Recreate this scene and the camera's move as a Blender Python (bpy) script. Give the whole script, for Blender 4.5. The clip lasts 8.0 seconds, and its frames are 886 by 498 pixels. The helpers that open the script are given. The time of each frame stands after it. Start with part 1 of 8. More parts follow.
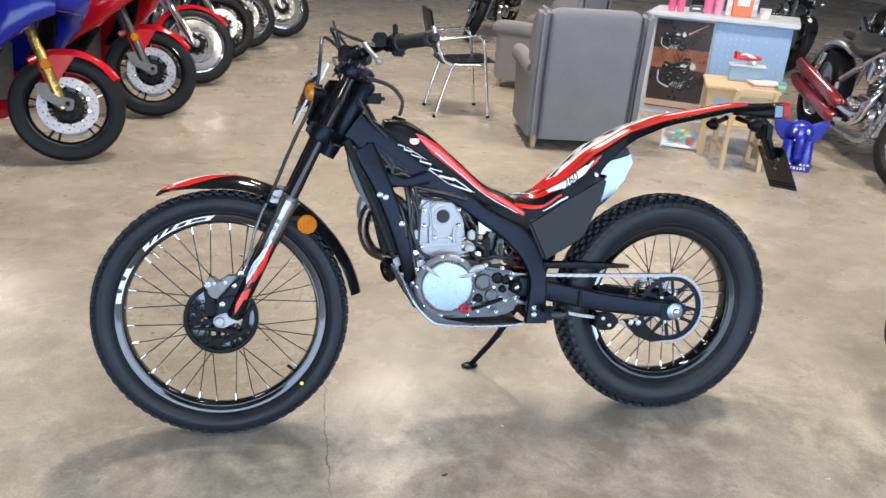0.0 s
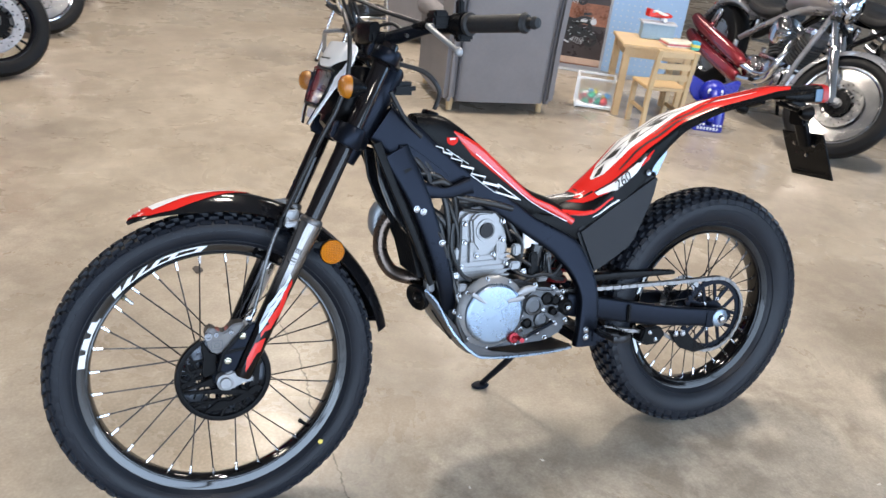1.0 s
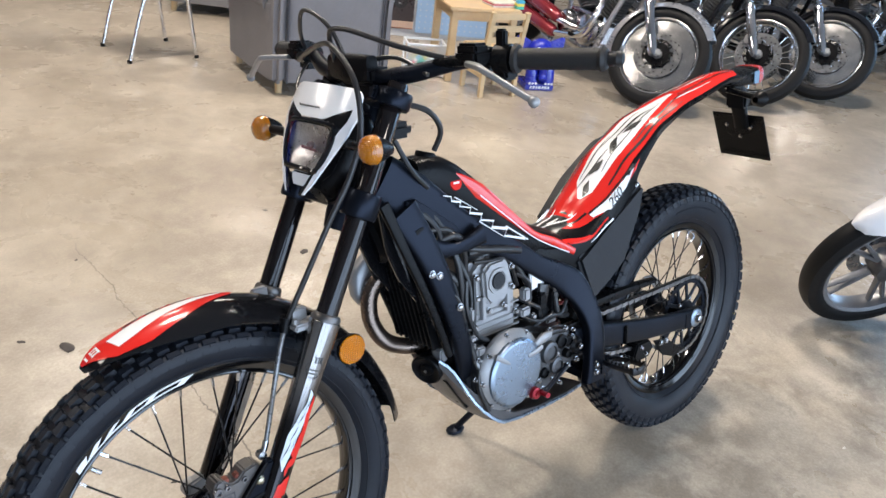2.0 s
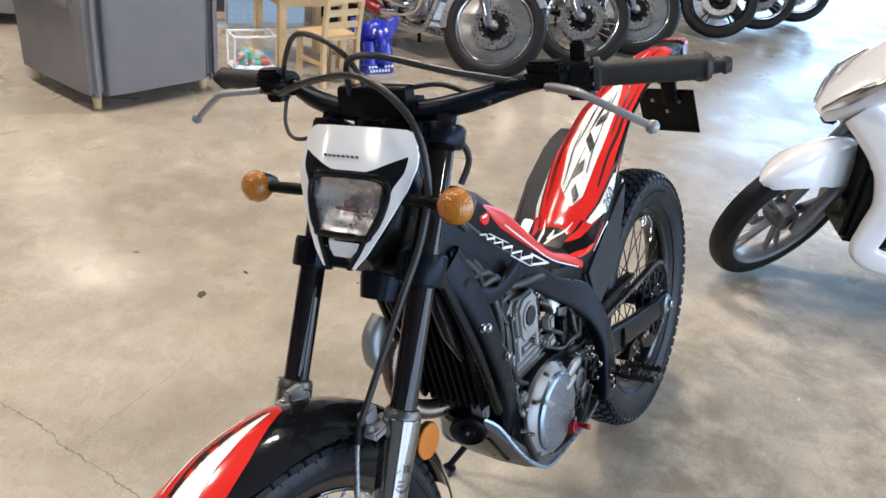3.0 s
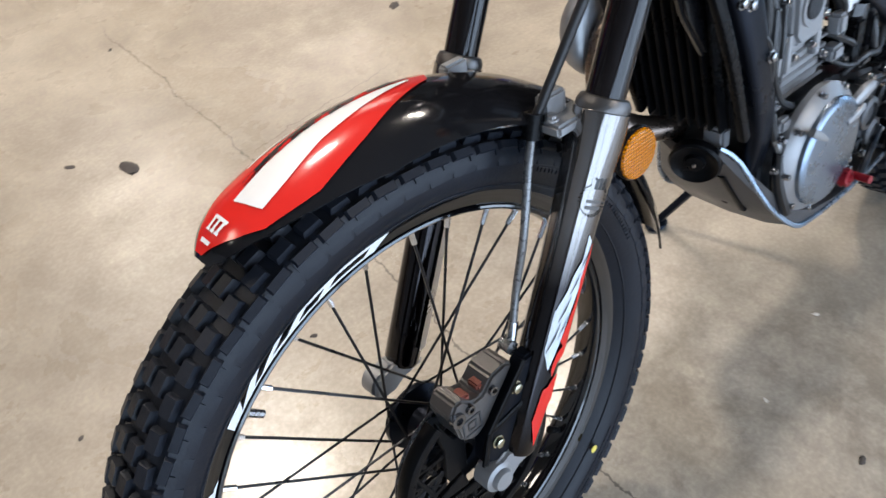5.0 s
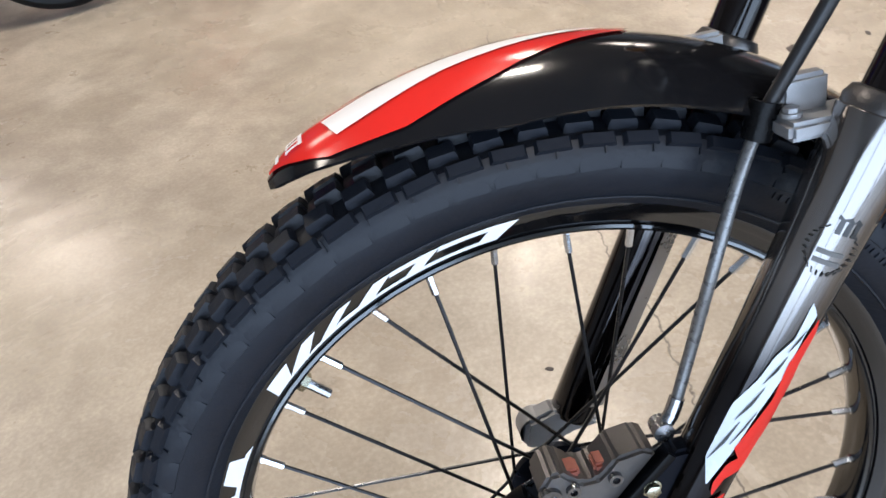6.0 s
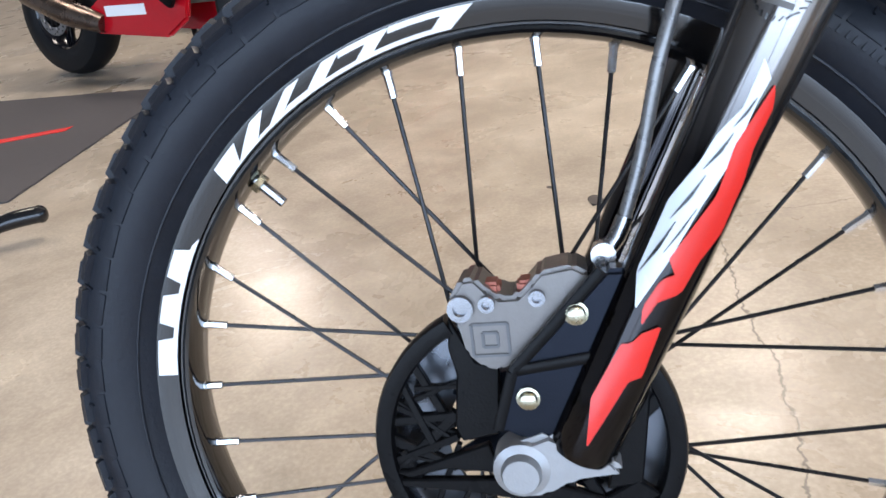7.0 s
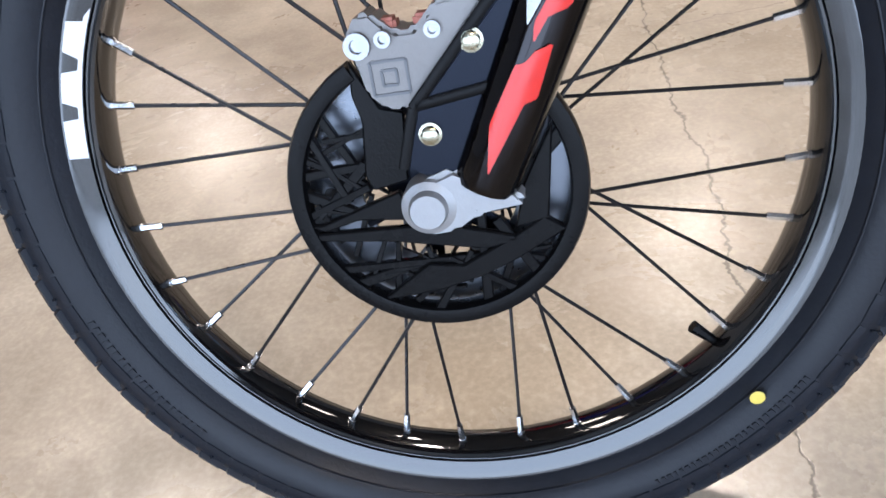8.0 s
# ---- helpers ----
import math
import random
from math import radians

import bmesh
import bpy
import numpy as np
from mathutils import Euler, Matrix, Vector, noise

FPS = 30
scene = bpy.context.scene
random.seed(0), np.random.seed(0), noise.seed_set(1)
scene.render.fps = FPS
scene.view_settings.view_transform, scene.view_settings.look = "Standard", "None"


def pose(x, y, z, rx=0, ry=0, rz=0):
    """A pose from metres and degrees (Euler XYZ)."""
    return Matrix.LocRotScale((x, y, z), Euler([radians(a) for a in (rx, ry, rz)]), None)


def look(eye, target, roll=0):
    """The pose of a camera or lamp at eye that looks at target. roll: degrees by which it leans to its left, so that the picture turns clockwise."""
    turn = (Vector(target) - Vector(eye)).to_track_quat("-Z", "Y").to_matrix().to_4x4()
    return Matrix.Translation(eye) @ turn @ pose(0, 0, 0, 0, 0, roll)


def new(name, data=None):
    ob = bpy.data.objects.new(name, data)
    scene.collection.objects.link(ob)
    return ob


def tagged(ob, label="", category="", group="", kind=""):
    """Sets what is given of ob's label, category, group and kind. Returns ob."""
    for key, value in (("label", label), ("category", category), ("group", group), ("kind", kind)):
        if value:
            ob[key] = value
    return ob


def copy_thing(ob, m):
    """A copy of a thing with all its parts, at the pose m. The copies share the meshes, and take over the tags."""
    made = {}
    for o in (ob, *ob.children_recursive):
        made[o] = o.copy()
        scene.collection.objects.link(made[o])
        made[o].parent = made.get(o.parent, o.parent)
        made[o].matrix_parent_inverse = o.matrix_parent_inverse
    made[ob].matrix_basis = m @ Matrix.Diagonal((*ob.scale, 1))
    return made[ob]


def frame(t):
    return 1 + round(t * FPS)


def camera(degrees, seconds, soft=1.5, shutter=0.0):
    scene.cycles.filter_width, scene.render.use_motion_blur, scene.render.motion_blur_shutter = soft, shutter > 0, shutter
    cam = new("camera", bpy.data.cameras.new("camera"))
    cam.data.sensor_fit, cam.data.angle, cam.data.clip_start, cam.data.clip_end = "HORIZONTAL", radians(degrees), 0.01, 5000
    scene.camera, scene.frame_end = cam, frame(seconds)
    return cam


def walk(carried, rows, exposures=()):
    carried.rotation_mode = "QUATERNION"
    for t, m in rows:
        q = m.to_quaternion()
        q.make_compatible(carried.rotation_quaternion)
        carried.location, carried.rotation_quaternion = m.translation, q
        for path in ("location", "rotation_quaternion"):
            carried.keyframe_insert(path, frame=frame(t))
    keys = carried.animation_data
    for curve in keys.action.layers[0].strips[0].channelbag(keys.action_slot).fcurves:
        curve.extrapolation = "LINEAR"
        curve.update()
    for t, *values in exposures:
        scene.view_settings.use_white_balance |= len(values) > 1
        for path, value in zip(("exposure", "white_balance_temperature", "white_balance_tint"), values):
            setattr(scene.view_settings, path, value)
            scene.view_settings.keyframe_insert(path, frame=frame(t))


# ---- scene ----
cam = camera(59.7, 8.0, shutter=0.15)
PATH = [
    (0, (0.207, -2.035, 1.425), (0.581, -0.238, 0.632), 3.6),
    (0.5, (0.04, -1.767, 1.405), (0.528, -0.033, 0.536), 4.8),
    (1, (-0.178, -1.484, 1.402), (0.587, 0.135, 0.512), 6.9),
    (1.5, (-0.363, -1.2, 1.444), (0.685, 0.233, 0.524), 7.1),
    (1.7, (-0.392, -1.09, 1.433), (0.728, 0.278, 0.499), 7.4),
    (2.8, (-0.477, -0.515, 1.414), (1.022, 0.423, 0.478), 6.6),
    (3, (-0.495, -0.452, 1.389), (1.042, 0.409, 0.443), 6.5),
    (3.5, (-0.508, -0.37, 1.319), (1.039, 0.387, 0.303), 7.1),
    (4, (-0.506, -0.332, 1.239), (0.965, 0.374, 0.082), 7.6),
    (4.5, (-0.464, -0.337, 1.177), (0.832, 0.429, -0.141), 5.3),
    (5, (-0.298, -0.361, 1.11), (0.632, 0.662, -0.334), 0.3),
    (5.2, (-0.229, -0.364, 1.094), (0.491, 0.766, -0.391), -2.2),
    (6.3, (-0.052, -0.385, 0.868), (-0.084, 1.265, -0.262), -8.7),
    (6.5, (-0.016, -0.405, 0.81), (-0.135, 1.311, -0.211), -7.6),
    (7, (0.052, -0.472, 0.718), (-0.327, 1.268, -0.193), -10.0),
    (7.5, (0.079, -0.496, 0.678), (-0.31, 1.139, -0.406), -12.5),
    (8, (0.08, -0.512, 0.651), (-0.227, 1.044, -0.568), -12.6),
]
walk(cam, [(t, look(eye, target, roll)) for t, eye, target, roll in PATH], ((0.0, -0.1, 6500, 11), (1.5, -0.1, 6500, 12), (3.0, -0.18, 6500, 11), (3.6, -0.27, 6500, 10), (5.0, -0.14, 6500, 12), (6.4, 0.0, 6500, 13), (7.0, 0.1, 6500, 14), (7.5, 0.12, 6500, 15), (8.0, 0.04, 6500, 16)))

# ---- world and light ----
world = bpy.data.worlds.new("sky")
scene.world = world
world.use_nodes = True
wn = world.node_tree
sky = wn.nodes.new("ShaderNodeTexSky")
sky.sky_type = "NISHITA"
sky.sun_disc = False
sky.sun_elevation = radians(38)
sky.sun_rotation = radians(75)
wn.links.new(sky.outputs[0], wn.nodes["Background"].inputs[0])
wn.nodes["Background"].inputs[1].default_value = 0.12

sun = new("sun", bpy.data.lights.new("sun", "SUN"))
sun.data.energy, sun.data.angle, sun.data.color = 2.5, radians(0.5), (1.0, 0.95, 0.88)
sun.matrix_world = look((20, 6, 14), (0, 0, 0))


def area_lamp(name, eye, target, sx, sy, watts, colour):
    lamp = new(name, bpy.data.lights.new(name, "AREA"))
    lamp.data.shape, lamp.data.size, lamp.data.size_y = "RECTANGLE", sx, sy
    lamp.data.energy, lamp.data.color = watts, colour
    lamp.matrix_world = look(eye, target)
    return lamp


WARM, COOL = (1.0, 0.91, 0.8), (0.58, 0.76, 1.0)
# rows of ceiling lamps and the two glazed sides of the hall
for lx, ly, w, sz in ((0.75, 2.85, 215, 0.5), (3.2, 1.4, 190, 0.6), (-3.6, 3.2, 100, 1.2), (1.4, 6.2, 130, 0.6), (-4.5, 9.0, 150, 1.4), (5.2, 8.5, 140, 1.4), (1.3, -4.1, 130, 0.7)):
    area_lamp("ceiling_lamp", (lx, ly, 4.85), (lx, ly, 0), sz, sz, w, WARM)
for ly in (-3.9, 0.9):
    area_lamp("window_light", (14.6, ly, 2.0), (0, ly, 1.2), 4.0, 3.4, 330, (0.32, 0.62, 1.0))
for lx in (-5.0, -0.7, 3.6, 7.9):
    area_lamp("window_light", (lx, -7.6, 2.13), (lx, 0, 2.13), 4.1, 4.15, 370, COOL)


# ---- materials ----
def material(name, colour, rough=0.5, metal=0.0, vary=0.12, scale=12.0, bump=0.0, bump_scale=None, coat=0.0, rvary=0.08, spec=0.5):
    """A surface with colour and gloss varied at two scales, and fine relief."""
    m = bpy.data.materials.new(name)
    m.use_nodes = True
    t, b = m.node_tree, m.node_tree.nodes["Principled BSDF"]
    co = t.nodes.new("ShaderNodeTexCoord").outputs["Object"]
    n1, n2 = t.nodes.new("ShaderNodeTexNoise"), t.nodes.new("ShaderNodeTexNoise")
    n1.inputs["Scale"].default_value, n1.inputs["Detail"].default_value = scale, 4
    n2.inputs["Scale"].default_value, n2.inputs["Detail"].default_value = scale * 9, 3
    mix = t.nodes.new("ShaderNodeMath")
    mix.operation = "MULTIPLY_ADD"
    t.links.new(co, n1.inputs["Vector"])
    t.links.new(co, n2.inputs["Vector"])
    t.links.new(n2.outputs[0], mix.inputs[0])
    mix.inputs[1].default_value = 0.45
    t.links.new(n1.outputs[0], mix.inputs[2])
    ramp = t.nodes.new("ShaderNodeMapRange")
    ramp.inputs[1].default_value, ramp.inputs[2].default_value = 0.45, 1.0
    ramp.inputs[3].default_value, ramp.inputs[4].default_value = 1 - vary, 1 + vary
    t.links.new(mix.outputs[0], ramp.inputs[0])
    tint = t.nodes.new("ShaderNodeVectorMath")
    tint.operation = "SCALE"
    tint.inputs[0].default_value = colour
    t.links.new(ramp.outputs[0], tint.inputs["Scale"])
    t.links.new(tint.outputs[0], b.inputs["Base Color"])
    rr = t.nodes.new("ShaderNodeMapRange")
    rr.inputs[1].default_value, rr.inputs[2].default_value = 0.45, 1.0
    rr.inputs[3].default_value, rr.inputs[4].default_value = max(0.02, rough - rvary), rough + rvary
    t.links.new(mix.outputs[0], rr.inputs[0])
    t.links.new(rr.outputs[0], b.inputs["Roughness"])
    b.inputs["Metallic"].default_value = metal
    b.inputs["Coat Weight"].default_value = coat
    b.inputs["Coat Roughness"].default_value = 0.06
    b.inputs["Specular IOR Level"].default_value = spec
    if bump:
        n3, bp = t.nodes.new("ShaderNodeTexNoise"), t.nodes.new("ShaderNodeBump")
        n3.inputs["Scale"].default_value, n3.inputs["Detail"].default_value = bump_scale or scale * 30, 2
        bp.inputs["Strength"].default_value, bp.inputs["Distance"].default_value = bump, 0.002
        t.links.new(co, n3.inputs["Vector"])
        t.links.new(n3.outputs[0], bp.inputs["Height"])
        t.links.new(bp.outputs[0], b.inputs["Normal"])
    return m


RUBBER = material("tyre_rubber", (0.0095, 0.0115, 0.0165), 0.42, vary=0.25, scale=9, bump=0.15, bump_scale=260, spec=0.24)
BG_RUBBER = material("worn_tyre_rubber", (0.006, 0.0062, 0.007), 0.5, vary=0.2, scale=6, spec=0.18)
GRIP = material("grip_rubber", (0.009, 0.0095, 0.011), 0.6, vary=0.2, scale=20, bump=0.4, bump_scale=500)
SATIN = material("satin_black_frame_paint", (0.0115, 0.0138, 0.02), 0.32, 0.7, vary=0.12, scale=8, bump=0.06, bump_scale=700, spec=0.1)
BLACK = material("black_plastic", (0.004, 0.004, 0.0045), 0.3, vary=0.15, scale=15, bump=0.12, bump_scale=600, spec=0.1)
GREYPLASTIC = material("textured_dark_grey_plastic", (0.017, 0.018, 0.021), 0.45, vary=0.1, scale=12, bump=0.35, bump_scale=900, spec=0.25)
GLOSS = material("gloss_black_plastic", (0.006, 0.006, 0.007), 0.12, vary=0.1, scale=8, coat=0.3, rvary=0.04, spec=0.3)
RIMBLACK = material("gloss_black_anodised_rim", (0.003, 0.003, 0.0035), 0.07, vary=0.06, scale=8, rvary=0.03, spec=0.9)
RIMREAR = material("black_anodised_rear_rim", (0.003, 0.003, 0.0035), 0.09, vary=0.06, scale=8, rvary=0.03, spec=0.4)
SPOKE = material("black_steel_spoke", (0.02, 0.02, 0.022), 0.3, 0.6, vary=0.1)
NIPPLE = material("bright_nipple_steel", (0.75, 0.76, 0.78), 0.22, 1.0, vary=0.08)
STEEL = material("zinc_bolt_steel", (0.36, 0.36, 0.37), 0.24, 1.0, vary=0.12, scale=40)
BRASSY = material("yellow_zinc_bolt", (0.42, 0.4, 0.3), 0.26, 1.0, vary=0.12, scale=40)
ALU = material("cast_aluminium", (0.29, 0.293, 0.3), 0.4, 0.45, vary=0.08, scale=22, bump=0.12, bump_scale=600)
ALUSMOOTH = material("brushed_aluminium_cover", (0.22, 0.27, 0.335), 0.27, 0.9, vary=0.06, scale=14, bump=0.06, bump_scale=600)
DARKALU = material("grey_anodised_caliper", (0.12, 0.113, 0.11), 0.36, 0.85, vary=0.1, scale=25, bump=0.15, bump_scale=500)
CHROME = material("chrome", (0.78, 0.78, 0.8), 0.08, 1.0, vary=0.05, rvary=0.04)
BGCHROME = material("polished_engine_metal", (0.5, 0.5, 0.52), 0.2, 1.0, vary=0.3, scale=18)
CASEALU = material("dark_grey_crankcase_casting", (0.075, 0.077, 0.082), 0.34, 0.7, vary=0.15, scale=25, bump=0.2, bump_scale=500)
CHROME_DULL = material("satin_polished_aluminium", (0.62, 0.62, 0.63), 0.3, 1.0, vary=0.08, scale=20)
FORKBLACK = material("black_coated_fork_tube", (0.008, 0.006, 0.006), 0.05, vary=0.06, rvary=0.02, coat=0.15, spec=0.3)
RED = material("gloss_red_plastic", (0.62, 0.02, 0.012), 0.2, vary=0.06, scale=6, coat=0.3, rvary=0.04)
WHITE = material("gloss_white_plastic", (0.8, 0.8, 0.81), 0.22, vary=0.03, scale=6, coat=0.4, rvary=0.04)
DECAL_WHITE = material("white_decal_film", (0.78, 0.79, 0.8), 0.35, vary=0.03)
DECAL_BLACK = material("black_decal_film", (0.012, 0.012, 0.012), 0.3, vary=0.05)
DECAL_RED = material("red_decal_film", (0.64, 0.022, 0.016), 0.17, vary=0.04, rvary=0.03, spec=0.4)
HOSE = material("black_cable_sheath", (0.014, 0.014, 0.015), 0.38, vary=0.1)
BRAID = material("clear_braided_hose", (0.17, 0.17, 0.17), 0.3, 0.5, vary=0.2, scale=200)
BRONZE = material("heat_tinted_exhaust_steel", (0.14, 0.105, 0.085), 0.28, 0.9, vary=0.25, scale=14)
SKID = material("grey_skid_plate_aluminium", (0.1, 0.1, 0.105), 0.45, 0.75, vary=0.15, scale=18, bump=0.1)
CHAINSTEEL = material("chain_steel", (0.24, 0.23, 0.225), 0.35, 1.0, vary=0.25, scale=60)
REDANOD = material("red_anodised_plug", (0.26, 0.012, 0.02), 0.25, 0.6, vary=0.1)
YELLOW = material("yellow_paint_mark", (0.7, 0.55, 0.1), 0.5, vary=0.1)


def lens(name, colour, rough=0.12, transmission=0.45, deep=1.45, low=0.6, coat=0.0, flat=False):
    """A moulded plastic lens with a honeycomb of small prisms."""
    m = material(name, colour, rough, vary=0.08, scale=30, spec=0.5, coat=coat)
    t, b = m.node_tree, m.node_tree.nodes["Principled BSDF"]
    co = t.nodes["Texture Coordinate"].outputs["Object"]
    cell, bp, rel, tone = t.nodes.new("ShaderNodeTexVoronoi"), t.nodes.new("ShaderNodeBump"), t.nodes.new("ShaderNodeMapRange"), t.nodes.new("ShaderNodeVectorMath")
    cell.inputs["Scale"].default_value, cell.inputs["Randomness"].default_value = 330, 0.15
    if flat:  # prisms laid out on the flat face of a round reflector
        cell.inputs["Scale"].default_value, cell.inputs["Randomness"].default_value = 270, 0.1
        lay = t.nodes.new("ShaderNodeVectorMath")
        lay.operation = "MULTIPLY"
        lay.inputs[1].default_value = (1, 0, 1)
        t.links.new(co, lay.inputs[0])
        co = lay.outputs[0]
    t.links.new(co, cell.inputs["Vector"])
    rel.inputs[1].default_value, rel.inputs[2].default_value, rel.inputs[3].default_value, rel.inputs[4].default_value = 0.1, 0.7, deep, low
    t.links.new(cell.outputs["Distance"], rel.inputs[0])
    tone.operation = "SCALE"
    t.links.new(b.inputs["Base Color"].links[0].from_socket, tone.inputs[0])
    t.links.new(rel.outputs[0], tone.inputs["Scale"])
    t.links.new(tone.outputs[0], b.inputs["Base Color"])
    bp.inputs["Strength"].default_value, bp.inputs["Distance"].default_value = 0.7, 0.002
    t.links.new(rel.outputs[0], bp.inputs["Height"])
    t.links.new(bp.outputs[0], b.inputs["Normal"])
    b.inputs["Transmission Weight"].default_value = transmission
    return m


AMBER = lens("amber_lens", (0.52, 0.155, 0.0), transmission=0.0, deep=1.75, low=0.3, flat=True)
AMBER_DEEP = lens("deep_amber_lens", (0.43, 0.14, 0.0), 0.1, transmission=0.0, deep=1.2, low=0.75, coat=0.6)
REDLENS = lens("red_lens", (0.5, 0.02, 0.02), transmission=0.2)


def clear_glass(name, tint=(1, 1, 1), rough=0.02):
    m = bpy.data.materials.new(name)
    m.use_nodes = True
    b = m.node_tree.nodes["Principled BSDF"]
    b.inputs["Base Color"].default_value = (*tint, 1)
    b.inputs["Roughness"].default_value = rough
    b.inputs["Transmission Weight"].default_value = 1.0
    b.inputs["IOR"].default_value = 1.35
    return m


GLASS = clear_glass("clear_lens", (0.92, 0.94, 0.95))


# ---- shapes ----
def part(name, bm, mats, parent=None, label="", m=None, angle=38):
    """Links a bmesh as one mesh object under a thing or a part."""
    bmesh.ops.recalc_face_normals(bm, faces=bm.faces)
    lim = radians(angle)
    for f in bm.faces:
        f.smooth = True
    for e in bm.edges:
        e.smooth = len(e.link_faces) == 2 and e.calc_face_angle(0) < lim
    me = bpy.data.meshes.new(name)
    bm.to_mesh(me)
    bm.free()
    for k in mats if isinstance(mats, (list, tuple)) else [mats]:
        me.materials.append(k)
    ob = new(name, me)
    if parent:
        ob.parent = parent
    if m is not None:
        ob.matrix_basis = m
    if label:
        tagged(ob, label)
    return ob


def share(name, ob, parent, m):
    """Another piece on the same mesh."""
    o = new(name, ob.data)
    o.parent, o.matrix_basis = parent, m
    return o


def thing(name, label, category, m=None, group="", kind=""):
    ob = new(name)
    ob.empty_display_size = 0.1
    if m is not None:
        ob.matrix_basis = m
    return tagged(ob, label, category, group, kind)


def catmull(pts, k=4, closed=False):
    P, out, n = [Vector(p) for p in pts], [], len(pts)
    for i in range(n if closed else n - 1):
        a, b, c, d = (P[(i + j) % n] if closed else P[min(max(i + j, 0), n - 1)] for j in (-1, 0, 1, 2))
        for s in range(k):
            u = s / k
            out.append(0.5 * (2 * b + (c - a) * u + (2 * a - 5 * b + 4 * c - d) * u * u + (3 * b - a - 3 * c + d) * u ** 3))
    if not closed:
        out.append(P[-1])
    return out


def spread(vals, count):
    return [float(v) for v in np.interp(np.linspace(0, len(vals) - 1, count), range(len(vals)), vals)]


def loft(bm, rings, closed=False, caps=True, mat=0):
    vs = [[bm.verts.new(p) for p in r] for r in rings]
    n = len(vs[0])
    for i in range(len(vs) if closed else len(vs) - 1):
        a, b = vs[i], vs[(i + 1) % len(vs)]
        for j in range(n):
            bm.faces.new((a[j], a[(j + 1) % n], b[(j + 1) % n], b[j])).material_index = mat
    if caps and not closed:
        bm.faces.new(vs[0]).material_index = mat
        bm.faces.new(vs[-1][::-1]).material_index = mat
    return bm


def tube(pts, radius, n=10, k=4, closed=False, bm=None, mat=0):
    """A round tube through points; radius: one number or one at each point."""
    bm = bm or bmesh.new()
    P = catmull(pts, k, closed) if k > 1 else [Vector(p) for p in pts]
    R = spread(radius, len(P)) if isinstance(radius, (list, tuple)) else [radius] * len(P)
    rings, up = [], None
    for i, p in enumerate(P):
        if closed:
            t = (P[(i + 1) % len(P)] - P[i - 1]).normalized()
        else:
            t = (P[min(i + 1, len(P) - 1)] - P[max(i - 1, 0)]).normalized()
        if up is None:
            up = t.orthogonal().normalized()
        up = (up - t * up.dot(t)).normalized()
        side = t.cross(up)
        rings.append([p + R[i] * (math.cos(a) * up + math.sin(a) * side) for a in np.linspace(0, 2 * math.pi, n, endpoint=False)])
    return loft(bm, rings, closed, mat=mat)


def spar(pts, hw, ht, n=16, k=4, power=4.0, side=(0, 1, 0), bm=None, mat=0):
    """A beam of rounded rectangular section: hw across the run, ht along side."""
    bm = bm or bmesh.new()
    P, S = catmull(pts, k) if k > 1 else [Vector(p) for p in pts], Vector(side)
    W, H = spread(hw, len(P)), spread(ht, len(P))
    rings = []
    for i, p in enumerate(P):
        t = (P[min(i + 1, len(P) - 1)] - P[max(i - 1, 0)]).normalized()
        nrm = t.cross(S).normalized()
        sd = nrm.cross(t).normalized()
        ring = []
        for a in np.linspace(0, 2 * math.pi, n, endpoint=False) + math.pi / n:
            c, s = math.cos(a), math.sin(a)
            ring.append(p + nrm * (W[i] * math.copysign(abs(c) ** (2 / power), c)) + sd * (H[i] * math.copysign(abs(s) ** (2 / power), s)))
        rings.append(ring)
    return loft(bm, rings, mat=mat)


def lathe(profile, n=32, centre=(0, 0, 0), axis=(0, 1, 0), bm=None, mat=0, close=False):
    """Turns (radius, along) pairs round an axis."""
    bm = bm or bmesh.new()
    A = Vector(axis).normalized()
    u = A.orthogonal().normalized()
    v, c = A.cross(u), Vector(centre)
    rings = [[c + A * h + r * (math.cos(a) * u + math.sin(a) * v) for r, h in profile] for a in np.linspace(0, 2 * math.pi, n, endpoint=False)]
    vs = [[bm.verts.new(p) for p in r] for r in rings]
    m = len(profile)
    for i in range(n):
        a, b = vs[i], vs[(i + 1) % n]
        for j in range(m if close else m - 1):
            bm.faces.new((a[j], a[(j + 1) % m], b[(j + 1) % m], b[j])).material_index = mat
    bmesh.ops.remove_doubles(bm, verts=[x for r in vs for x in r], dist=1e-6)
    return bm


def prism(poly, y0, y1, bevel=0.003, axes="xzy", bm=None, mat=0, segments=2):
    """A plate from an outline; axes: which world axes the outline's two and the thickness lie along."""
    b = bmesh.new()
    idx = ["xyz".index(c) for c in axes]

    def place(a, c, d):
        p = [0, 0, 0]
        p[idx[0]], p[idx[1]], p[idx[2]] = a, c, d
        return p
    f = b.faces.new([b.verts.new(place(a, c, y0)) for a, c in poly])
    g = bmesh.ops.extrude_face_region(b, geom=[f])
    d = [0, 0, 0]
    d[idx[2]] = y1 - y0
    bmesh.ops.translate(b, verts=[x for x in g["geom"] if isinstance(x, bmesh.types.BMVert)], vec=d)
    if bevel:
        bmesh.ops.bevel(b, geom=list(b.edges), offset=bevel, segments=segments, affect="EDGES", clamp_overlap=True)
    return merge(bm, b, mat)


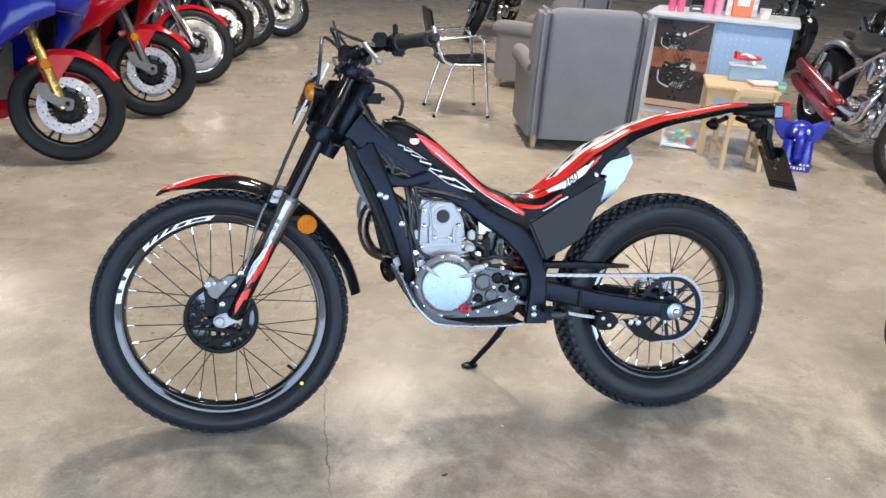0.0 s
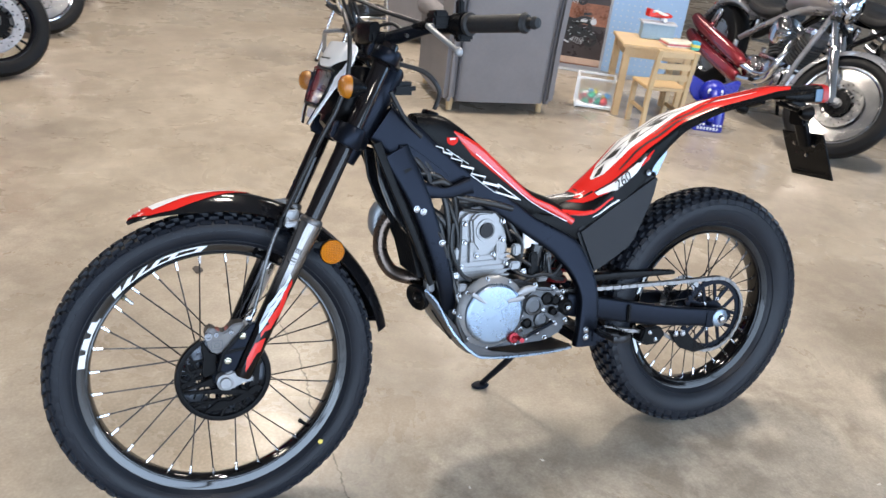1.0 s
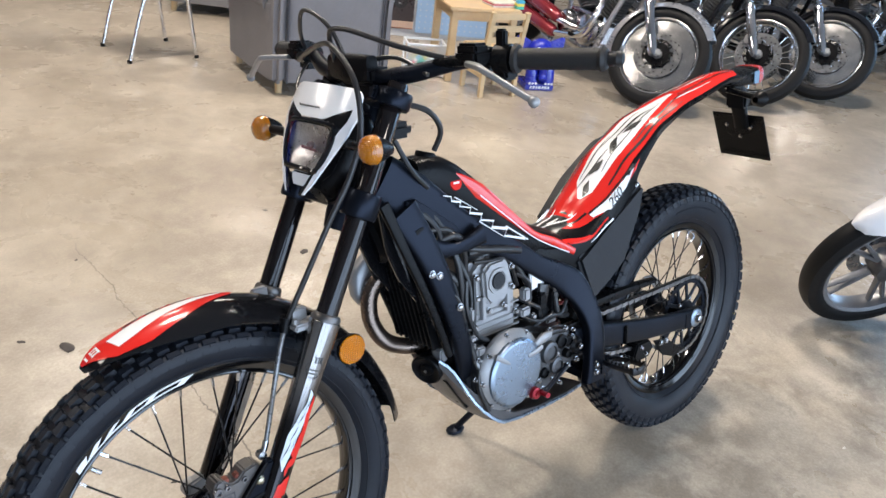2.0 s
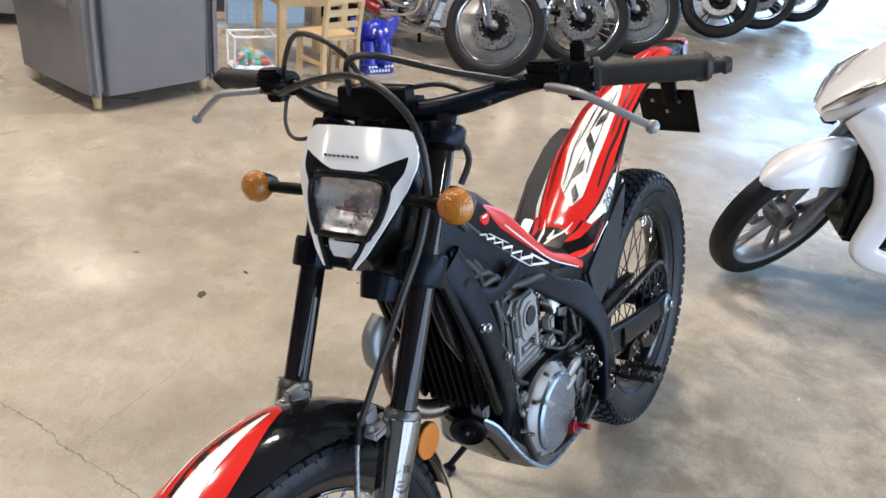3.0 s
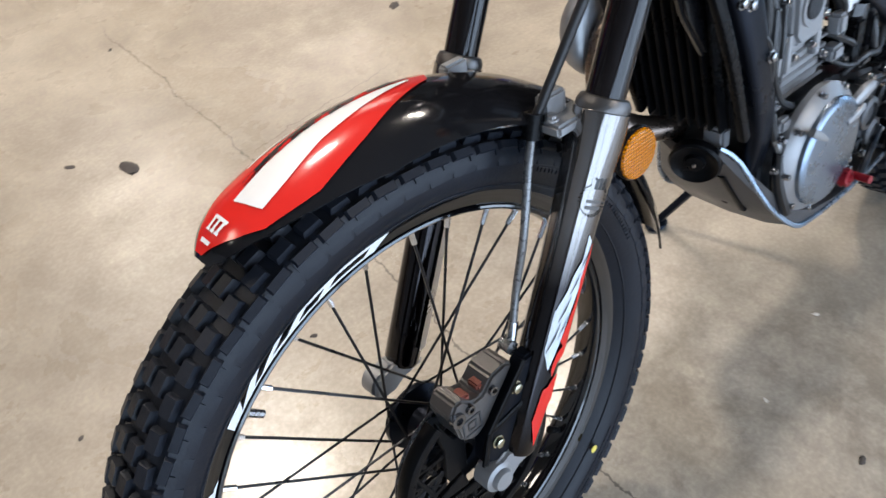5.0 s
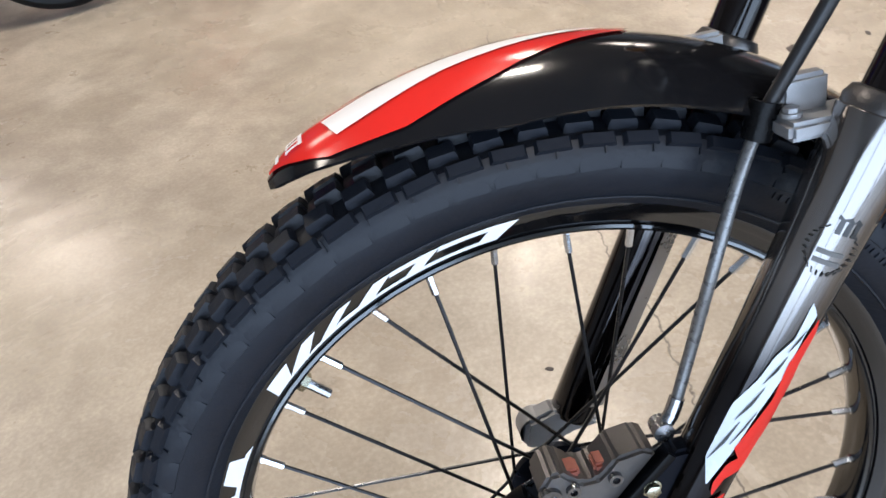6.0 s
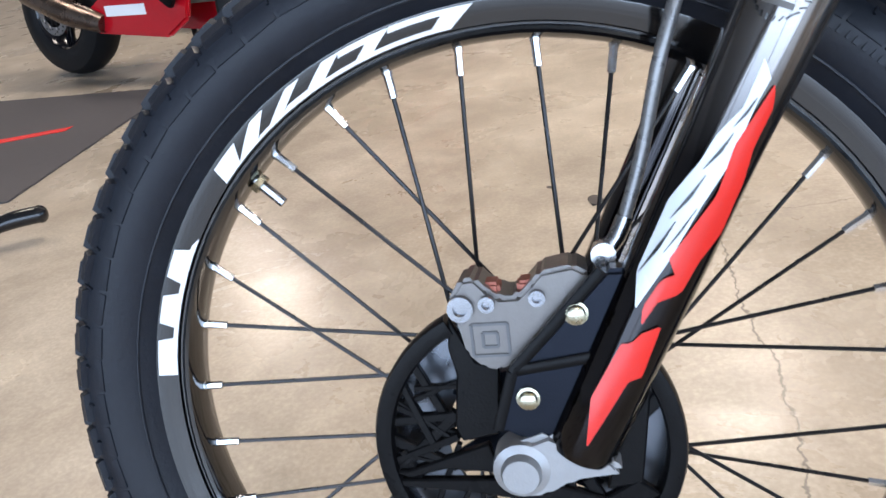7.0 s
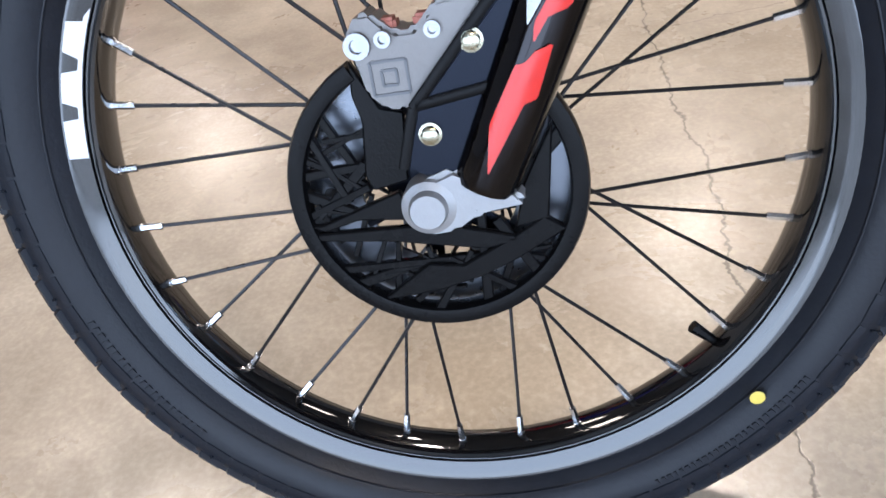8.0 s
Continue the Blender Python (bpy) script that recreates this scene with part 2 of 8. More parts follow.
def merge(bm, b, mat=0, m=None):
    """Adds b to bm."""
    if m is not None:
        bmesh.ops.transform(b, matrix=m, verts=b.verts)
    for f in b.faces:
        f.material_index = mat
    if bm is None:
        return b
    tmp = bpy.data.meshes.new("tmp")
    b.to_mesh(tmp)
    bm.from_mesh(tmp)
    bpy.data.meshes.remove(tmp)
    b.free()
    return bm


def block(size, centre=(0, 0, 0), bevel=0.004, bm=None, mat=0, m=None, segments=2):
    b = bmesh.new()
    bmesh.ops.create_cube(b, size=1, matrix=Matrix.Translation(centre) @ Matrix.Diagonal((*size, 1)))
    if bevel:
        bmesh.ops.bevel(b, geom=list(b.edges), offset=bevel, segments=segments, affect="EDGES", clamp_overlap=True)
    return merge(bm, b, mat, m)


def ball(r, centre, bm=None, mat=0, scale=(1, 1, 1), n=16):
    b = bmesh.new()
    bmesh.ops.create_uvsphere(b, u_segments=n, v_segments=max(6, n // 2), radius=r, matrix=Matrix.Translation(centre) @ Matrix.Diagonal((*scale, 1)))
    return merge(bm, b, mat)


def bolt(centre, axis, r=0.008, h=0.006, bm=None, mat=0):
    """A flanged hexagon head."""
    bm = bm or bmesh.new()
    r = r * 0.8
    lathe([(0.0001, -0.001), (r * 1.35, -0.001), (r * 1.3, h * 0.3), (r, h * 0.35)], 14, centre, axis, bm, mat)
    return lathe([(r, h * 0.3), (r, h * 0.9), (r * 0.8, h), (0.0001, h)], 6, centre, axis, bm, mat)


def strip(surf, u0, u1, va, vb, nu=24, nv=3, lift=0.0012):
    """A film on a surface between two curves va(u), vb(u)."""
    bm, rows = bmesh.new(), []
    for u in np.linspace(u0, u1, nu):
        row = []
        for s in np.linspace(0, 1, nv):
            v = va(u) * (1 - s) + vb(u) * s
            p, e = surf(u, v), 1e-3
            n = (surf(u + e, v) - surf(u - e, v)).cross(surf(u, v + e) - surf(u, v - e)).normalized()
            row.append(bm.verts.new(p + n * lift))
        rows.append(row)
    for a, b in zip(rows, rows[1:]):
        for j in range(nv - 1):
            bm.faces.new((a[j], a[j + 1], b[j + 1], b[j]))
    return bm


def lerp_curve(pairs):
    xs, ys = [p[0] for p in pairs], [p[1] for p in pairs]
    return lambda u: float(np.interp(u, xs, ys))


def words(name, text, size, mat, parent, m, extrude=0.0003, shear=0.0):
    cu = bpy.data.curves.new(name, "FONT")
    cu.body, cu.size, cu.extrude, cu.shear, cu.align_x, cu.align_y = text, size, extrude, shear, "CENTER", "CENTER"
    tmp = bpy.data.objects.new(name, cu)
    me = bpy.data.meshes.new_from_object(tmp)
    bpy.data.objects.remove(tmp)
    me.materials.append(mat)
    ob = new(name, me)
    ob.parent, ob.matrix_basis = parent, m
    return ob


# ---- the trials motorcycle: x to its rear, y to its right, z up, leaning on its stand ----
LEANING = pose(0, -0.100, 0.001, -13.5, 0, 0)
bike = thing("trials_motorcycle", "black red and white trials motorcycle leaning on its side stand", "motorcycle", LEANING)
FW, RW = Vector((0.0, 0, 0.355)), Vector((1.336, 0, 0.347))


def tyre(bead, outer, half, knob):
    """The smooth carcass of a tyre round the y axis."""
    crown = outer - knob
    h = crown - bead
    prof = [(bead - 0.004, -half * 0.42), (bead + h * 0.04, -half * 0.56), (bead + h * 0.16, -half * 0.77), (bead + h * 0.36, -half * 0.95), (bead + h * 0.55, -half), (bead + h * 0.74, -half * 0.985),
            (bead + h * 0.88, -half * 0.87), (bead + h * 0.96, -half * 0.6), (crown, -half * 0.25)]
    return lathe(prof + [(r, -y) for r, y in prof[::-1]], 96)


def knob_block(outer, half, knob, count, row, turn=0.0):
    """One tapered tread block, as corners and faces."""
    across, tilt, rad, sx, sy, _, high = row
    sl, w = 2 * math.pi * outer / count * sx, sy * half
    m = Matrix.Translation((rad, across * half, 0)) @ Matrix.Rotation(-tilt, 4, "Z") @ Matrix.Rotation(turn, 4, "X")
    verts = []
    for dx, f in ((-knob * 0.8, 1.08), (knob * high * 0.7, 0.96), (knob * high, 0.84)):
        for dy, dz in ((-1, -1), (1, -1), (1, 1), (-1, 1)):
            verts.append(m @ Vector((dx, dy * w * f / 2, dz * sl * f / 2)))
    faces = [(8, 9, 10, 11)] + [(k + i, k + (i + 1) % 4, k + 4 + (i + 1) % 4, k + 4 + i) for k in (0, 4) for i in range(4)]
    return verts, faces


def tread(wheel, outer, half, knob, count, rows, single):
    """The tread: rows named in single are blocks of their own, the rest is one joined part."""
    rng, bm = random.Random(4), bmesh.new()
    for k, row in enumerate(rows):
        if k in single:
            kinds = []
            for turn in (-0.04, 0.0, 0.045):
                b = bmesh.new()
                verts, faces = knob_block(outer, half, knob, count, row, turn)
                vs = [b.verts.new(v) for v in verts]
                for f in faces:
                    b.faces.new([vs[i] for i in f])
                kinds.append(part("tread_knob", b, RUBBER, wheel, m=Matrix.Rotation(-2 * math.pi * (len(kinds) + row[5]) / count, 4, "Y"), angle=30))
            for i in range(3, count):
                share("tread_knob", rng.choice(kinds), wheel, Matrix.Rotation(-2 * math.pi * (i + row[5]) / count, 4, "Y"))
        else:
            for i in range(count):
                verts, faces = knob_block(outer, half, knob, count, row, rng.uniform(-0.05, 0.05))
                r = Matrix.Rotation(-2 * math.pi * (i + row[5]) / count, 4, "Y")
                vs = [bm.verts.new(r @ v) for v in verts]
                for f in faces:
                    bm.faces.new([vs[n] for n in f])
    tagged(part("tread", bm, RUBBER, wheel, angle=30), "black rubber tread blocks", kind="stuff")


def spoked_wheel(name, centre, bead, outer, half, knob, count, rows, rimhalf, hub_r, flange, single=()):
    hub = part(name, lathe([(0.012, -flange - 0.02), (hub_r * 0.6, -flange - 0.012), (hub_r, -flange - 0.004), (hub_r, -flange + 0.003), (hub_r * 0.55, -flange + 0.012), (hub_r * 0.5, 0),
                            (hub_r * 0.55, flange - 0.012), (hub_r, flange - 0.003), (hub_r, flange + 0.004), (hub_r * 0.6, flange + 0.012), (0.012, flange + 0.02)], 32), SATIN, bike, m=Matrix.Translation(centre))
    part("tyre", tyre(bead, outer, half, knob), RUBBER, hub, "black knobbly trials tyre", angle=30)
    tread(hub, outer, half, knob, count, rows, single)
    rp = [(bead - 0.006, -rimhalf + 0.006), (bead + 0.001, -rimhalf + 0.004), (bead + 0.003, -rimhalf - 0.0005), (bead + 0.002, -rimhalf - 0.0025), (bead - 0.0005, -rimhalf - 0.0022), (bead - 0.007, -rimhalf + 0.0004), (bead - 0.0135, -rimhalf + 0.003), (bead - 0.0143, -rimhalf + 0.0056),
          (bead - 0.0157, -rimhalf + 0.006), (bead - 0.0168, -rimhalf + 0.0034), (bead - 0.019, -rimhalf + 0.0026), (bead - 0.0212, -rimhalf + 0.0042), (bead - 0.0226, -rimhalf + 0.0075), (bead - 0.0238, -rimhalf + 0.0115), (bead - 0.0245, -0.004)]
    rp = rp + [(r, -y) for r, y in rp[::-1]]
    part("rim", lathe(rp, 96), RIMBLACK if name == "front_wheel" else RIMREAR, hub, "gloss black rim", angle=24)
    inner = bead - 0.0248
    first = {}
    for i in range(32):
        a = radians(-95.5 + 11.25 * i)
        s, lead = (1 if i % 2 else -1), (1 if ((i + 1) // 2) % 2 else -1)
        if (s, lead) not in first:
            b = bmesh.new()
            rim_pt = Vector((inner + 0.002, 0.002 * s, 0))
            ah = lead * radians(62)
            hub_pt = Vector((hub_r * 0.93 * math.cos(ah), flange * (1.0 if s > 0 else -0.68), hub_r * 0.93 * math.sin(ah)))
            d = (hub_pt - rim_pt).normalized()
            tube([rim_pt + d * 0.012, hub_pt], 0.0016, 6, 1, bm=b)
            tube([rim_pt - d * 0.002, rim_pt + d * 0.004, rim_pt + d * 0.0042, rim_pt + d * 0.02], [0.0036, 0.0036, 0.003, 0.003], 6, 1, bm=b, mat=1)
            first[(s, lead)] = part("spoke", b, [SPOKE, NIPPLE], hub, "thin black spoke with a bright nipple", m=Matrix.Rotation(-a, 4, "Y"))
        else:
            share("spoke", first[(s, lead)], hub, Matrix.Rotation(-a, 4, "Y"))
    return hub


FROWS = [(-0.2, 0.1, 0.344, 0.66, 0.32, 0.0, 1.08), (0.2, -0.1, 0.344, 0.66, 0.32, 0.0, 1.08), (-0.57, 0.34, 0.341, 0.66, 0.31, 0.35, 1.05), (0.57, -0.34, 0.341, 0.66, 0.31, 0.35, 1.05),
         (-0.83, 0.9, 0.335, 0.8, 0.2, 0.0, 0.85), (0.83, -0.9, 0.335, 0.8, 0.2, 0.0, 0.85), (-0.955, 1.33, 0.3275, 0.84, 0.4, 0.0, 0.14), (0.955, -1.33, 0.3275, 0.84, 0.4, 0.0, 0.14)]
front_wheel = spoked_wheel("front_wheel", FW, 0.286, 0.356, 0.0435, 0.0095, 74, FROWS, 0.021, 0.042, 0.028, (0, 2, 4, 6))
RROWS = [(0.0, 0.0, 0.335, 0.6, 0.3, 0.0, 1), (-0.34, 0.1, 0.335, 0.6, 0.28, 0.5, 1), (0.34, -0.1, 0.335, 0.6, 0.28, 0.5, 1), (-0.64, 0.35, 0.331, 0.62, 0.27, 0.0, 1), (0.64, -0.35, 0.331, 0.62, 0.27, 0.0, 1),
         (-0.86, 0.9, 0.3235, 0.74, 0.2, 0.5, 0.9), (0.86, -0.9, 0.3235, 0.74, 0.2, 0.5, 0.9), (-0.955, 1.3, 0.314, 0.8, 0.3, 0.5, 0.22), (0.955, -1.3, 0.314, 0.8, 0.3, 0.5, 0.22)]
rear_wheel = spoked_wheel("rear_wheel", RW, 0.242, 0.346, 0.0535, 0.0095, 64, RROWS, 0.028, 0.04, 0.032)


def sidewall(wheel, r0, rr, half, arcs, ticks):
    """Moulded rings, unreadable raised lettering and shoulder ticks on a tyre's flank."""
    bm = bmesh.new()
    for r, y in rr:
        lathe([(r - 0.0012, y + 0.001), (r - 0.0006, y - 0.0006), (r + 0.0006, y - 0.0006), (r + 0.0012, y + 0.001)], 96, bm=bm)
    for a0, a1, step, h in arcs:
        a, k = a0, 0
        while a < a1:
            w = step * (0.35 + 0.3 * ((k * 7) % 3) / 2)
            m = Matrix.Rotation(-radians(a), 4, "Y") @ Matrix.Translation((r0, -half - 0.0002, 0)) @ Matrix.Rotation(radians(-4), 4, "Z")
            block((h, 0.0012, radians(w) * r0), (0, 0, 0), 0, bm, m=m)
            a, k = a + step, k + 1
    for i in range(ticks):
        m = Matrix.Rotation(2 * math.pi * i / ticks, 4, "Y") @ Matrix.Translation((r0 + 0.020, -half + 0.0012, 0)) @ Matrix.Rotation(radians(24), 4, "Z")
        block((0.009, 0.0016, 0.0016), (0, 0, 0), 0, bm, m=m)
    tagged(part("sidewall_relief", bm, RUBBER, wheel), "moulded marks on the tyre flank", kind="stuff")


sidewall(front_wheel, 0.3145, ((0.2965, -0.0345), (0.3315, -0.0405)), 0.043, ((-64, -36, 1.0, 0.0045), (196, 220, 1.2, 0.006), (20, 60, 1.1, 0.0045)), 66)
sidewall(rear_wheel, 0.29, ((0.256, -0.042), (0.318, -0.0515)), 0.053, ((-70, -40, 1.2, 0.005), (60, 100, 1.3, 0.006)), 64)


def rim_bar(wheel, in0, out0, in1, out1, r0, r1, mat, bead=0.286, rimhalf=0.021, name="rim_decal"):
    """A slanted film on a rim's flank: the angles of its two ends at the inner and the outer edge, degrees from the rear, turning upward."""
    bm, rows = bmesh.new(), []
    for s in np.linspace(0, 1, 9):
        row = []
        for q in np.linspace(0, 1, 4):
            a = radians((in0 * (1 - q) + out0 * q) * (1 - s) + (in1 * (1 - q) + out1 * q) * s)
            r = r0 + (r1 - r0) * q
            row.append(bm.verts.new((r * math.cos(a), -rimhalf - 0.0029 + (bead - 0.0005 - r) * 0.4, r * math.sin(a))))
        rows.append(row)
    for p, q in zip(rows, rows[1:]):
        for j in range(3):
            bm.faces.new((p[j], p[j + 1], q[j + 1], q[j]))
    return part(name, bm, mat, wheel)


# white slanted shapes on the front rim
for a in ((136.9, 136, 133.0, 130.9, 0.2732, 0.2848), (133.3, 127.2, 128.6, 124.4, 0.2732, 0.2856), (129, 127.5, 125, 125, 0.2732, 0.2752), (126.5, 120, 123.3, 117.5, 0.2732, 0.2856), (123.5, 121.5, 118, 117.7, 0.2732, 0.2766),
          (119.1, 113.7, 115.6, 110.8, 0.2732, 0.2856), (111.5, 111, 106.3, 105.8, 0.2822, 0.2858), (116, 114.6, 109, 108.2, 0.2732, 0.2757), (110.4, 106, 107.6, 103.3, 0.2732, 0.2858),
          (104, 103.4, 95, 94.5, 0.2824, 0.286), (98.8, 95.6, 95.6, 92, 0.2732, 0.286), (108, 107, 98, 97.4, 0.2732, 0.276),
          (147, 148.6, 171, 171, 0.2728, 0.2758), (149.3, 150, 155.2, 154.5, 0.2757, 0.2856), (156.9, 157.7, 162.8, 162.2, 0.2757, 0.2856), (164.6, 165.1, 171, 171, 0.2757, 0.2856)):
    rim_bar(front_wheel, *a, DECAL_WHITE)
part("paint_mark", lathe([(0.0001, 0), (0.005, 0), (0.006, 0.0004)], 14, (0.216, -0.0425, -0.205)), YELLOW, front_wheel)
part("paint_mark", lathe([(0.0001, 0), (0.005, 0), (0.006, 0.0004)], 14, (0.296, -0.0532, -0.098)), YELLOW, rear_wheel)
part("valve", tube([(-0.186, 0.0, 0.185), (-0.167, 0.0, 0.166)], 0.004, 8, 1), STEEL, front_wheel, "bright metal valve stem")
part("valve_nut", lathe([(0.0045, 0), (0.0075, 0), (0.0075, 0.005), (0.0045, 0.005)], 6, (-0.1845, 0, 0.1835), (1, 0, -1)), BRASSY, front_wheel)
part("valve", tube([(0.194, 0.0, -0.178), (0.176, 0.0, -0.162)], [0.0035, 0.0055], 8, 1), BLACK, front_wheel, "black capped tyre valve")

# ---- fork ----
FD = Vector((0.439, 0, 0.898)).normalized()
FB = Vector((0.038, 0, 0.374))


def on_fork(s, y=0.0):
    return FB + FD * s + Vector((0, y, 0))


SLIDER = material("fork_slider_silver_fading_to_black", (0.4, 0.4, 0.41), 0.1, 0.9, vary=0.05, rvary=0.04, coat=0.4)
st, sb = SLIDER.node_tree, SLIDER.node_tree.nodes["Principled BSDF"]
sep, fade = st.nodes.new("ShaderNodeSeparateXYZ"), st.nodes.new("ShaderNodeMapRange")
fade.inputs[1].default_value, fade.inputs[2].default_value = 0.545, 0.605
st.links.new(st.nodes["Texture Coordinate"].outputs["Object"], sep.inputs[0])
st.links.new(sep.outputs["Z"], fade.inputs[0])
blend = st.nodes.new("ShaderNodeMix")
blend.data_type = "RGBA"
blend.inputs["A"].default_value, blend.inputs["B"].default_value = (0.008, 0.006, 0.007, 1), (0.2, 0.185, 0.175, 1)
st.links.new(fade.outputs[0], blend.inputs["Factor"])
st.links.new(blend.outputs["Result"], sb.inputs["Base Color"])

for side in (-1, 1):
    y = 0.097 * side
    leg = part("fork_leg", lathe([(0.019, -0.006), (0.0215, 0), (0.0215, 0.05), (0.0222, 0.2), (0.0245, 0.29), (0.0265, 0.325), (0.0265, 0.352), (0.0215, 0.355), (0.019, 0.356)], 28, on_fork(0, y), FD), SLIDER, bike,
               "fork slider, silver above and gloss black below")
    part("fork_tube", lathe([(0.0185, 0.34), (0.0185, 0.76), (0.015, 0.765), (0.0001, 0.765)], 28, on_fork(0, y), FD), FORKBLACK, leg, "black coated fork tube")
    part("dust_seal", lathe([(0.019, 0.351), (0.025, 0.352), (0.0255, 0.358), (0.0225, 0.364), (0.019, 0.365)], 28, on_fork(0, y), FD), DARKALU, leg)
    foot = prism([(-0.016, 0.35), (-0.010, 0.377), (0.004, 0.381), (0.018, 0.386), (0.056, 0.367), (0.062, 0.357), (0.03, 0.353), (0.014, 0.343), (-0.004, 0.342)], y - 0.012, y + 0.012, 0.004)
    lathe([(0.0001, -0.008), (0.011, -0.008), (0.0125, -0.0045), (0.0125, -0.002), (0.0175, 0.0), (0.018, 0.004), (0.018, 0.02)] if side < 0 else [(0.018, -0.02), (0.018, 0.0), (0.0125, 0.002), (0.0125, 0.006), (0.0001, 0.008)], 24, (0, y + 0.012 * side, 0.362), bm=foot)
    part("axle_clamp", foot, ALU, leg, "cast aluminium axle clamp")


def fork_film(s0, s1, a0, a1, b0, b1, y=-0.097, r=0.0229):
    """A film wrapped on a slider from s0 to s1 between angles, degrees from straight outward toward the rear."""
    ex, ey = Vector((FD.z, 0, -FD.x)), Vector((0, -1, 0))

    def surf(u, v):
        return on_fork(u, y) + r * (math.cos(v) * ey + math.sin(v) * ex)
    return strip(surf, s0, s1, lerp_curve([(s0, radians(a0)), (s1, radians(b0))]), lerp_curve([(s0, radians(a1)), (s1, radians(b1))]), 8, 5, 0.0005)


leg_l = [o for o in bike.children if o.name.startswith("fork_leg")][0]
def fork_wrap(left, right, y=-0.097, r=0.0236, n=40):
    """A film wrapped on a slider between two edges, each (along, degrees) pairs."""
    ex, ey = Vector((FD.z, 0, -FD.x)), Vector((0, -1, 0))

    def surf(u, v):
        return on_fork(u, y) + r * (math.cos(v) * ey + math.sin(v) * ex)
    return strip(surf, left[0][0], left[-1][0], lerp_curve([(a, radians(c)) for a, c in left]), lerp_curve([(a, radians(c)) for a, c in right]), n, 5, 0.0)


WHITEWRAP = [(0.098, -24), (0.117, -43), (0.159, -43), (0.183, -25), (0.199, -20), (0.215, -5), (0.24, -6)], [(0.098, -22), (0.128, -9), (0.16, -1), (0.189, 10), (0.217, 8), (0.233, 11), (0.24, -5)]
part("fork_decal", fork_wrap(*WHITEWRAP), material("pale_blue_white_film", (0.62, 0.68, 0.74), 0.25, vary=0.06), leg_l, "pale slanted lettering film")
part("fork_decal", fork_wrap([(0.091, -8), (0.1, -15), (0.118, -8), (0.123, 5), (0.13, -10), (0.171, 11), (0.197, 5), (0.23, 18)], [(0.091, -6), (0.106, 0), (0.114, 24), (0.134, 29), (0.152, 43), (0.18, 40), (0.198, 30), (0.22, 31), (0.23, 20)], r=0.0239), DECAL_RED, leg_l, "red jagged decal")
part("fork_decal", fork_wrap([(0.01, -6), (0.038, -28), (0.075, -21), (0.078, -9), (0.086, -1), (0.092, 16)], [(0.01, -4), (0.029, 2), (0.056, 10), (0.061, 26), (0.092, 20)], r=0.0232), DECAL_RED, leg_l, "red jagged decal")
for s0, s1, a0, a1, w in ((0.116, 0.15, -40, -22, 5), (0.15, 0.178, -30, -12, 5), (0.18, 0.202, -18, -3, 5), (0.205, 0.222, -6, 5, 4), (0.132, 0.16, -20, -5, 3)):
    part("fork_decal", fork_wrap([(s0, a0), (s1, a1)], [(s0, a0 + 1), ((s0 + s1) / 2, (a0 + a1) / 2 + w), (s1, a1 + 1)], r=0.0242, n=12), DECAL_BLACK, leg_l, "black gap between slanted letters")
part("fork_sticker", fork_film(0.325, 0.343, 10, 62, 10, 62, r=0.0268), material("pink_sticker", (0.75, 0.45, 0.45), 0.4), leg_l, "small pink sticker")
for k in range(3):
    part("fork_emblem", fork_film(0.284, 0.294, -27 + 11 * k, -20 + 11 * k, -27 + 11 * k, -20 + 11 * k, r=0.0252), DECAL_BLACK, leg_l, "small black mark")
part("fork_emblem", fork_film(0.2925, 0.2955, -31, 4, -31, 4, r=0.0252), DECAL_BLACK, leg_l, "small black mark")
for k in range(2):
    part("fork_emblem", fork_film(0.2705 - 0.006 * k, 0.2735 - 0.006 * k, -38, 0, -38, 0, r=0.0249), material("grey_script_film", (0.09, 0.085, 0.08), 0.4), leg_l, "small grey bar of writing")
b = bmesh.new()
ex, ey = Vector((FD.z, 0, -FD.x)), Vector((0, -1, 0))
for i in range(22):
    a = radians(-238 + i * 296 / 21)
    u, v = 0.274 + 0.0155 * math.sin(a), -0.35 + 0.58 * math.cos(a)
    p = on_fork(u, -0.097) + 0.0247 * (math.cos(v) * ey + math.sin(v) * ex)
    block((0.003, 0.0008, 0.0008), (0, 0, 0), 0, bm=b, m=Matrix.Translation(p) @ Matrix.Rotation(v, 4, "Z") @ Matrix.Rotation(a + 0.5, 4, "Y"))
part("fork_wreath", b, DECAL_BLACK, leg_l, "ring of small black marks")
leg_r = [o for o in bike.children if o.name.startswith("fork_leg")][1]
part("slider_sleeve", fork_wrap([(0.02, 4), (0.262, 4)], [(0.02, 165), (0.262, 165)], 0.097, 0.0252), CHROME_DULL, leg_r, "bare polished inner side of the slider")
part("slider_ring", lathe([(0.0235, 0.258), (0.0275, 0.259), (0.028, 0.262), (0.028, 0.274), (0.0275, 0.277), (0.0245, 0.278)], 28, on_fork(0, 0.097), FD), CHROME_DULL, leg_r, "polished ring round the slider")


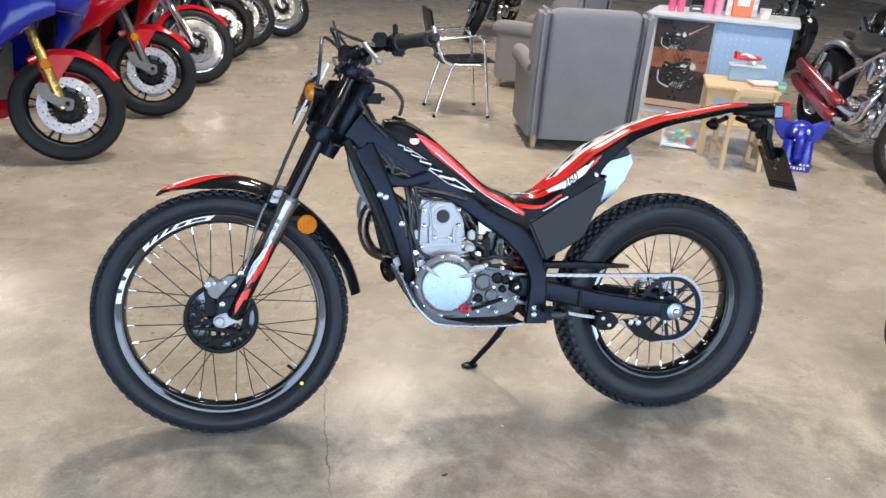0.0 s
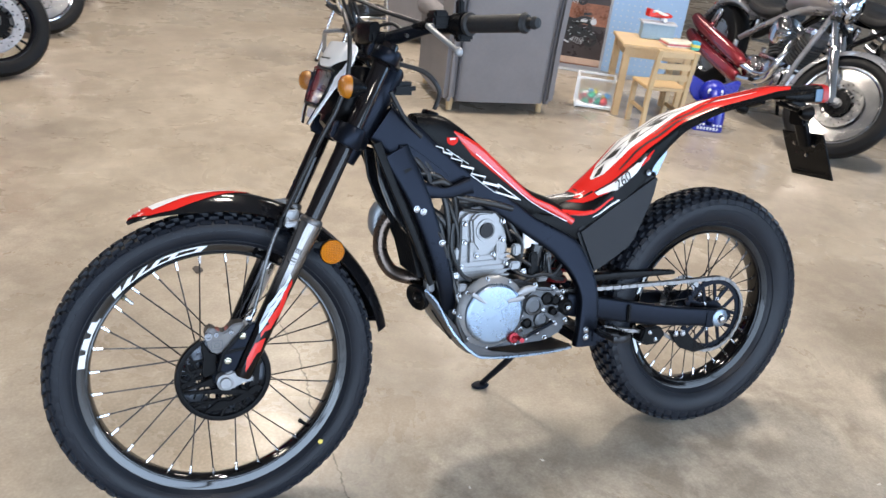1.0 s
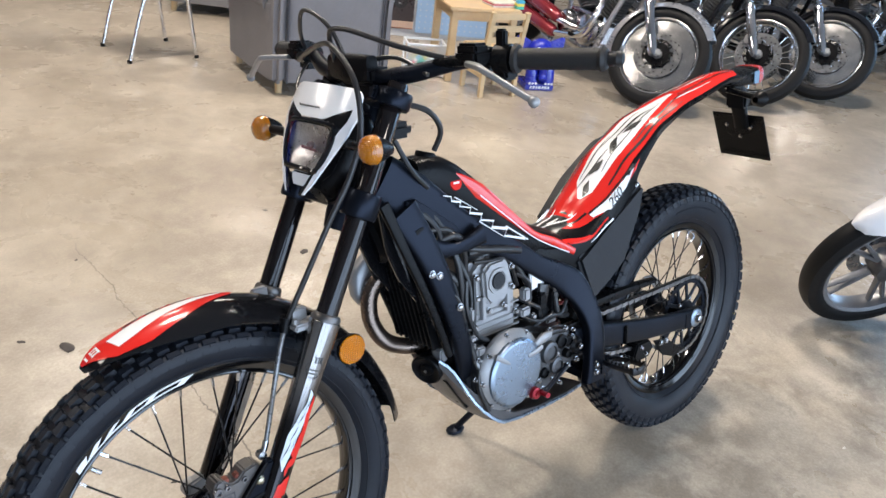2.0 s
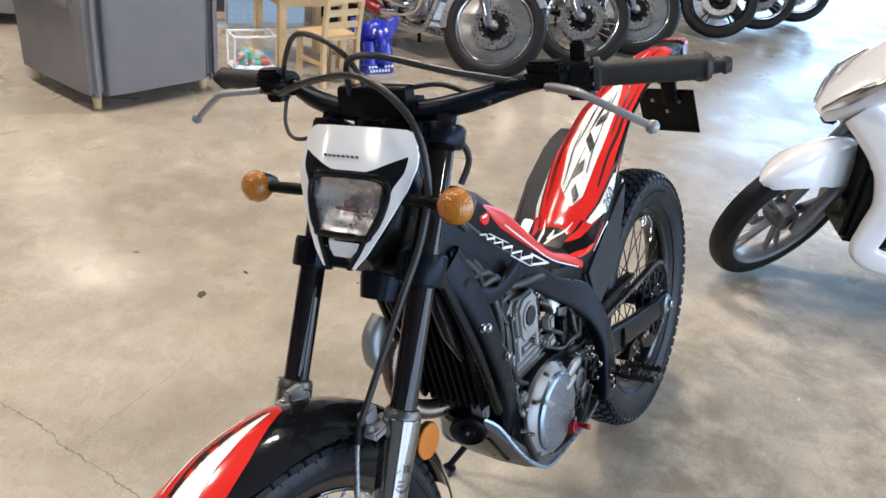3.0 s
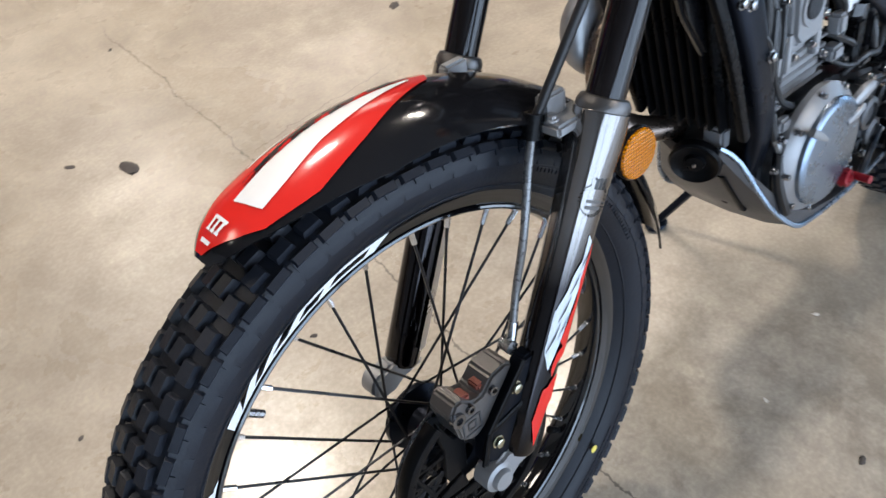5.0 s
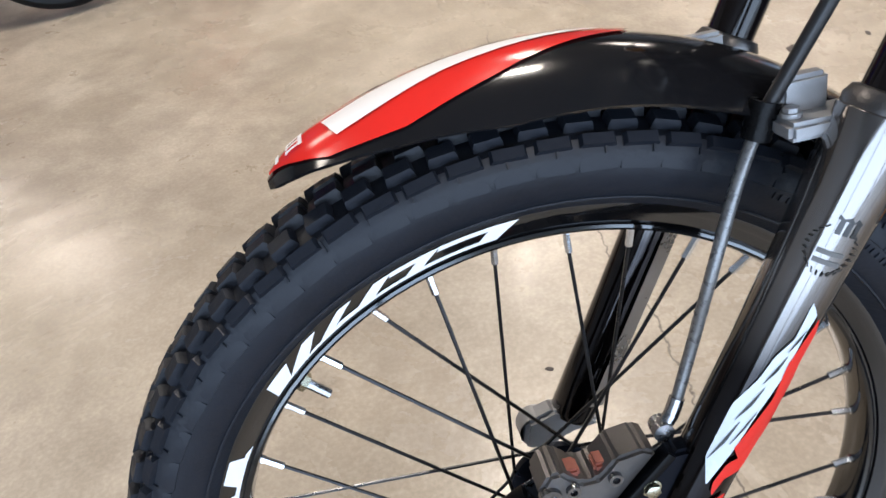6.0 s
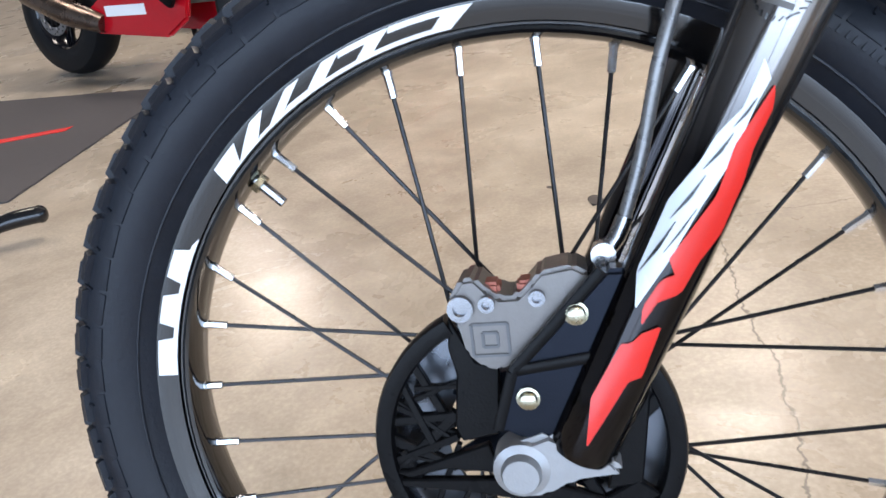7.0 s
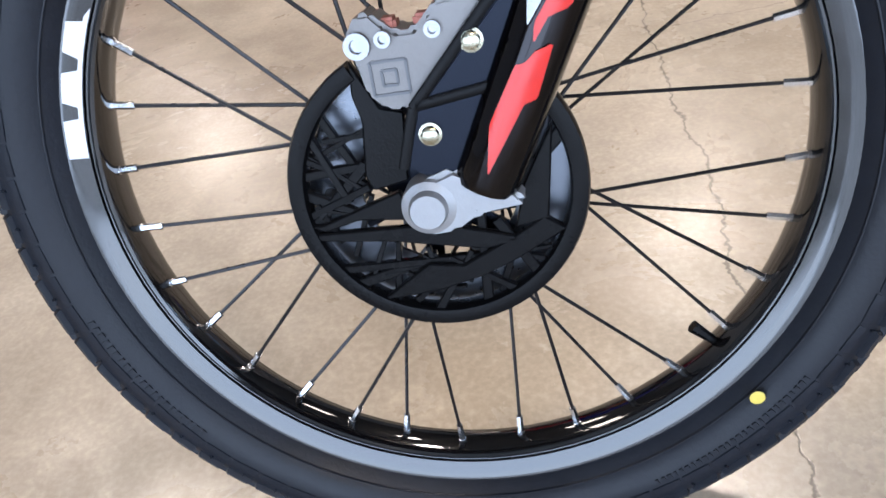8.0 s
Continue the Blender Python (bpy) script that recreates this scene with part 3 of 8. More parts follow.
# ---- triple clamps, stem, bars ----
def clamp(name, s, th, stem_x):
    c = on_fork(s)
    u = Vector((FD.z, 0, -FD.x))
    bm = bmesh.new()
    for y in (-0.097, 0.097):
        lathe([(0.019, -th), (0.029, -th), (0.031, -th + 0.004), (0.031, th - 0.004), (0.029, th), (0.019, th)], 28, c + Vector((0, y, 0)), FD, bm)
        block((0.02, 0.016, th * 1.7), (0, 0, 0), 0.003, bm, m=Matrix.Translation(c + Vector((0, y * 0.86, 0)) - u * 0.028) @ Matrix.Rotation(radians(26), 4, "Y"))
    spar([c + Vector((0, -0.08, 0)) + u * 0.004, c + u * stem_x, c + Vector((0, 0.08, 0)) + u * 0.004], [0.026, 0.034, 0.026], [th * 0.8] * 3, side=tuple(FD), bm=bm)
    return part(name, bm, SATIN, bike, "black fork clamp")


clamp("lower_clamp", 0.553, 0.022, 0.04)
clamp("upper_clamp", 0.735, 0.014, 0.035)
part("steering_stem", lathe([(0.026, 0.5), (0.03, 0.53), (0.03, 0.76), (0.018, 0.77), (0.0001, 0.772)], 20, on_fork(0) + Vector((0.035, 0, -0.018)), FD), SATIN, bike)
BAR = [(0.528, -0.415, 1.097), (0.47, -0.275, 1.097), (0.43, -0.20, 1.094), (0.385, -0.13, 1.077), (0.363, -0.06, 1.066), (0.361, 0, 1.065), (0.363, 0.06, 1.066), (0.375, 0.13, 1.077), (0.40, 0.20, 1.094), (0.42, 0.275, 1.097), (0.45, 0.415, 1.097)]
bars = part("handlebar", tube(BAR, [0.011, 0.011, 0.012, 0.015, 0.015, 0.015, 0.015, 0.015, 0.012, 0.011, 0.011], 14, 5), SATIN, bike, "black tapered handlebar")
b = block((0.05, 0.13, 0.026), (0.362, 0, 1.072), 0.006)
block((0.03, 0.1, 0.04), (0.366, 0, 1.05), 0.005, b)
part("bar_clamp", b, BLACK, bars)
part("bar_pad", spar([(0.35, -0.058, 1.083), (0.347, 0, 1.082), (0.35, 0.058, 1.083)], [0.012, 0.016, 0.012], [0.022, 0.025, 0.022], side=(0, 0, 1)), BLACK, bars)
for side, (ax, bx) in ((-1, (0.47, 0.52)), (1, (0.42, 0.447))):
    a, e = Vector((ax, 0.275 * side, 1.097)), Vector((bx, 0.402 * side, 1.097))
    d = (e - a).normalized()
    ln = (e - a).length
    prof = [(0.0115, -0.004), (0.022, -0.004), (0.022, 0.003), (0.0165, 0.006)]
    for i in range(14):
        h = 0.012 + i * (ln - 0.02) / 13
        prof += [(0.0162, h), (0.0168, h + 0.003)]
    part("grip", lathe(prof + [(0.018, ln - 0.004), (0.019, ln), (0.015, ln + 0.006), (0.011, ln + 0.007), (0.0095, ln + 0.008), (0.0095, ln + 0.018), (0.012, ln + 0.022), (0.009, ln + 0.03), (0.0001, ln + 0.032)], 20, a, d), GRIP, bars, "black rubber grip")
    # master cylinder, perch and lever
    pc = a - d * 0.055
    b = block((0.045, 0.05, 0.024), (0, 0, 0), 0.005, m=Matrix.Translation(pc + Vector((-0.022, 0, 0.004))))
    lathe([(0.012, -0.012), (0.019, -0.012), (0.019, 0.012), (0.012, 0.012)], 18, pc, d, b)
    block((0.03, 0.045, 0.016), (0, 0, 0), 0.004, b, m=Matrix.Translation(pc + Vector((-0.026, 0, 0.018))))
    tube([pc + Vector((-0.03, -0.0 * side, 0)), pc + Vector((-0.045, -0.04 * side, -0.002)), pc + Vector((-0.052, -0.062 * side, -0.004))], [0.009, 0.009, 0.006], 10, 3, bm=b)
    part("lever_perch", b, BLACK, bars, "black lever perch and reservoir")
    tip = Vector((0.405, -0.37, 1.045)) if side < 0 else Vector((0.356, 0.387, 1.047))
    piv = pc + Vector((-0.045, 0.012 * side, -0.004))
    mid = (piv + tip) / 2 + Vector((-0.024, -0.006 * side, 0.017))
    q1 = piv * 0.7 + tip * 0.3 + Vector((-0.02, 0, 0.013))
    b = spar([piv, q1, mid, tip - (tip - mid).normalized() * 0.006], [0.008, 0.0065, 0.0055, 0.005], [0.005, 0.005, 0.0045, 0.0045], side=(0, 0, 1), power=3)
    ball(0.0088, tip, b, n=14)
    part("lever", b, ALU, bars, "bare aluminium lever with a ball end")
    # switch pod
    sw = a - d * 0.022
    b = lathe([(0.012, -0.014), (0.023, -0.013), (0.023, 0.013), (0.012, 0.014)], 18, sw, d)
    block((0.03, 0.03, 0.02), (0, 0, 0), 0.004, b, m=Matrix.Translation(sw + Vector((0.004, 0, -0.022))))
    if side < 0:
        block((0.012, 0.02, 0.035), (0, 0, 0), 0.003, b, m=Matrix.Translation(sw + Vector((-0.004, 0, 0.028))))
    part("switch_pod", b, BLACK, bars)

# ---- headlight mask ----
MASKN = Vector((-0.93, 0, 0.36)).normalized()
MASKU = Vector((0.36, 0, 0.93)).normalized()
MASKO = Vector((0.238, 0, 0.966))
STEERED = Matrix.Rotation(radians(5.8), 3, FD)


def on_mask(v, h, out=0.0):
    """A point of the mask: v to the machine's right, h up along it; its flanks sweep back."""
    back = 22 * abs(v) ** 3 + 0.35 * max(0.0, h - 0.045) ** 1.2
    return MASKO + Vector((0, -0.016, 0)) + STEERED @ (MASKU * h + Vector((0, v, 0)) + MASKN * (out - back))


def mask_shell(name, outline_l, outline_r, mat, label, thick=0.004, out=0.0, nv=14, bowl=0.0):
    """A shell between two outlines, each a list of (h, v); bowl: how far its middle sinks."""
    hs = [p[0] for p in outline_l]
    fl, fr = lerp_curve(sorted(outline_l)), lerp_curve(sorted(outline_r))
    bm = bmesh.new()
    H = np.linspace(min(hs), max(hs), 22)
    grids = []
    for o in (out, out - thick):
        g = []
        for k, h in enumerate(H):
            w = k / 21
            g.append([bm.verts.new(on_mask(fl(h) * (1 - q) + fr(h) * q, h, o - bowl * 16 * q * (1 - q) * w * (1 - w))) for q in np.linspace(0, 1, nv)])
        grids.append(g)
    front, backs = grids
    for g in grids:
        for p, q in zip(g, g[1:]):
            for j in range(nv - 1):
                bm.faces.new((p[j], p[j + 1], q[j + 1], q[j]))
    for j in range(nv - 1):
        bm.faces.new((front[0][j], front[0][j + 1], backs[0][j + 1], backs[0][j]))
        bm.faces.new((front[-1][j], front[-1][j + 1], backs[-1][j + 1], backs[-1][j]))
    for i in range(len(H) - 1):
        bm.faces.new((front[i][0], front[i + 1][0], backs[i + 1][0], backs[i][0]))
        bm.faces.new((front[i][-1], front[i + 1][-1], backs[i + 1][-1], backs[i][-1]))
    return part(name, bm, mat, mask, label)


def both(outline):
    return outline, [(h, -v) for h, v in outline]


mask = part("headlight_shell", spar([on_mask(0, -0.075, -0.045), on_mask(0, -0.03, -0.07), on_mask(0, 0.035, -0.075), on_mask(0, 0.075, -0.06)], [0.02, 0.04, 0.04, 0.02], [0.02, 0.058, 0.064, 0.05], 20, power=3), BLACK, bike, "black headlight housing behind a white mask")
# white brow and the two white cheeks that taper to the chin
mask_shell("mask_brow", *both([(0.048, -0.026), (0.053, -0.04), (0.063, -0.06), (0.073, -0.080), (0.085, -0.087), (0.097, -0.085), (0.104, -0.079), (0.107, -0.07)]), WHITE, "gloss white mask brow", out=0.006)
for s in (-1, 1):
    mask_shell("mask_cheek", [(-0.08, 0.024 * s), (-0.06, 0.04 * s), (-0.03, 0.056 * s), (-0.005, 0.068 * s), (0.03, 0.084 * s), (0.06, 0.091 * s), (0.078, 0.09 * s), (0.092, 0.082 * s)], [(-0.08, 0.021 * s), (-0.06, 0.032 * s), (-0.03, 0.044 * s), (-0.005, 0.055 * s), (0.03, 0.066 * s), (0.05, 0.078 * s), (0.07, 0.08 * s), (0.092, 0.076 * s)], WHITE, "gloss white mask flank", out=0.006, nv=4)
    mask_shell("mask_inlay", [(-0.082, 0.02 * s), (-0.04, 0.041 * s), (0.0, 0.057 * s), (0.03, 0.066 * s), (0.05, 0.078 * s), (0.075, 0.081 * s)], [(-0.082, 0.012 * s), (-0.04, 0.034 * s), (0.0, 0.05 * s), (0.03, 0.052 * s), (0.046, 0.03 * s), (0.055, 0.044 * s), (0.075, 0.0795 * s)], GLOSS, "gloss black inlay", out=0.0055, nv=4)
mask_shell("mask_chin", *both([(-0.066, -0.012), (-0.056, -0.02), (-0.046, -0.023)]), WHITE, "white chin panel", out=0.001, nv=6)
LENS = [(-0.038, -0.034), (-0.034, -0.041), (-0.018, -0.051), (0.005, -0.058), (0.022, -0.06), (0.034, -0.056), (0.041, -0.044)]
ring = [on_mask(v, h, 0.004) for h, v in LENS] + [on_mask(-v, h, 0.004) for h, v in LENS[::-1]]
part("lens_frame", tube(ring, 0.0052, 8, 4, closed=True), GLOSS, mask, "gloss black lens frame")
mask_shell("lens_bezel", *both([(-0.05, -0.028), (-0.04, -0.04), (-0.032, -0.046), (0.03, -0.064), (0.047, -0.046)]), BLACK, "black bezel", out=-0.024, thick=0.003)
REFLECTOR = material("headlight_reflector", (0.62, 0.59, 0.6), 0.28, 1.0, vary=0.3, scale=26, bump=1.0, bump_scale=70)
mask_shell("reflector", *both(LENS), REFLECTOR, "faceted chrome reflector", out=0.0, thick=0.001, bowl=0.02)
part("bulb", ball(0.0065, on_mask(0.004, 0.004, -0.010)), material("grey_tinted_bulb", (0.16, 0.1, 0.1), 0.15), mask)
part("bulb_cap", spar([on_mask(-0.016, -0.004, -0.006), on_mask(0.02, -0.002, -0.006)], [0.0022] * 2, [0.003] * 2, 8, 1, 2.2), material("reddish_bulb_shield", (0.2, 0.08, 0.085), 0.2), mask)
glass_pane = mask_shell("lens", *both(LENS), GLASS, "clear headlight lens", out=0.007, thick=0.0015)
glass_pane.visible_shadow = False
for i in range(8):
    block_bm = block((0.0008, 0.0052, 0.0045 + 0.002 * (i == 0)), (0, 0, 0), 0.0003)
    part("mask_mark", block_bm, DECAL_BLACK, mask, m=Matrix.Translation(on_mask(0.040 - i * 0.0072, 0.0655, 0.0068)) @ Matrix.Rotation(radians(-21), 4, "Y") @ Matrix.Rotation(0.2, 4, "X"))

# ---- indicators ----
for s in (-1, 1):
    b = tube([(0.27, 0.06 * s - 0.005, 0.972), (0.265, 0.115 * s - 0.005, 0.974), (0.263, 0.148 * s - 0.005, 0.975)], [0.008, 0.0085, 0.0085], 12, 2)
    lathe([(0.0085, -0.03), (0.014, -0.02), (0.0215, -0.002), (0.0235, 0.004), (0.0001, 0.004)], 24, (0.262, 0.170 * s - 0.005, 0.975), (-1, 0, 0.1), b)
    ind = part("indicator", b, BLACK, bike, "black stalk indicator")
    part("amber_lens", lathe([(0.0236, 0.003), (0.023, 0.012), (0.019, 0.02), (0.010, 0.0255), (0.0001, 0.027)], 24, (0.262, 0.170 * s - 0.005, 0.975), (-1, 0, 0.1)), AMBER_DEEP, ind, "round amber indicator lens")

# ---- front mudguard ----
FU = lerp_curve([(0, 116), (1, 8)])
FWID = lerp_curve([(0, 0.012), (0.008, 0.019), (0.025, 0.029), (0.06, 0.041), (0.12, 0.052), (0.22, 0.062), (0.42, 0.067), (0.6, 0.062), (0.8, 0.05), (1, 0.042)])


def mudguard(u, v):
    a, w = radians(FU(u)), FWID(u)
    r = 0.392 - (0.004 + 0.026 * min(1.0, u / 0.22)) * abs(v) ** 2.2 - 0.004 * math.cos(u * 9) - (0.008 * (1 - u / 0.06) ** 2 if u < 0.06 else 0.0)
    return FW + Vector((r * math.cos(a), w * v, r * math.sin(a)))


def shell(surf, nu, nv, thick, u0=0.0, u1=1.0, v0=-1.0, v1=1.0):
    """A shell of a surface, given a thickness along its normals."""
    bm = bmesh.new()
    top, low = [], []
    for u in np.linspace(u0, u1, nu):
        tr, lr = [], []
        for v in np.linspace(v0, v1, nv):
            p, e = surf(u, v), 1e-3
            n = (surf(u + e, v) - surf(u - e, v)).cross(surf(u, v + e) - surf(u, v - e)).normalized()
            tr.append(bm.verts.new(p))
            lr.append(bm.verts.new(p - n * thick))
        top.append(tr)
        low.append(lr)
    for g in (top, low):
        for p, q in zip(g, g[1:]):
            for j in range(nv - 1):
                bm.faces.new((p[j], p[j + 1], q[j + 1], q[j]))
    for i in range(nu - 1):
        for j in (0, nv - 1):
            bm.faces.new((top[i][j], top[i + 1][j], low[i + 1][j], low[i][j]))
    for i in (0, nu - 1):
        for j in range(nv - 1):
            bm.faces.new((top[i][j], top[i][j + 1], low[i][j + 1], low[i][j]))
    return bm


guard = part("front_mudguard", shell(mudguard, 100, 25, 0.003), GLOSS, bike, "gloss black front mudguard with a red and white decal", angle=50)
LIFT_F = -0.0012 if (mudguard(0.501, 0) - mudguard(0.499, 0)).cross(mudguard(0.5, 0.01) - mudguard(0.5, -0.01)).dot(mudguard(0.5, 0) - FW) < 0 else 0.0012
for u0, u1, va, vb, mat in ((0.006, 0.36, [(0.006, -0.3), (0.04, -0.74), (0.067, -0.9), (0.138, -0.84), (0.235, -0.48), (0.345, 0.0), (0.36, 0.3)], [(0.006, 0.3), (0.023, 0.5), (0.1, 0.9), (0.3, 0.92), (0.36, 0.5)], DECAL_RED),
                            (0.07, 0.325, [(0.07, -0.02), (0.08, -0.6), (0.18, -0.22), (0.325, 0.1)], [(0.07, 0.02), (0.12, 0.14), (0.18, 0.22), (0.325, 0.14)], DECAL_WHITE),
                            (0.09, 0.33, [(0.09, 0.2), (0.2, 0.34), (0.33, 0.2)], [(0.09, 0.22), (0.15, 0.36), (0.2, 0.46), (0.33, 0.24)], DECAL_BLACK),
                            (0.11, 0.3, [(0.11, 0.5), (0.2, 0.62), (0.3, 0.5)], [(0.11, 0.54), (0.2, 0.74), (0.3, 0.56)], DECAL_WHITE)):
    part("mudguard_decal", strip(mudguard, u0, u1, lerp_curve(va), lerp_curve(vb), 70, 21, LIFT_F * (1.2 if mat is DECAL_RED else 2.0)), mat, guard)
for u0, u1, va, vb in ((0.033, 0.046, -0.33, -0.25), (0.033, 0.046, -0.15, -0.07), (0.033, 0.046, 0.03, 0.11), (0.0455, 0.0495, -0.36, 0.12), (0.031, 0.034, -0.37, -0.22), (0.031, 0.034, -0.18, -0.04), (0.031, 0.034, 0.0, 0.14), (0.018, 0.0225, -0.34, 0.1)):
    part("mudguard_mark", strip(mudguard, u0, u1, lambda u, a=va: a, lambda u, a=vb: a, 5, 5, LIFT_F * 2.4), DECAL_WHITE, guard)
# dark scribbles along the white panel's edge
for k in range(12):
    u0, v0 = 0.09 + 0.018 * k, 0.13 + 0.009 * k * (1 if k < 7 else 0.4)
    part("mudguard_script", strip(mudguard, u0, u0 + 0.02, lambda u, a=v0, c=u0: a + (u - c) * 2.0, lambda u, a=v0, c=u0, k=k: a + 0.04 + 0.03 * (k % 2) + (u - c) * 3.0, 3, 3, LIFT_F * 2.6), DECAL_BLACK if k % 3 else DECAL_RED, guard)
# stays from the mudguard to the sliders
for s in (-1, 1):
    b = block((0.05, 0.03, 0.012), (0.165, 0.078 * s, 0.688), 0.003)
    block((0.03, 0.014, 0.03), (0.16, 0.066 * s, 0.7), 0.003, b)
    bolt((0.148, 0.078 * s, 0.695), (0, 0, 1), 0.006, 0.005, b)
    part("mudguard_stay", b, ALU, guard)
refl = part("side_reflector", lathe([(0.0001, -0.004), (0.027, -0.004), (0.028, 0.002), (0.0265, 0.004)], 28, (0.238, -0.098, 0.624), (0, -1, 0)), BLACK, bike)
part("amber_reflector", lathe([(0.0265, 0.0035), (0.0255, 0.006), (0.0001, 0.0075)], 28, (0.238, -0.098, 0.624), (0, -1, 0)), AMBER, refl, "round amber reflector")
part("reflector_bracket", block((0.06, 0.008, 0.012), (0.215, -0.093, 0.64), 0.002), BLACK, refl)

# ---- front brake: disc, perforated guard, caliper, hose ----
DISC = material("brake_disc_steel", (0.45, 0.45, 0.47), 0.28, 1.0, vary=0.06, scale=8)
# darker copy of the disc steel: shade behind the guard put into its colour
FRONTDISC = material("shaded_brake_disc_steel", (0.13, 0.14, 0.16), 0.3, 0.9, vary=0.08, scale=8)
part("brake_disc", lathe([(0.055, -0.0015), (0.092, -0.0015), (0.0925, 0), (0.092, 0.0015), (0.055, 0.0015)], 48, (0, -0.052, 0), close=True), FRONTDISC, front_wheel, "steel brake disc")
b = lathe([(0.012, -0.004), (0.034, -0.004), (0.034, 0.002), (0.012, 0.002)], 24, (0, -0.05, 0), close=True)
for i in range(6):
    a = i * math.pi / 3
    spar([(0.02 * math.cos(a), -0.052, 0.02 * math.sin(a)), (0.06 * math.cos(a + 0.35), -0.052, 0.06 * math.sin(a + 0.35))], [0.008, 0.006], [0.002, 0.002], 8, 1, bm=b)
part("disc_carrier", b, SATIN, front_wheel)
GO = Vector((0.001, -0.072, 0.361))
b = bmesh.new()
arc = [GO + Vector((0.0945 * math.cos(a), 0, 0.0945 * math.sin(a))) for a in np.linspace(radians(116), radians(116 + 292), 64)]
spar(arc, [0.0065] * 2, [0.009] * 2, 10, 1, bm=b)
rng = random.Random(11)


def guard_bar(a0, r0, a1, r1, w, t=0.003):
    p = GO + Vector((r0 * math.cos(radians(a0)), rng.uniform(-0.003, 0.001), r0 * math.sin(radians(a0))))
    q = GO + Vector((r1 * math.cos(radians(a1)), rng.uniform(-0.003, 0.001), r1 * math.sin(radians(a1))))
    spar([p, q], [w, w * rng.uniform(0.5, 1.0)], [t, t], 8, 1, power=6, bm=b)


for a0, r0, a1, r1, w in ((152, 0.05, 192, 0.092, 0.004), (168, 0.092, 150, 0.045, 0.0035), (182, 0.06, 150, 0.09, 0.003), (176, 0.092, 196, 0.05, 0.004), (214, 0.093, 300, 0.06, 0.003), (224, 0.092, 262, 0.05, 0.004), (244, 0.092, 225, 0.045, 0.003), (262, 0.093, 290, 0.05, 0.0035),
                          (300, 0.092, 272, 0.05, 0.003), (312, 0.092, 325, 0.045, 0.004), (285, 0.098, 335, 0.03, 0.004), (20, 0.092, 352, 0.05, 0.005), (140, 0.09, 165, 0.05, 0.003), (158, 0.092, 172, 0.05, 0.0025), (186, 0.09, 170, 0.045, 0.003)):
    guard_bar(a0, min(r0, 0.092), a1, r1, w)
for k in range(18):
    a0 = rng.uniform(205, 330) if k % 3 else rng.uniform(140, 190)
    guard_bar(a0, rng.uniform(0.07, 0.092), a0 + rng.choice((-1, 1)) * rng.uniform(10, 34), rng.uniform(0.042, 0.08), rng.uniform(0.0014, 0.0028), 0.0025)
# broad webs of the guard: an arm up to the caliper, the pointed blade and the star across its lower half
for web in (((-0.041, 0.4545), (-0.0267, 0.4225), (-0.012, 0.418), (-0.0167, 0.372), (-0.041, 0.3673), (-0.045, 0.378), (-0.040, 0.4147), (-0.0435, 0.432)), ((-0.0935, 0.3475), (-0.081, 0.3467), (-0.024, 0.3653), (-0.018, 0.3435), (-0.0555, 0.3475), (-0.08, 0.341)),
            ((-0.093, 0.3405), (-0.0878, 0.335), (-0.035, 0.329), (0.028, 0.317), (0.058, 0.322), (0.0, 0.339)), ((-0.052, 0.284), (-0.0136, 0.3101), (0.011, 0.3066), (0.0483, 0.325), (0.0689, 0.337), (0.0835, 0.3264), (0.0464, 0.3063), (0.0252, 0.2974), (-0.0067, 0.289)), ((0.0803, 0.4016), (0.072, 0.335), (0.0492, 0.3305), (0.0575, 0.3606))):
    prism([(x + 0.001, z - 0.001) for x, z in web], -0.079, -0.072, 0.0012, bm=b, segments=1)
part("disc_guard", b, BLACK, bike, "black perforated brake disc guard", angle=25)
b = prism([(-0.012, 0.388), (-0.006, 0.417), (0.003, 0.427), (0.058, 0.484), (0.095, 0.484), (0.045, 0.374), (0.02, 0.37)], -0.104, -0.086, 0.003)
brk = part("caliper_bracket", b, SATIN, bike, "black caliper bracket")
b = bmesh.new()
for p, q in (((0.056, 0.484), (0.0, 0.425)), ((0.0, 0.425), (-0.012, 0.388)), ((0.002, 0.426), (0.06, 0.434))):
    spar([(p[0], -0.1045, p[1]), (q[0], -0.1045, q[1])], [0.0035] * 2, [0.002] * 2, 8, 1, bm=b)
part("bracket_rib", b, BLACK, brk)
for c in ((0.040, 0.46), (0.008, 0.408)):
    part("bracket_bolt", bolt((c[0], -0.104, c[1]), (0, -1, 0), 0.007, 0.007), BRASSY, brk, "flanged bolt")
b = prism([(-0.036, 0.468), (-0.027, 0.4815), (-0.018, 0.482), (-0.011, 0.474), (-0.004, 0.469), (0.006, 0.469), (0.014, 0.476), (0.02, 0.483), (0.04, 0.486), (0.05, 0.48), (0.004, 0.428), (-0.008, 0.422), (-0.018, 0.424), (-0.028, 0.434), (-0.031, 0.452)], -0.096, -0.062, 0.0028)
CALIPERMETAL = material("warm_grey_machined_caliper", (0.135, 0.126, 0.12), 0.34, 0.65, vary=0.1, scale=25, bump=0.1, bump_scale=500)
cal = part("caliper", b, CALIPERMETAL, bike, "grey anodised brake caliper")
b = bmesh.new()
for c, r in (((-0.028, 0.464), 0.008), ((-0.012, 0.466), 0.005), ((0.018, 0.468), 0.005)):
    lathe([(0.0001, 0.001), (r * 0.5, 0.001), (r * 0.55, 0.004), (r, 0.004), (r * 1.05, -0.002)], 16, (c[0], -0.096, c[1]), (0, -1, 0), b)
part("caliper_bolts", b, material("dark_socket_bolt_steel", (0.2, 0.2, 0.21), 0.2, 1.0, vary=0.2, scale=60), cal, "bright socket bolts")
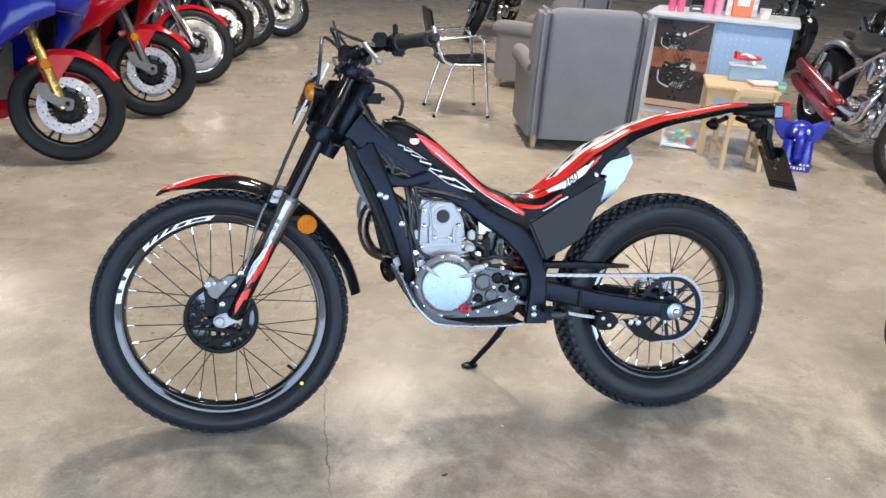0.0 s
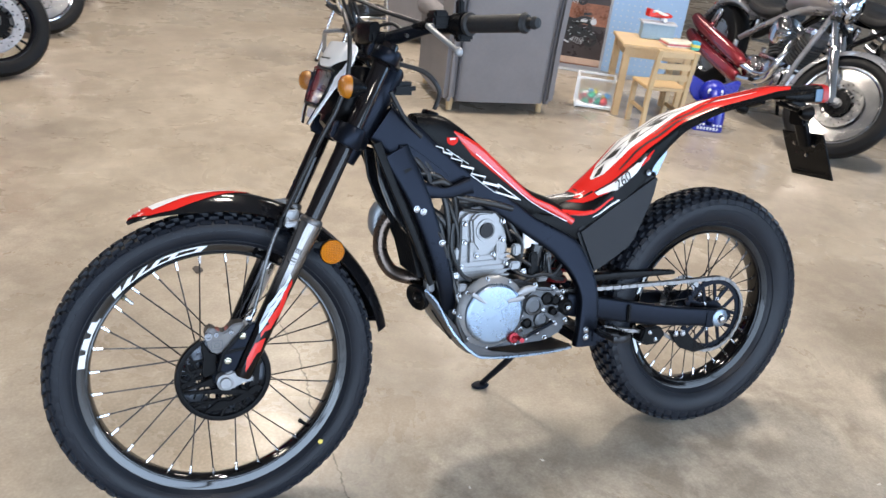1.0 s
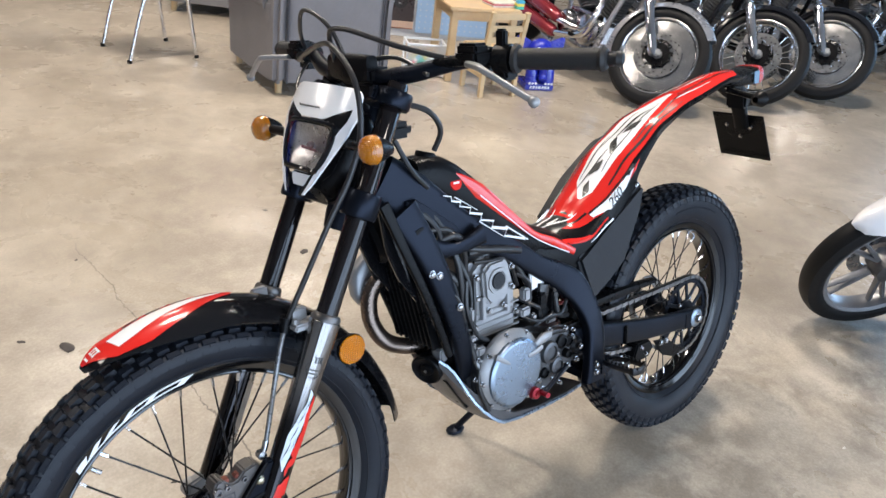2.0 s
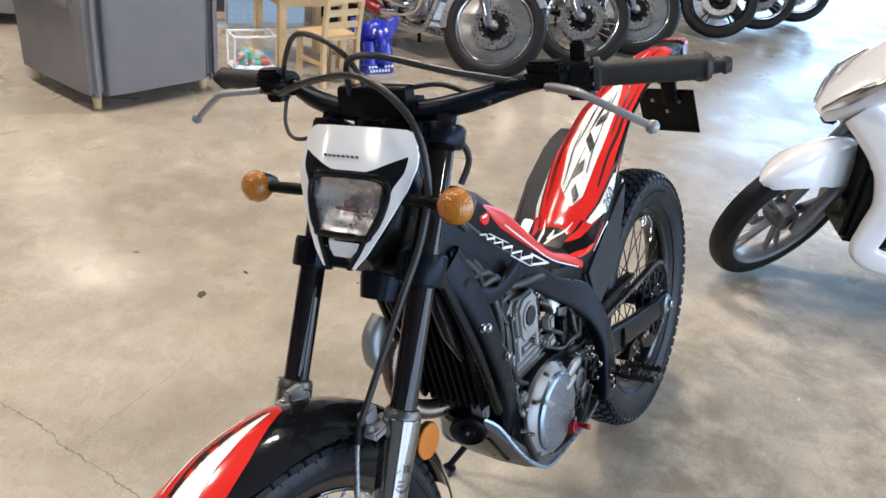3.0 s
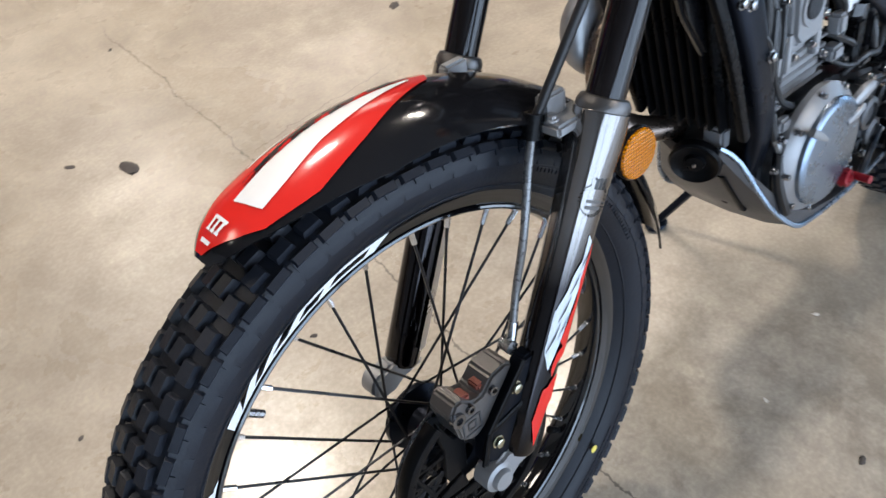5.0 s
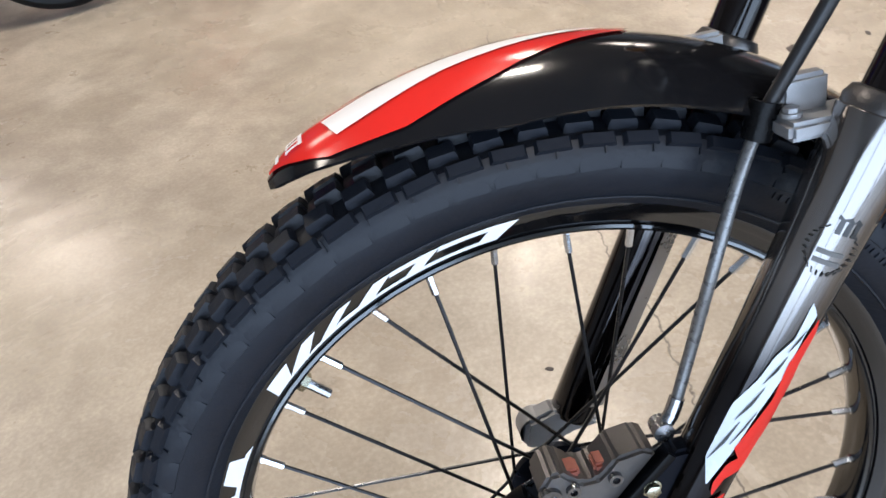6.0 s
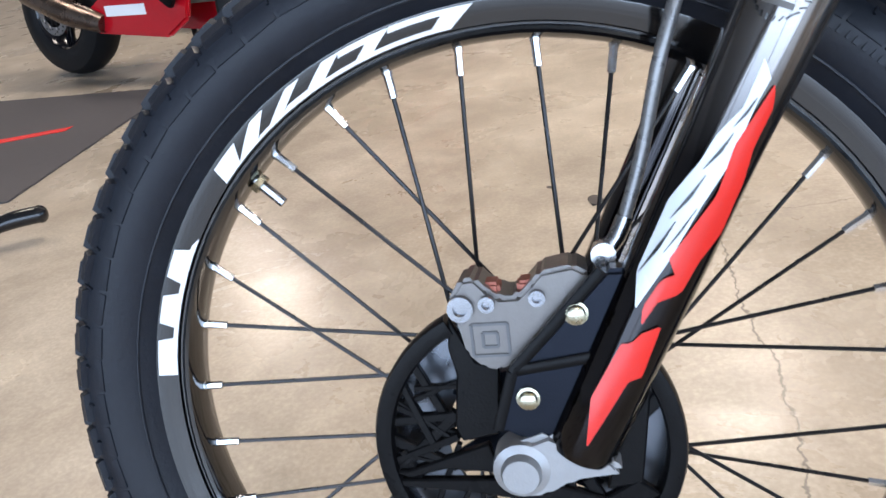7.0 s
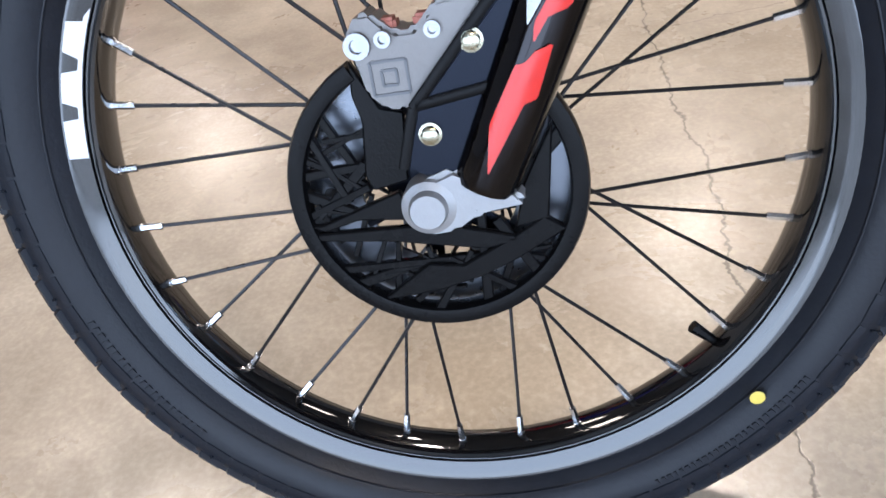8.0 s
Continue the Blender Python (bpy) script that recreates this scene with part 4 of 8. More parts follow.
PADPLATE = material("copper_pad_plate", (0.3, 0.1, 0.07), 0.45, 0.5)
for px in (-0.0095, 0.0115):
    part("brake_pad", block((0.011, 0.016, 0.01), (px, -0.082, 0.4715), 0.002), PADPLATE, cal, "reddish brake pad")
b = bmesh.new()
for w, h in ((0.022, 0.02), (0.009, 0.009)):
    for dx, dz, sx, sz in ((0, h / 2, w, 0.0018), (0, -h / 2, w, 0.0018), (w / 2, 0, 0.0018, h), (-w / 2, 0, 0.0018, h)):
        block((sx, 0.001, sz), (-0.012 + dx, -0.0965, 0.443 + dz), 0, b)
part("caliper_mark", b, SKID, cal)
b = lathe([(0.0001, -0.008), (0.007, -0.008), (0.0075, 0.006), (0.0001, 0.007)], 12, (0.058, -0.082, 0.488), (0, -1, 0))
tube([(0.058, -0.082, 0.488), (0.066, -0.08, 0.496), (0.072, -0.078, 0.508)], 0.0055, 10, 2, bm=b)
part("hose_banjo", b, STEEL, cal)
part("brake_hose", tube([(0.072, -0.078, 0.508), (0.084, -0.076, 0.545), (0.097, -0.080, 0.60), (0.118, -0.072, 0.655), (0.137, -0.064, 0.69)], 0.0042, 10, 5), BRAID, bike, "translucent braided brake hose")
part("brake_line", tube([(0.137, -0.064, 0.69), (0.168, -0.082, 0.76), (0.212, -0.108, 0.86), (0.247, -0.124, 0.93), (0.27, -0.128, 1.0), (0.28, -0.105, 1.075), (0.29, -0.03, 1.125), (0.33, 0.09, 1.115), (0.36, 0.19, 1.09)], 0.0048, 10, 5), HOSE, bike, "black brake line")
b = lathe([(0.005, -0.012), (0.0095, -0.012), (0.0095, 0.012), (0.005, 0.012)], 14, (0.137, -0.064, 0.69), (0.3, 0, 1))
part("hose_clamp", b, BLACK, bike)

# ---- cables round the bars ----
for pts, r in (([(0.43, -0.21, 1.09), (0.36, -0.12, 1.12), (0.315, -0.02, 1.15), (0.33, 0.03, 1.12), (0.37, 0.03, 1.0), (0.42, 0.0, 0.92)], 0.0045),
               ([(0.40, 0.22, 1.09), (0.35, 0.16, 1.14), (0.325, 0.10, 1.18), (0.33, 0.03, 1.15), (0.345, 0.0, 1.08), (0.38, -0.02, 0.98)], 0.004),
               ([(0.385, 0.2, 1.085), (0.34, 0.17, 1.05), (0.325, 0.14, 1.03), (0.33, 0.09, 1.035), (0.35, 0.05, 1.03)], 0.003),
               ([(0.385, -0.16, 1.075), (0.38, -0.09, 1.10), (0.36, -0.03, 1.095)], 0.004),
               ([(0.405, -0.045, 1.02), (0.47, -0.05, 1.0), (0.505, -0.045, 0.96), (0.50, -0.03, 0.92)], 0.0055),
               ([(0.36, 0.06, 1.0), (0.41, 0.06, 0.95), (0.45, 0.05, 0.88)], 0.006), ([(0.385, -0.06, 0.96), (0.42, -0.06, 0.9), (0.46, -0.055, 0.86)], 0.005)):
    part("cable", tube(pts, r, 8, 6), HOSE, bike, "black control cable")

# ---- frame ----
for s in (-1, 1):
    fr = [(0.37, 0.03, 0.891), (0.43, 0.04, 0.846), (0.53, 0.049, 0.768), (0.615, 0.052, 0.724), (0.68, 0.055, 0.684), (0.74, 0.058, 0.64), (0.80, 0.064, 0.604), (0.848, 0.072, 0.568), (0.882, 0.086, 0.515), (0.899, 0.098, 0.455), (0.896, 0.105, 0.385), (0.894, 0.106, 0.325)]
    fm = part("frame_spar", spar([(x, y * s, z) for x, y, z in fr], [0.044, 0.047, 0.038, 0.029, 0.024, 0.024, 0.029, 0.035, 0.029, 0.026, 0.028, 0.034], [0.018, 0.015, 0.0125, 0.013, 0.0135, 0.014, 0.015, 0.016, 0.015, 0.015, 0.014, 0.014], 20, 5, 5), SATIN, bike, "satin black aluminium frame spar")
    dn = [(0.395, 0.055, 0.83), (0.445, 0.07, 0.73), (0.485, 0.076, 0.62), (0.515, 0.074, 0.52), (0.53, 0.06, 0.45)]
    part("down_tube", spar([(x, y * s, z) for x, y, z in dn], [0.034, 0.027, 0.022, 0.02, 0.017], [0.013, 0.012, 0.012, 0.012, 0.01], 16, 4, 4), SATIN, fm)
    part("frame_brace", spar([(0.455, 0.068 * s, 0.745), (0.51, 0.074 * s, 0.735), (0.575, 0.078 * s, 0.75)], [0.02, 0.012, 0.02], [0.008] * 3, 12, 4), SATIN, fm)
    for c in ((0.439, 0.082, 0.702), (0.455, 0.083, 0.695), (0.50, 0.088, 0.62), (0.885, 0.121, 0.372), (0.885, 0.121, 0.352)):
        part("frame_bolt", bolt((c[0], c[1] * s, c[2]), (0, s, 0), 0.0075, 0.007), STEEL, fm)
    if s < 0:
        # white brush-script shapes on the spar
        E1, E2 = Vector((0.822, 0, -0.569)), Vector((0.569, 0, 0.822))
        pts, widths = [], []
        for k, g in enumerate((0.0, 0.06, 0.1, 0.17, 0.2, 0.29, 0.33, 0.43, 0.47, 0.58, 0.62, 0.76, 0.8, 1.0)):
            u, ht = 0.2 * g, 0.006 + 0.013 * g
            v = ht * (0.5 if k % 2 else -0.5)
            pts.append(Vector((0.494, -0.0625 - 0.045 * u, 0.841)) + E1 * (u * 1.2 + v * 0.65) + E2 * v)
            widths.append((0.0014 + 0.0019 * g) * (0.75 if k % 4 < 2 else 1.15))
        part("frame_script", spar(pts, widths, [0.0009] * len(pts), 8, 1), DECAL_WHITE, fm, "white brush squiggle")
        for u0, u1, v0, v1, th in ((0.02, 0.075, 0.006, 0.008, 0.0009), (0.09, 0.155, -0.0095, -0.0105, 0.0012), (0.15, 0.212, 0.0105, 0.011, 0.0018)):
            run = [Vector((0.494, -0.0625 - 0.045 * u, 0.841)) + E1 * u * 1.2 + E2 * v for u, v in ((u0, v0), (u1, v1))]
            part("frame_script", spar(run, [th, th * 0.6], [0.0009] * 2, 8, 1), DECAL_WHITE, fm)


def holed_plate(outer, inner, y0, y1, n=28):
    """A plate in x and z with an opening through it."""
    cx, cz = sum(p[0] for p in inner) / len(inner), sum(p[1] for p in inner) / len(inner)

    def ray_hits(poly):
        out = []
        for a in np.linspace(0, 2 * math.pi, n, endpoint=False):
            dx, dz, best = math.cos(a), math.sin(a), 0.01
            for (x0, z0), (x1, z1) in zip(poly, poly[1:] + poly[:1]):
                ex_, ez_ = x1 - x0, z1 - z0
                den = dx * ez_ - dz * ex_
                if abs(den) > 1e-9:
                    t = ((x0 - cx) * ez_ - (z0 - cz) * ex_) / den
                    q = ((x0 - cx) * dz - (z0 - cz) * dx) / den
                    if t > 0 and -1e-6 <= q <= 1 + 1e-6:
                        best = t
            out.append((cx + dx * best, cz + dz * best))
        return out
    bm = bmesh.new()
    o, h = ray_hits(outer), ray_hits(inner)
    ch = 0.002 * (1 if y1 > y0 else -1)
    rings = [[(*p[:1], y0, p[1]) for p in h], [(x, y1 - ch, z) for x, z in h], [(x + (x - cx) * 0.03, y1, z + (z - cz) * 0.03) for x, z in h], [(x - (x - cx) * 0.03, y1, z - (z - cz) * 0.03) for x, z in o], [(x, y1 - ch, z) for x, z in o], [(x, y0, z) for x, z in o]]
    return loft(bm, rings, closed=True)


for s in (-1, 1):
    part("frame_gusset", holed_plate([(0.395, 0.845), (0.43, 0.843), (0.535, 0.765), (0.525, 0.735), (0.46, 0.715), (0.418, 0.75)], [(0.429, 0.822), (0.445, 0.812), (0.502, 0.754), (0.495, 0.744), (0.453, 0.745), (0.428, 0.79)], 0.047 * s, 0.062 * s), SATIN, bike, "satin black frame gusset with an opening")
for pts, r in (([(0.42, -0.05, 0.83), (0.44, -0.06, 0.80), (0.455, -0.062, 0.77), (0.465, -0.06, 0.72)], 0.006), ([(0.43, -0.05, 0.83), (0.455, -0.062, 0.80), (0.475, -0.064, 0.77), (0.485, -0.06, 0.72)], 0.006), ([(0.45, -0.05, 0.83), (0.475, -0.06, 0.795), (0.495, -0.062, 0.76), (0.51, -0.06, 0.72)], 0.005)):
    part("frame_cable", tube(pts, r, 8, 5), HOSE, bike)
head = part("head_tube", lathe([(0.03, -0.09), (0.036, -0.08), (0.034, 0.0), (0.036, 0.08), (0.03, 0.09)], 22, on_fork(0.645) + Vector((0.045, 0, -0.02)), FD), SATIN, bike)
part("frame_cross_member", block((0.06, 0.2, 0.03), (0.9, 0, 0.34), 0.006), SATIN, bike)

# ---- radiator, fan, shrouds ----
RT = Matrix.Translation((0.452, 0.0, 0.655)) @ Matrix.Rotation(radians(17), 4, "Y")
rad = part("radiator", block((0.03, 0.125, 0.25), (0, 0, 0), 0.004), BLACK, bike, "black radiator with slanted guard slats", m=RT @ Matrix.Rotation(radians(-30), 4, "Y"))
for i in range(9):
    part("radiator_slat", block((0.016, 0.004, 0.24), (-0.02, -0.058 + i * 0.0145, 0), 0.001), BLACK, rad)
part("radiator_tank", block((0.034, 0.15, 0.03), (0, 0, 0.135), 0.008), BLACK, rad)
part("radiator_shroud", spar([(0.352, -0.062, 0.85), (0.385, -0.072, 0.76), (0.43, -0.078, 0.65), (0.478, -0.076, 0.52)], [0.011, 0.009, 0.008, 0.007], [0.006] * 4, 12, 4), BLACK, bike, "black radiator side shroud")
part("radiator_shroud", spar([(0.352, 0.062, 0.85), (0.385, 0.072, 0.76), (0.43, 0.078, 0.65), (0.478, 0.076, 0.52)], [0.011, 0.009, 0.008, 0.007], [0.006] * 4, 12, 4), BLACK, bike, "black radiator side shroud")
for q in (-1, 1):
    part("radiator_cowl", prism([(0.352, 0.835), (0.395, 0.82), (0.42, 0.74), (0.445, 0.66), (0.43, 0.635), (0.385, 0.70), (0.362, 0.76)], 0.038 * q, 0.05 * q, 0.004), GLOSS, bike, "gloss black radiator cowl")
for pts, r in (([(0.47, -0.05, 0.80), (0.53, -0.05, 0.74), (0.57, -0.045, 0.70), (0.60, -0.03, 0.69)], 0.011), ([(0.47, -0.03, 0.70), (0.52, -0.055, 0.66), (0.545, -0.05, 0.60), (0.54, -0.04, 0.53)], 0.012),
               ([(0.45, -0.06, 0.78), (0.50, -0.065, 0.77), (0.54, -0.06, 0.72), (0.55, -0.05, 0.66)], 0.006), ([(0.55, -0.06, 0.71), (0.62, -0.06, 0.70), (0.68, -0.055, 0.66), (0.72, -0.06, 0.60)], 0.007),
               ([(0.56, -0.065, 0.69), (0.60, -0.068, 0.685), (0.66, -0.06, 0.67), (0.70, -0.05, 0.60)], 0.004),
               ([(0.50, -0.03, 0.78), (0.515, -0.06, 0.72), (0.525, -0.066, 0.65), (0.53, -0.06, 0.56), (0.54, -0.06, 0.50)], 0.007), ([(0.52, -0.03, 0.74), (0.535, -0.055, 0.69), (0.55, -0.066, 0.63), (0.545, -0.068, 0.56)], 0.006),
               ([(0.475, -0.05, 0.70), (0.50, -0.068, 0.66), (0.515, -0.066, 0.60), (0.52, -0.05, 0.54)], 0.006), ([(0.53, -0.05, 0.725), (0.585, -0.065, 0.712), (0.64, -0.07, 0.70), (0.69, -0.066, 0.685)], 0.008), ([(0.48, -0.062, 0.755), (0.505, -0.07, 0.76), (0.53, -0.066, 0.745)], 0.008)):
    part("coolant_hose", tube(pts, r, 10, 5), HOSE, bike, "black rubber hose")

# ---- engine ----
b = prism([(0.548, 0.505), (0.538, 0.60), (0.552, 0.672), (0.575, 0.69), (0.645, 0.69), (0.672, 0.672), (0.69, 0.60), (0.69, 0.505)], -0.058, 0.075, 0.012)
eng = part("engine", b, ALU, bike, "cast aluminium single cylinder engine")
b = prism([(0.585, 0.605), (0.580, 0.665), (0.60, 0.682), (0.64, 0.682), (0.656, 0.665), (0.656, 0.605), (0.64, 0.588), (0.6, 0.588)], -0.072, -0.055, 0.006)
lathe([(0.0001, 0.0), (0.019, 0.0), (0.021, 0.002), (0.027, 0.002), (0.029, -0.006)], 28, (0.62, -0.073, 0.638), (0, -1, 0), b)
part("cylinder_head", b, ALU, eng)
part("head_plug", lathe([(0.0001, 0.003), (0.017, 0.003), (0.0185, 0)], 24, (0.62, -0.0735, 0.638), (0, -1, 0)), GREYPLASTIC, eng, "dark round plug")
for z in (0.52, 0.533, 0.546, 0.559, 0.572):
    part("cylinder_fin", block((0.15, 0.14, 0.004), (0.618, 0.008, z), 0.0015), ALU, eng)
for c in ((0.568, 0.655), (0.568, 0.61), (0.668, 0.655), (0.668, 0.61), (0.56, 0.55), (0.68, 0.55), (0.60, 0.575), (0.645, 0.575)):
    part("engine_bolt", bolt((c[0], -0.062, c[1]), (0, -1, 0), 0.0065, 0.008), STEEL, eng)
for c in ((0.585, 0.56), (0.655, 0.56)):
    part("head_stud", spar([(c[0], -0.063, c[1]), (c[0], -0.063, c[1] + 0.05)], [0.006] * 2, [0.006] * 2, 10, 1, 2.5), ALU, eng)
b = prism([(0.525, 0.42), (0.532, 0.475), (0.56, 0.51), (0.70, 0.512), (0.76, 0.49), (0.84, 0.47), (0.862, 0.43), (0.85, 0.36), (0.80, 0.338), (0.60, 0.336), (0.555, 0.36)], -0.082, 0.085, 0.012)
case = part("crankcase", b, CASEALU, eng, "dark grey crankcase")
CC = (0.628, -0.085, 0.441)
part("clutch_rim", lathe([(0.06, -0.004), (0.089, 0.0), (0.091, 0.01), (0.086, 0.018), (0.078, 0.022), (0.074, 0.026)], 48, CC, (0, -1, 0)), ALU, case)
b = lathe([(0.0765, 0.014), (0.0755, 0.03), (0.071, 0.034), (0.066, 0.0345), (0.0001, 0.0345)], 48, CC, (0, -1, 0))
part("clutch_cover", b, ALUSMOOTH, case, "smooth round bluish-silver engine cover")
for i in range(9):
    a = radians(20 + i * 40)
    part("engine_bolt", bolt((CC[0] + 0.086 * math.cos(a), -0.1, CC[2] + 0.086 * math.sin(a)), (0, -1, 0), 0.0055, 0.008), STEEL, case)
b = spar([(0.565, -0.118, 0.50), (0.585, -0.121, 0.485), (0.602, -0.122, 0.473)], [0.006, 0.005, 0.002], [0.004, 0.003, 0.001], 8, 2)
part("cover_rib", b, ALU, case)
b = spar([(0.66, -0.118, 0.47), (0.685, -0.12, 0.474), (0.702, -0.119, 0.478)], [0.004, 0.006, 0.005], [0.003] * 3, 8, 2)
part("cover_rib", b, ALU, case)
part("sprocket_cover", prism([(0.70, 0.40), (0.705, 0.47), (0.735, 0.495), (0.80, 0.485), (0.815, 0.44), (0.79, 0.39), (0.74, 0.38)], -0.108, -0.08, 0.007), CASEALU, case)
for x, z, r, d in ((0.735, 0.45, 0.024, 0.114), (0.775, 0.462, 0.016, 0.112), (0.76, 0.41, 0.02, 0.112), (0.79, 0.43, 0.01, 0.118), (0.72, 0.405, 0.012, 0.112), (0.80, 0.455, 0.013, 0.11)):
    part("case_boss", lathe([(r * 1.15, 0.0), (r, 0.012), (r * 0.7, 0.014), (r * 0.68, 0.010), (0.0001, 0.010)], 18, (x, -d + 0.01, z), (0, -1, 0)), BLACK if r < 0.02 else CASEALU, case)
for x, z in ((0.705, 0.48), (0.74, 0.50), (0.79, 0.49), (0.815, 0.46), (0.80, 0.395), (0.75, 0.378), (0.705, 0.39), (0.83, 0.40)):
    part("engine_bolt", bolt((x, -0.105, z), (0, -1, 0), 0.006, 0.008), STEEL, case)
part("pivot_nut", lathe([(0.0001, 0.012), (0.006, 0.012), (0.007, 0.006), (0.013, 0.006), (0.02, 0.0), (0.021, -0.02)], 20, (0.832, -0.105, 0.434), (0, -1, 0)), BLACK, bike, "black swingarm pivot with a bright centre")
part("pivot_nut", bolt((0.832, -0.117, 0.434), (0, -1, 0), 0.006, 0.005), STEEL, bike)
part("drain_plug", lathe([(0.0001, 0.014), (0.005, 0.014), (0.007, 0.011), (0.0125, 0.010), (0.0145, 0.0), (0.008, -0.01)], 14, (0.676, -0.118, 0.378), (0, -1, 0.1)), REDANOD, case, "red anodised oil plug")
part("gear_lever", tube([(0.79, -0.11, 0.40), (0.73, -0.125, 0.385), (0.69, -0.135, 0.378)], [0.006, 0.005, 0.0055], 10, 4), SATIN, bike, "black gear lever")
part("gear_lever_tip", tube([(0.688, -0.128, 0.378), (0.685, -0.152, 0.38)], 0.006, 10, 1), REDANOD, bike, "red gear lever tip")
# throttle body, air boot and wiring behind the cylinder
b = tube([(0.69, 0.0, 0.60), (0.74, 0.0, 0.60), (0.80, 0.0, 0.61), (0.86, 0.0, 0.63)], [0.026, 0.032, 0.03, 0.04], 16, 4)
part("throttle_body", b, BLACK, bike)
part("fuel_injector", block((0.06, 0.05, 0.05), (0.75, -0.012, 0.6), 0.01), BLACK, bike)
part("starter_solenoid", lathe([(0.0001, -0.03), (0.02, -0.03), (0.022, -0.02), (0.022, 0.03), (0.0001, 0.032)], 18, (0.762, -0.055, 0.56), (0.2, 0, 1)), GLOSS, bike)
part("label_plate", prism([(0.727, 0.632), (0.728, 0.582), (0.772, 0.586), (0.774, 0.59)], -0.064, -0.054, 0.003), WHITE, bike, "white tank corner")
part("coolant_elbow", tube([(0.80, -0.04, 0.585), (0.788, -0.052, 0.582), (0.780, -0.056, 0.566), (0.777, -0.056, 0.53)], 0.0075, 12, 5), material("pale_blue_grey_hose", (0.16, 0.2, 0.23), 0.25, vary=0.2, scale=40), bike, "pale blue-grey coolant elbow")
coil = [Vector((0.842, 0.0, 0.40)).lerp(Vector((0.90, 0.0, 0.62)), k / 96) + Matrix.Rotation(radians(15), 3, "Y") @ Vector((0.026 * math.cos(k * math.pi / 6), 0.026 * math.sin(k * math.pi / 6), 0)) for k in range(97)]
part("shock_spring", tube(coil, 0.0055, 8, 1), material("dark_red_spring_enamel", (0.2, 0.012, 0.012), 0.3, vary=0.1), bike, "dark red shock spring")
part("shock_body", tube([(0.842, 0.0, 0.39), (0.872, 0.0, 0.505), (0.902, 0.0, 0.63)], [0.014, 0.014, 0.017], 14, 2), BLACK, bike)
for pts, r in (([(0.70, -0.05, 0.57), (0.73, -0.075, 0.55), (0.76, -0.07, 0.53), (0.80, -0.06, 0.52)], 0.005), ([(0.69, -0.06, 0.54), (0.72, -0.08, 0.52), (0.77, -0.078, 0.515), (0.82, -0.06, 0.55)], 0.004),
               ([(0.72, -0.045, 0.565), (0.76, -0.055, 0.555), (0.80, -0.05, 0.54), (0.815, -0.05, 0.5)], 0.005), ([(0.555, -0.07, 0.66), (0.55, -0.075, 0.58), (0.545, -0.07, 0.52)], 0.004), ([(0.535, -0.07, 0.66), (0.53, -0.075, 0.60), (0.555, -0.075, 0.54), (0.58, -0.08, 0.52)], 0.005),
               ([(0.545, -0.09, 0.47), (0.54, -0.095, 0.43), (0.56, -0.10, 0.375)], 0.007)):
    part("wiring_hose", tube(pts, r, 8, 5), HOSE, bike, "black wiring and hoses")

# small fittings that crowd the engine
for c, size, mat in (((0.705, -0.066, 0.583), (0.02, 0.02, 0.028), ALU), ((0.70, -0.066, 0.545), (0.028, 0.022, 0.02), ALU), ((0.725, -0.068, 0.525), (0.018, 0.018, 0.018), STEEL), ((0.545, -0.07, 0.585), (0.016, 0.014, 0.03), ALU), ((0.54, -0.074, 0.535), (0.02, 0.016, 0.014), STEEL),
                     ((0.556, -0.082, 0.505), (0.024, 0.014, 0.02), ALU), ((0.75, -0.07, 0.555), (0.026, 0.02, 0.04), BLACK), ((0.79, -0.07, 0.54), (0.02, 0.02, 0.06), GLOSS), ((0.818, -0.074, 0.515), (0.03, 0.016, 0.018), BLACK), ((0.775, -0.075, 0.505), (0.03, 0.016, 0.014), DARKALU)):
    part("engine_fitting", block(size, c, 0.004), mat, eng)
part("starter_motor", lathe([(0.0001, -0.05), (0.018, -0.05), (0.021, -0.044), (0.021, 0.035), (0.016, 0.04), (0.0001, 0.042)], 18, (0.745, -0.04, 0.525), (0.3, -1, 0.1)), BLACK, eng, "black starter motor")
part("clutch_arm", spar([(0.69, -0.108, 0.478), (0.712, -0.112, 0.492), (0.735, -0.112, 0.494)], [0.009, 0.011, 0.007], [0.006] * 3, 10, 3, 3), ALU, case, "silver clutch arm")
for pts, r, mat in (([(0.548, -0.072, 0.52), (0.542, -0.082, 0.49), (0.55, -0.09, 0.46), (0.556, -0.09, 0.42)], 0.0055, BRAID), ([(0.69, -0.055, 0.63), (0.715, -0.066, 0.61), (0.722, -0.066, 0.575), (0.712, -0.068, 0.53)], 0.0045, HOSE), ([(0.80, -0.06, 0.585), (0.79, -0.078, 0.55), (0.80, -0.08, 0.51), (0.84, -0.07, 0.495)], 0.006, HOSE),
                    ([(0.73, -0.07, 0.50), (0.76, -0.085, 0.52), (0.80, -0.085, 0.515), (0.83, -0.075, 0.535)], 0.0045, HOSE), ([(0.525, -0.066, 0.61), (0.522, -0.074, 0.57), (0.535, -0.078, 0.52), (0.545, -0.082, 0.48)], 0.0065, HOSE), ([(0.47, -0.075, 0.66), (0.495, -0.085, 0.64), (0.51, -0.085, 0.6), (0.515, -0.08, 0.55)], 0.004, HOSE)):
    part("wiring_hose", tube(pts, r, 8, 5), mat, bike)
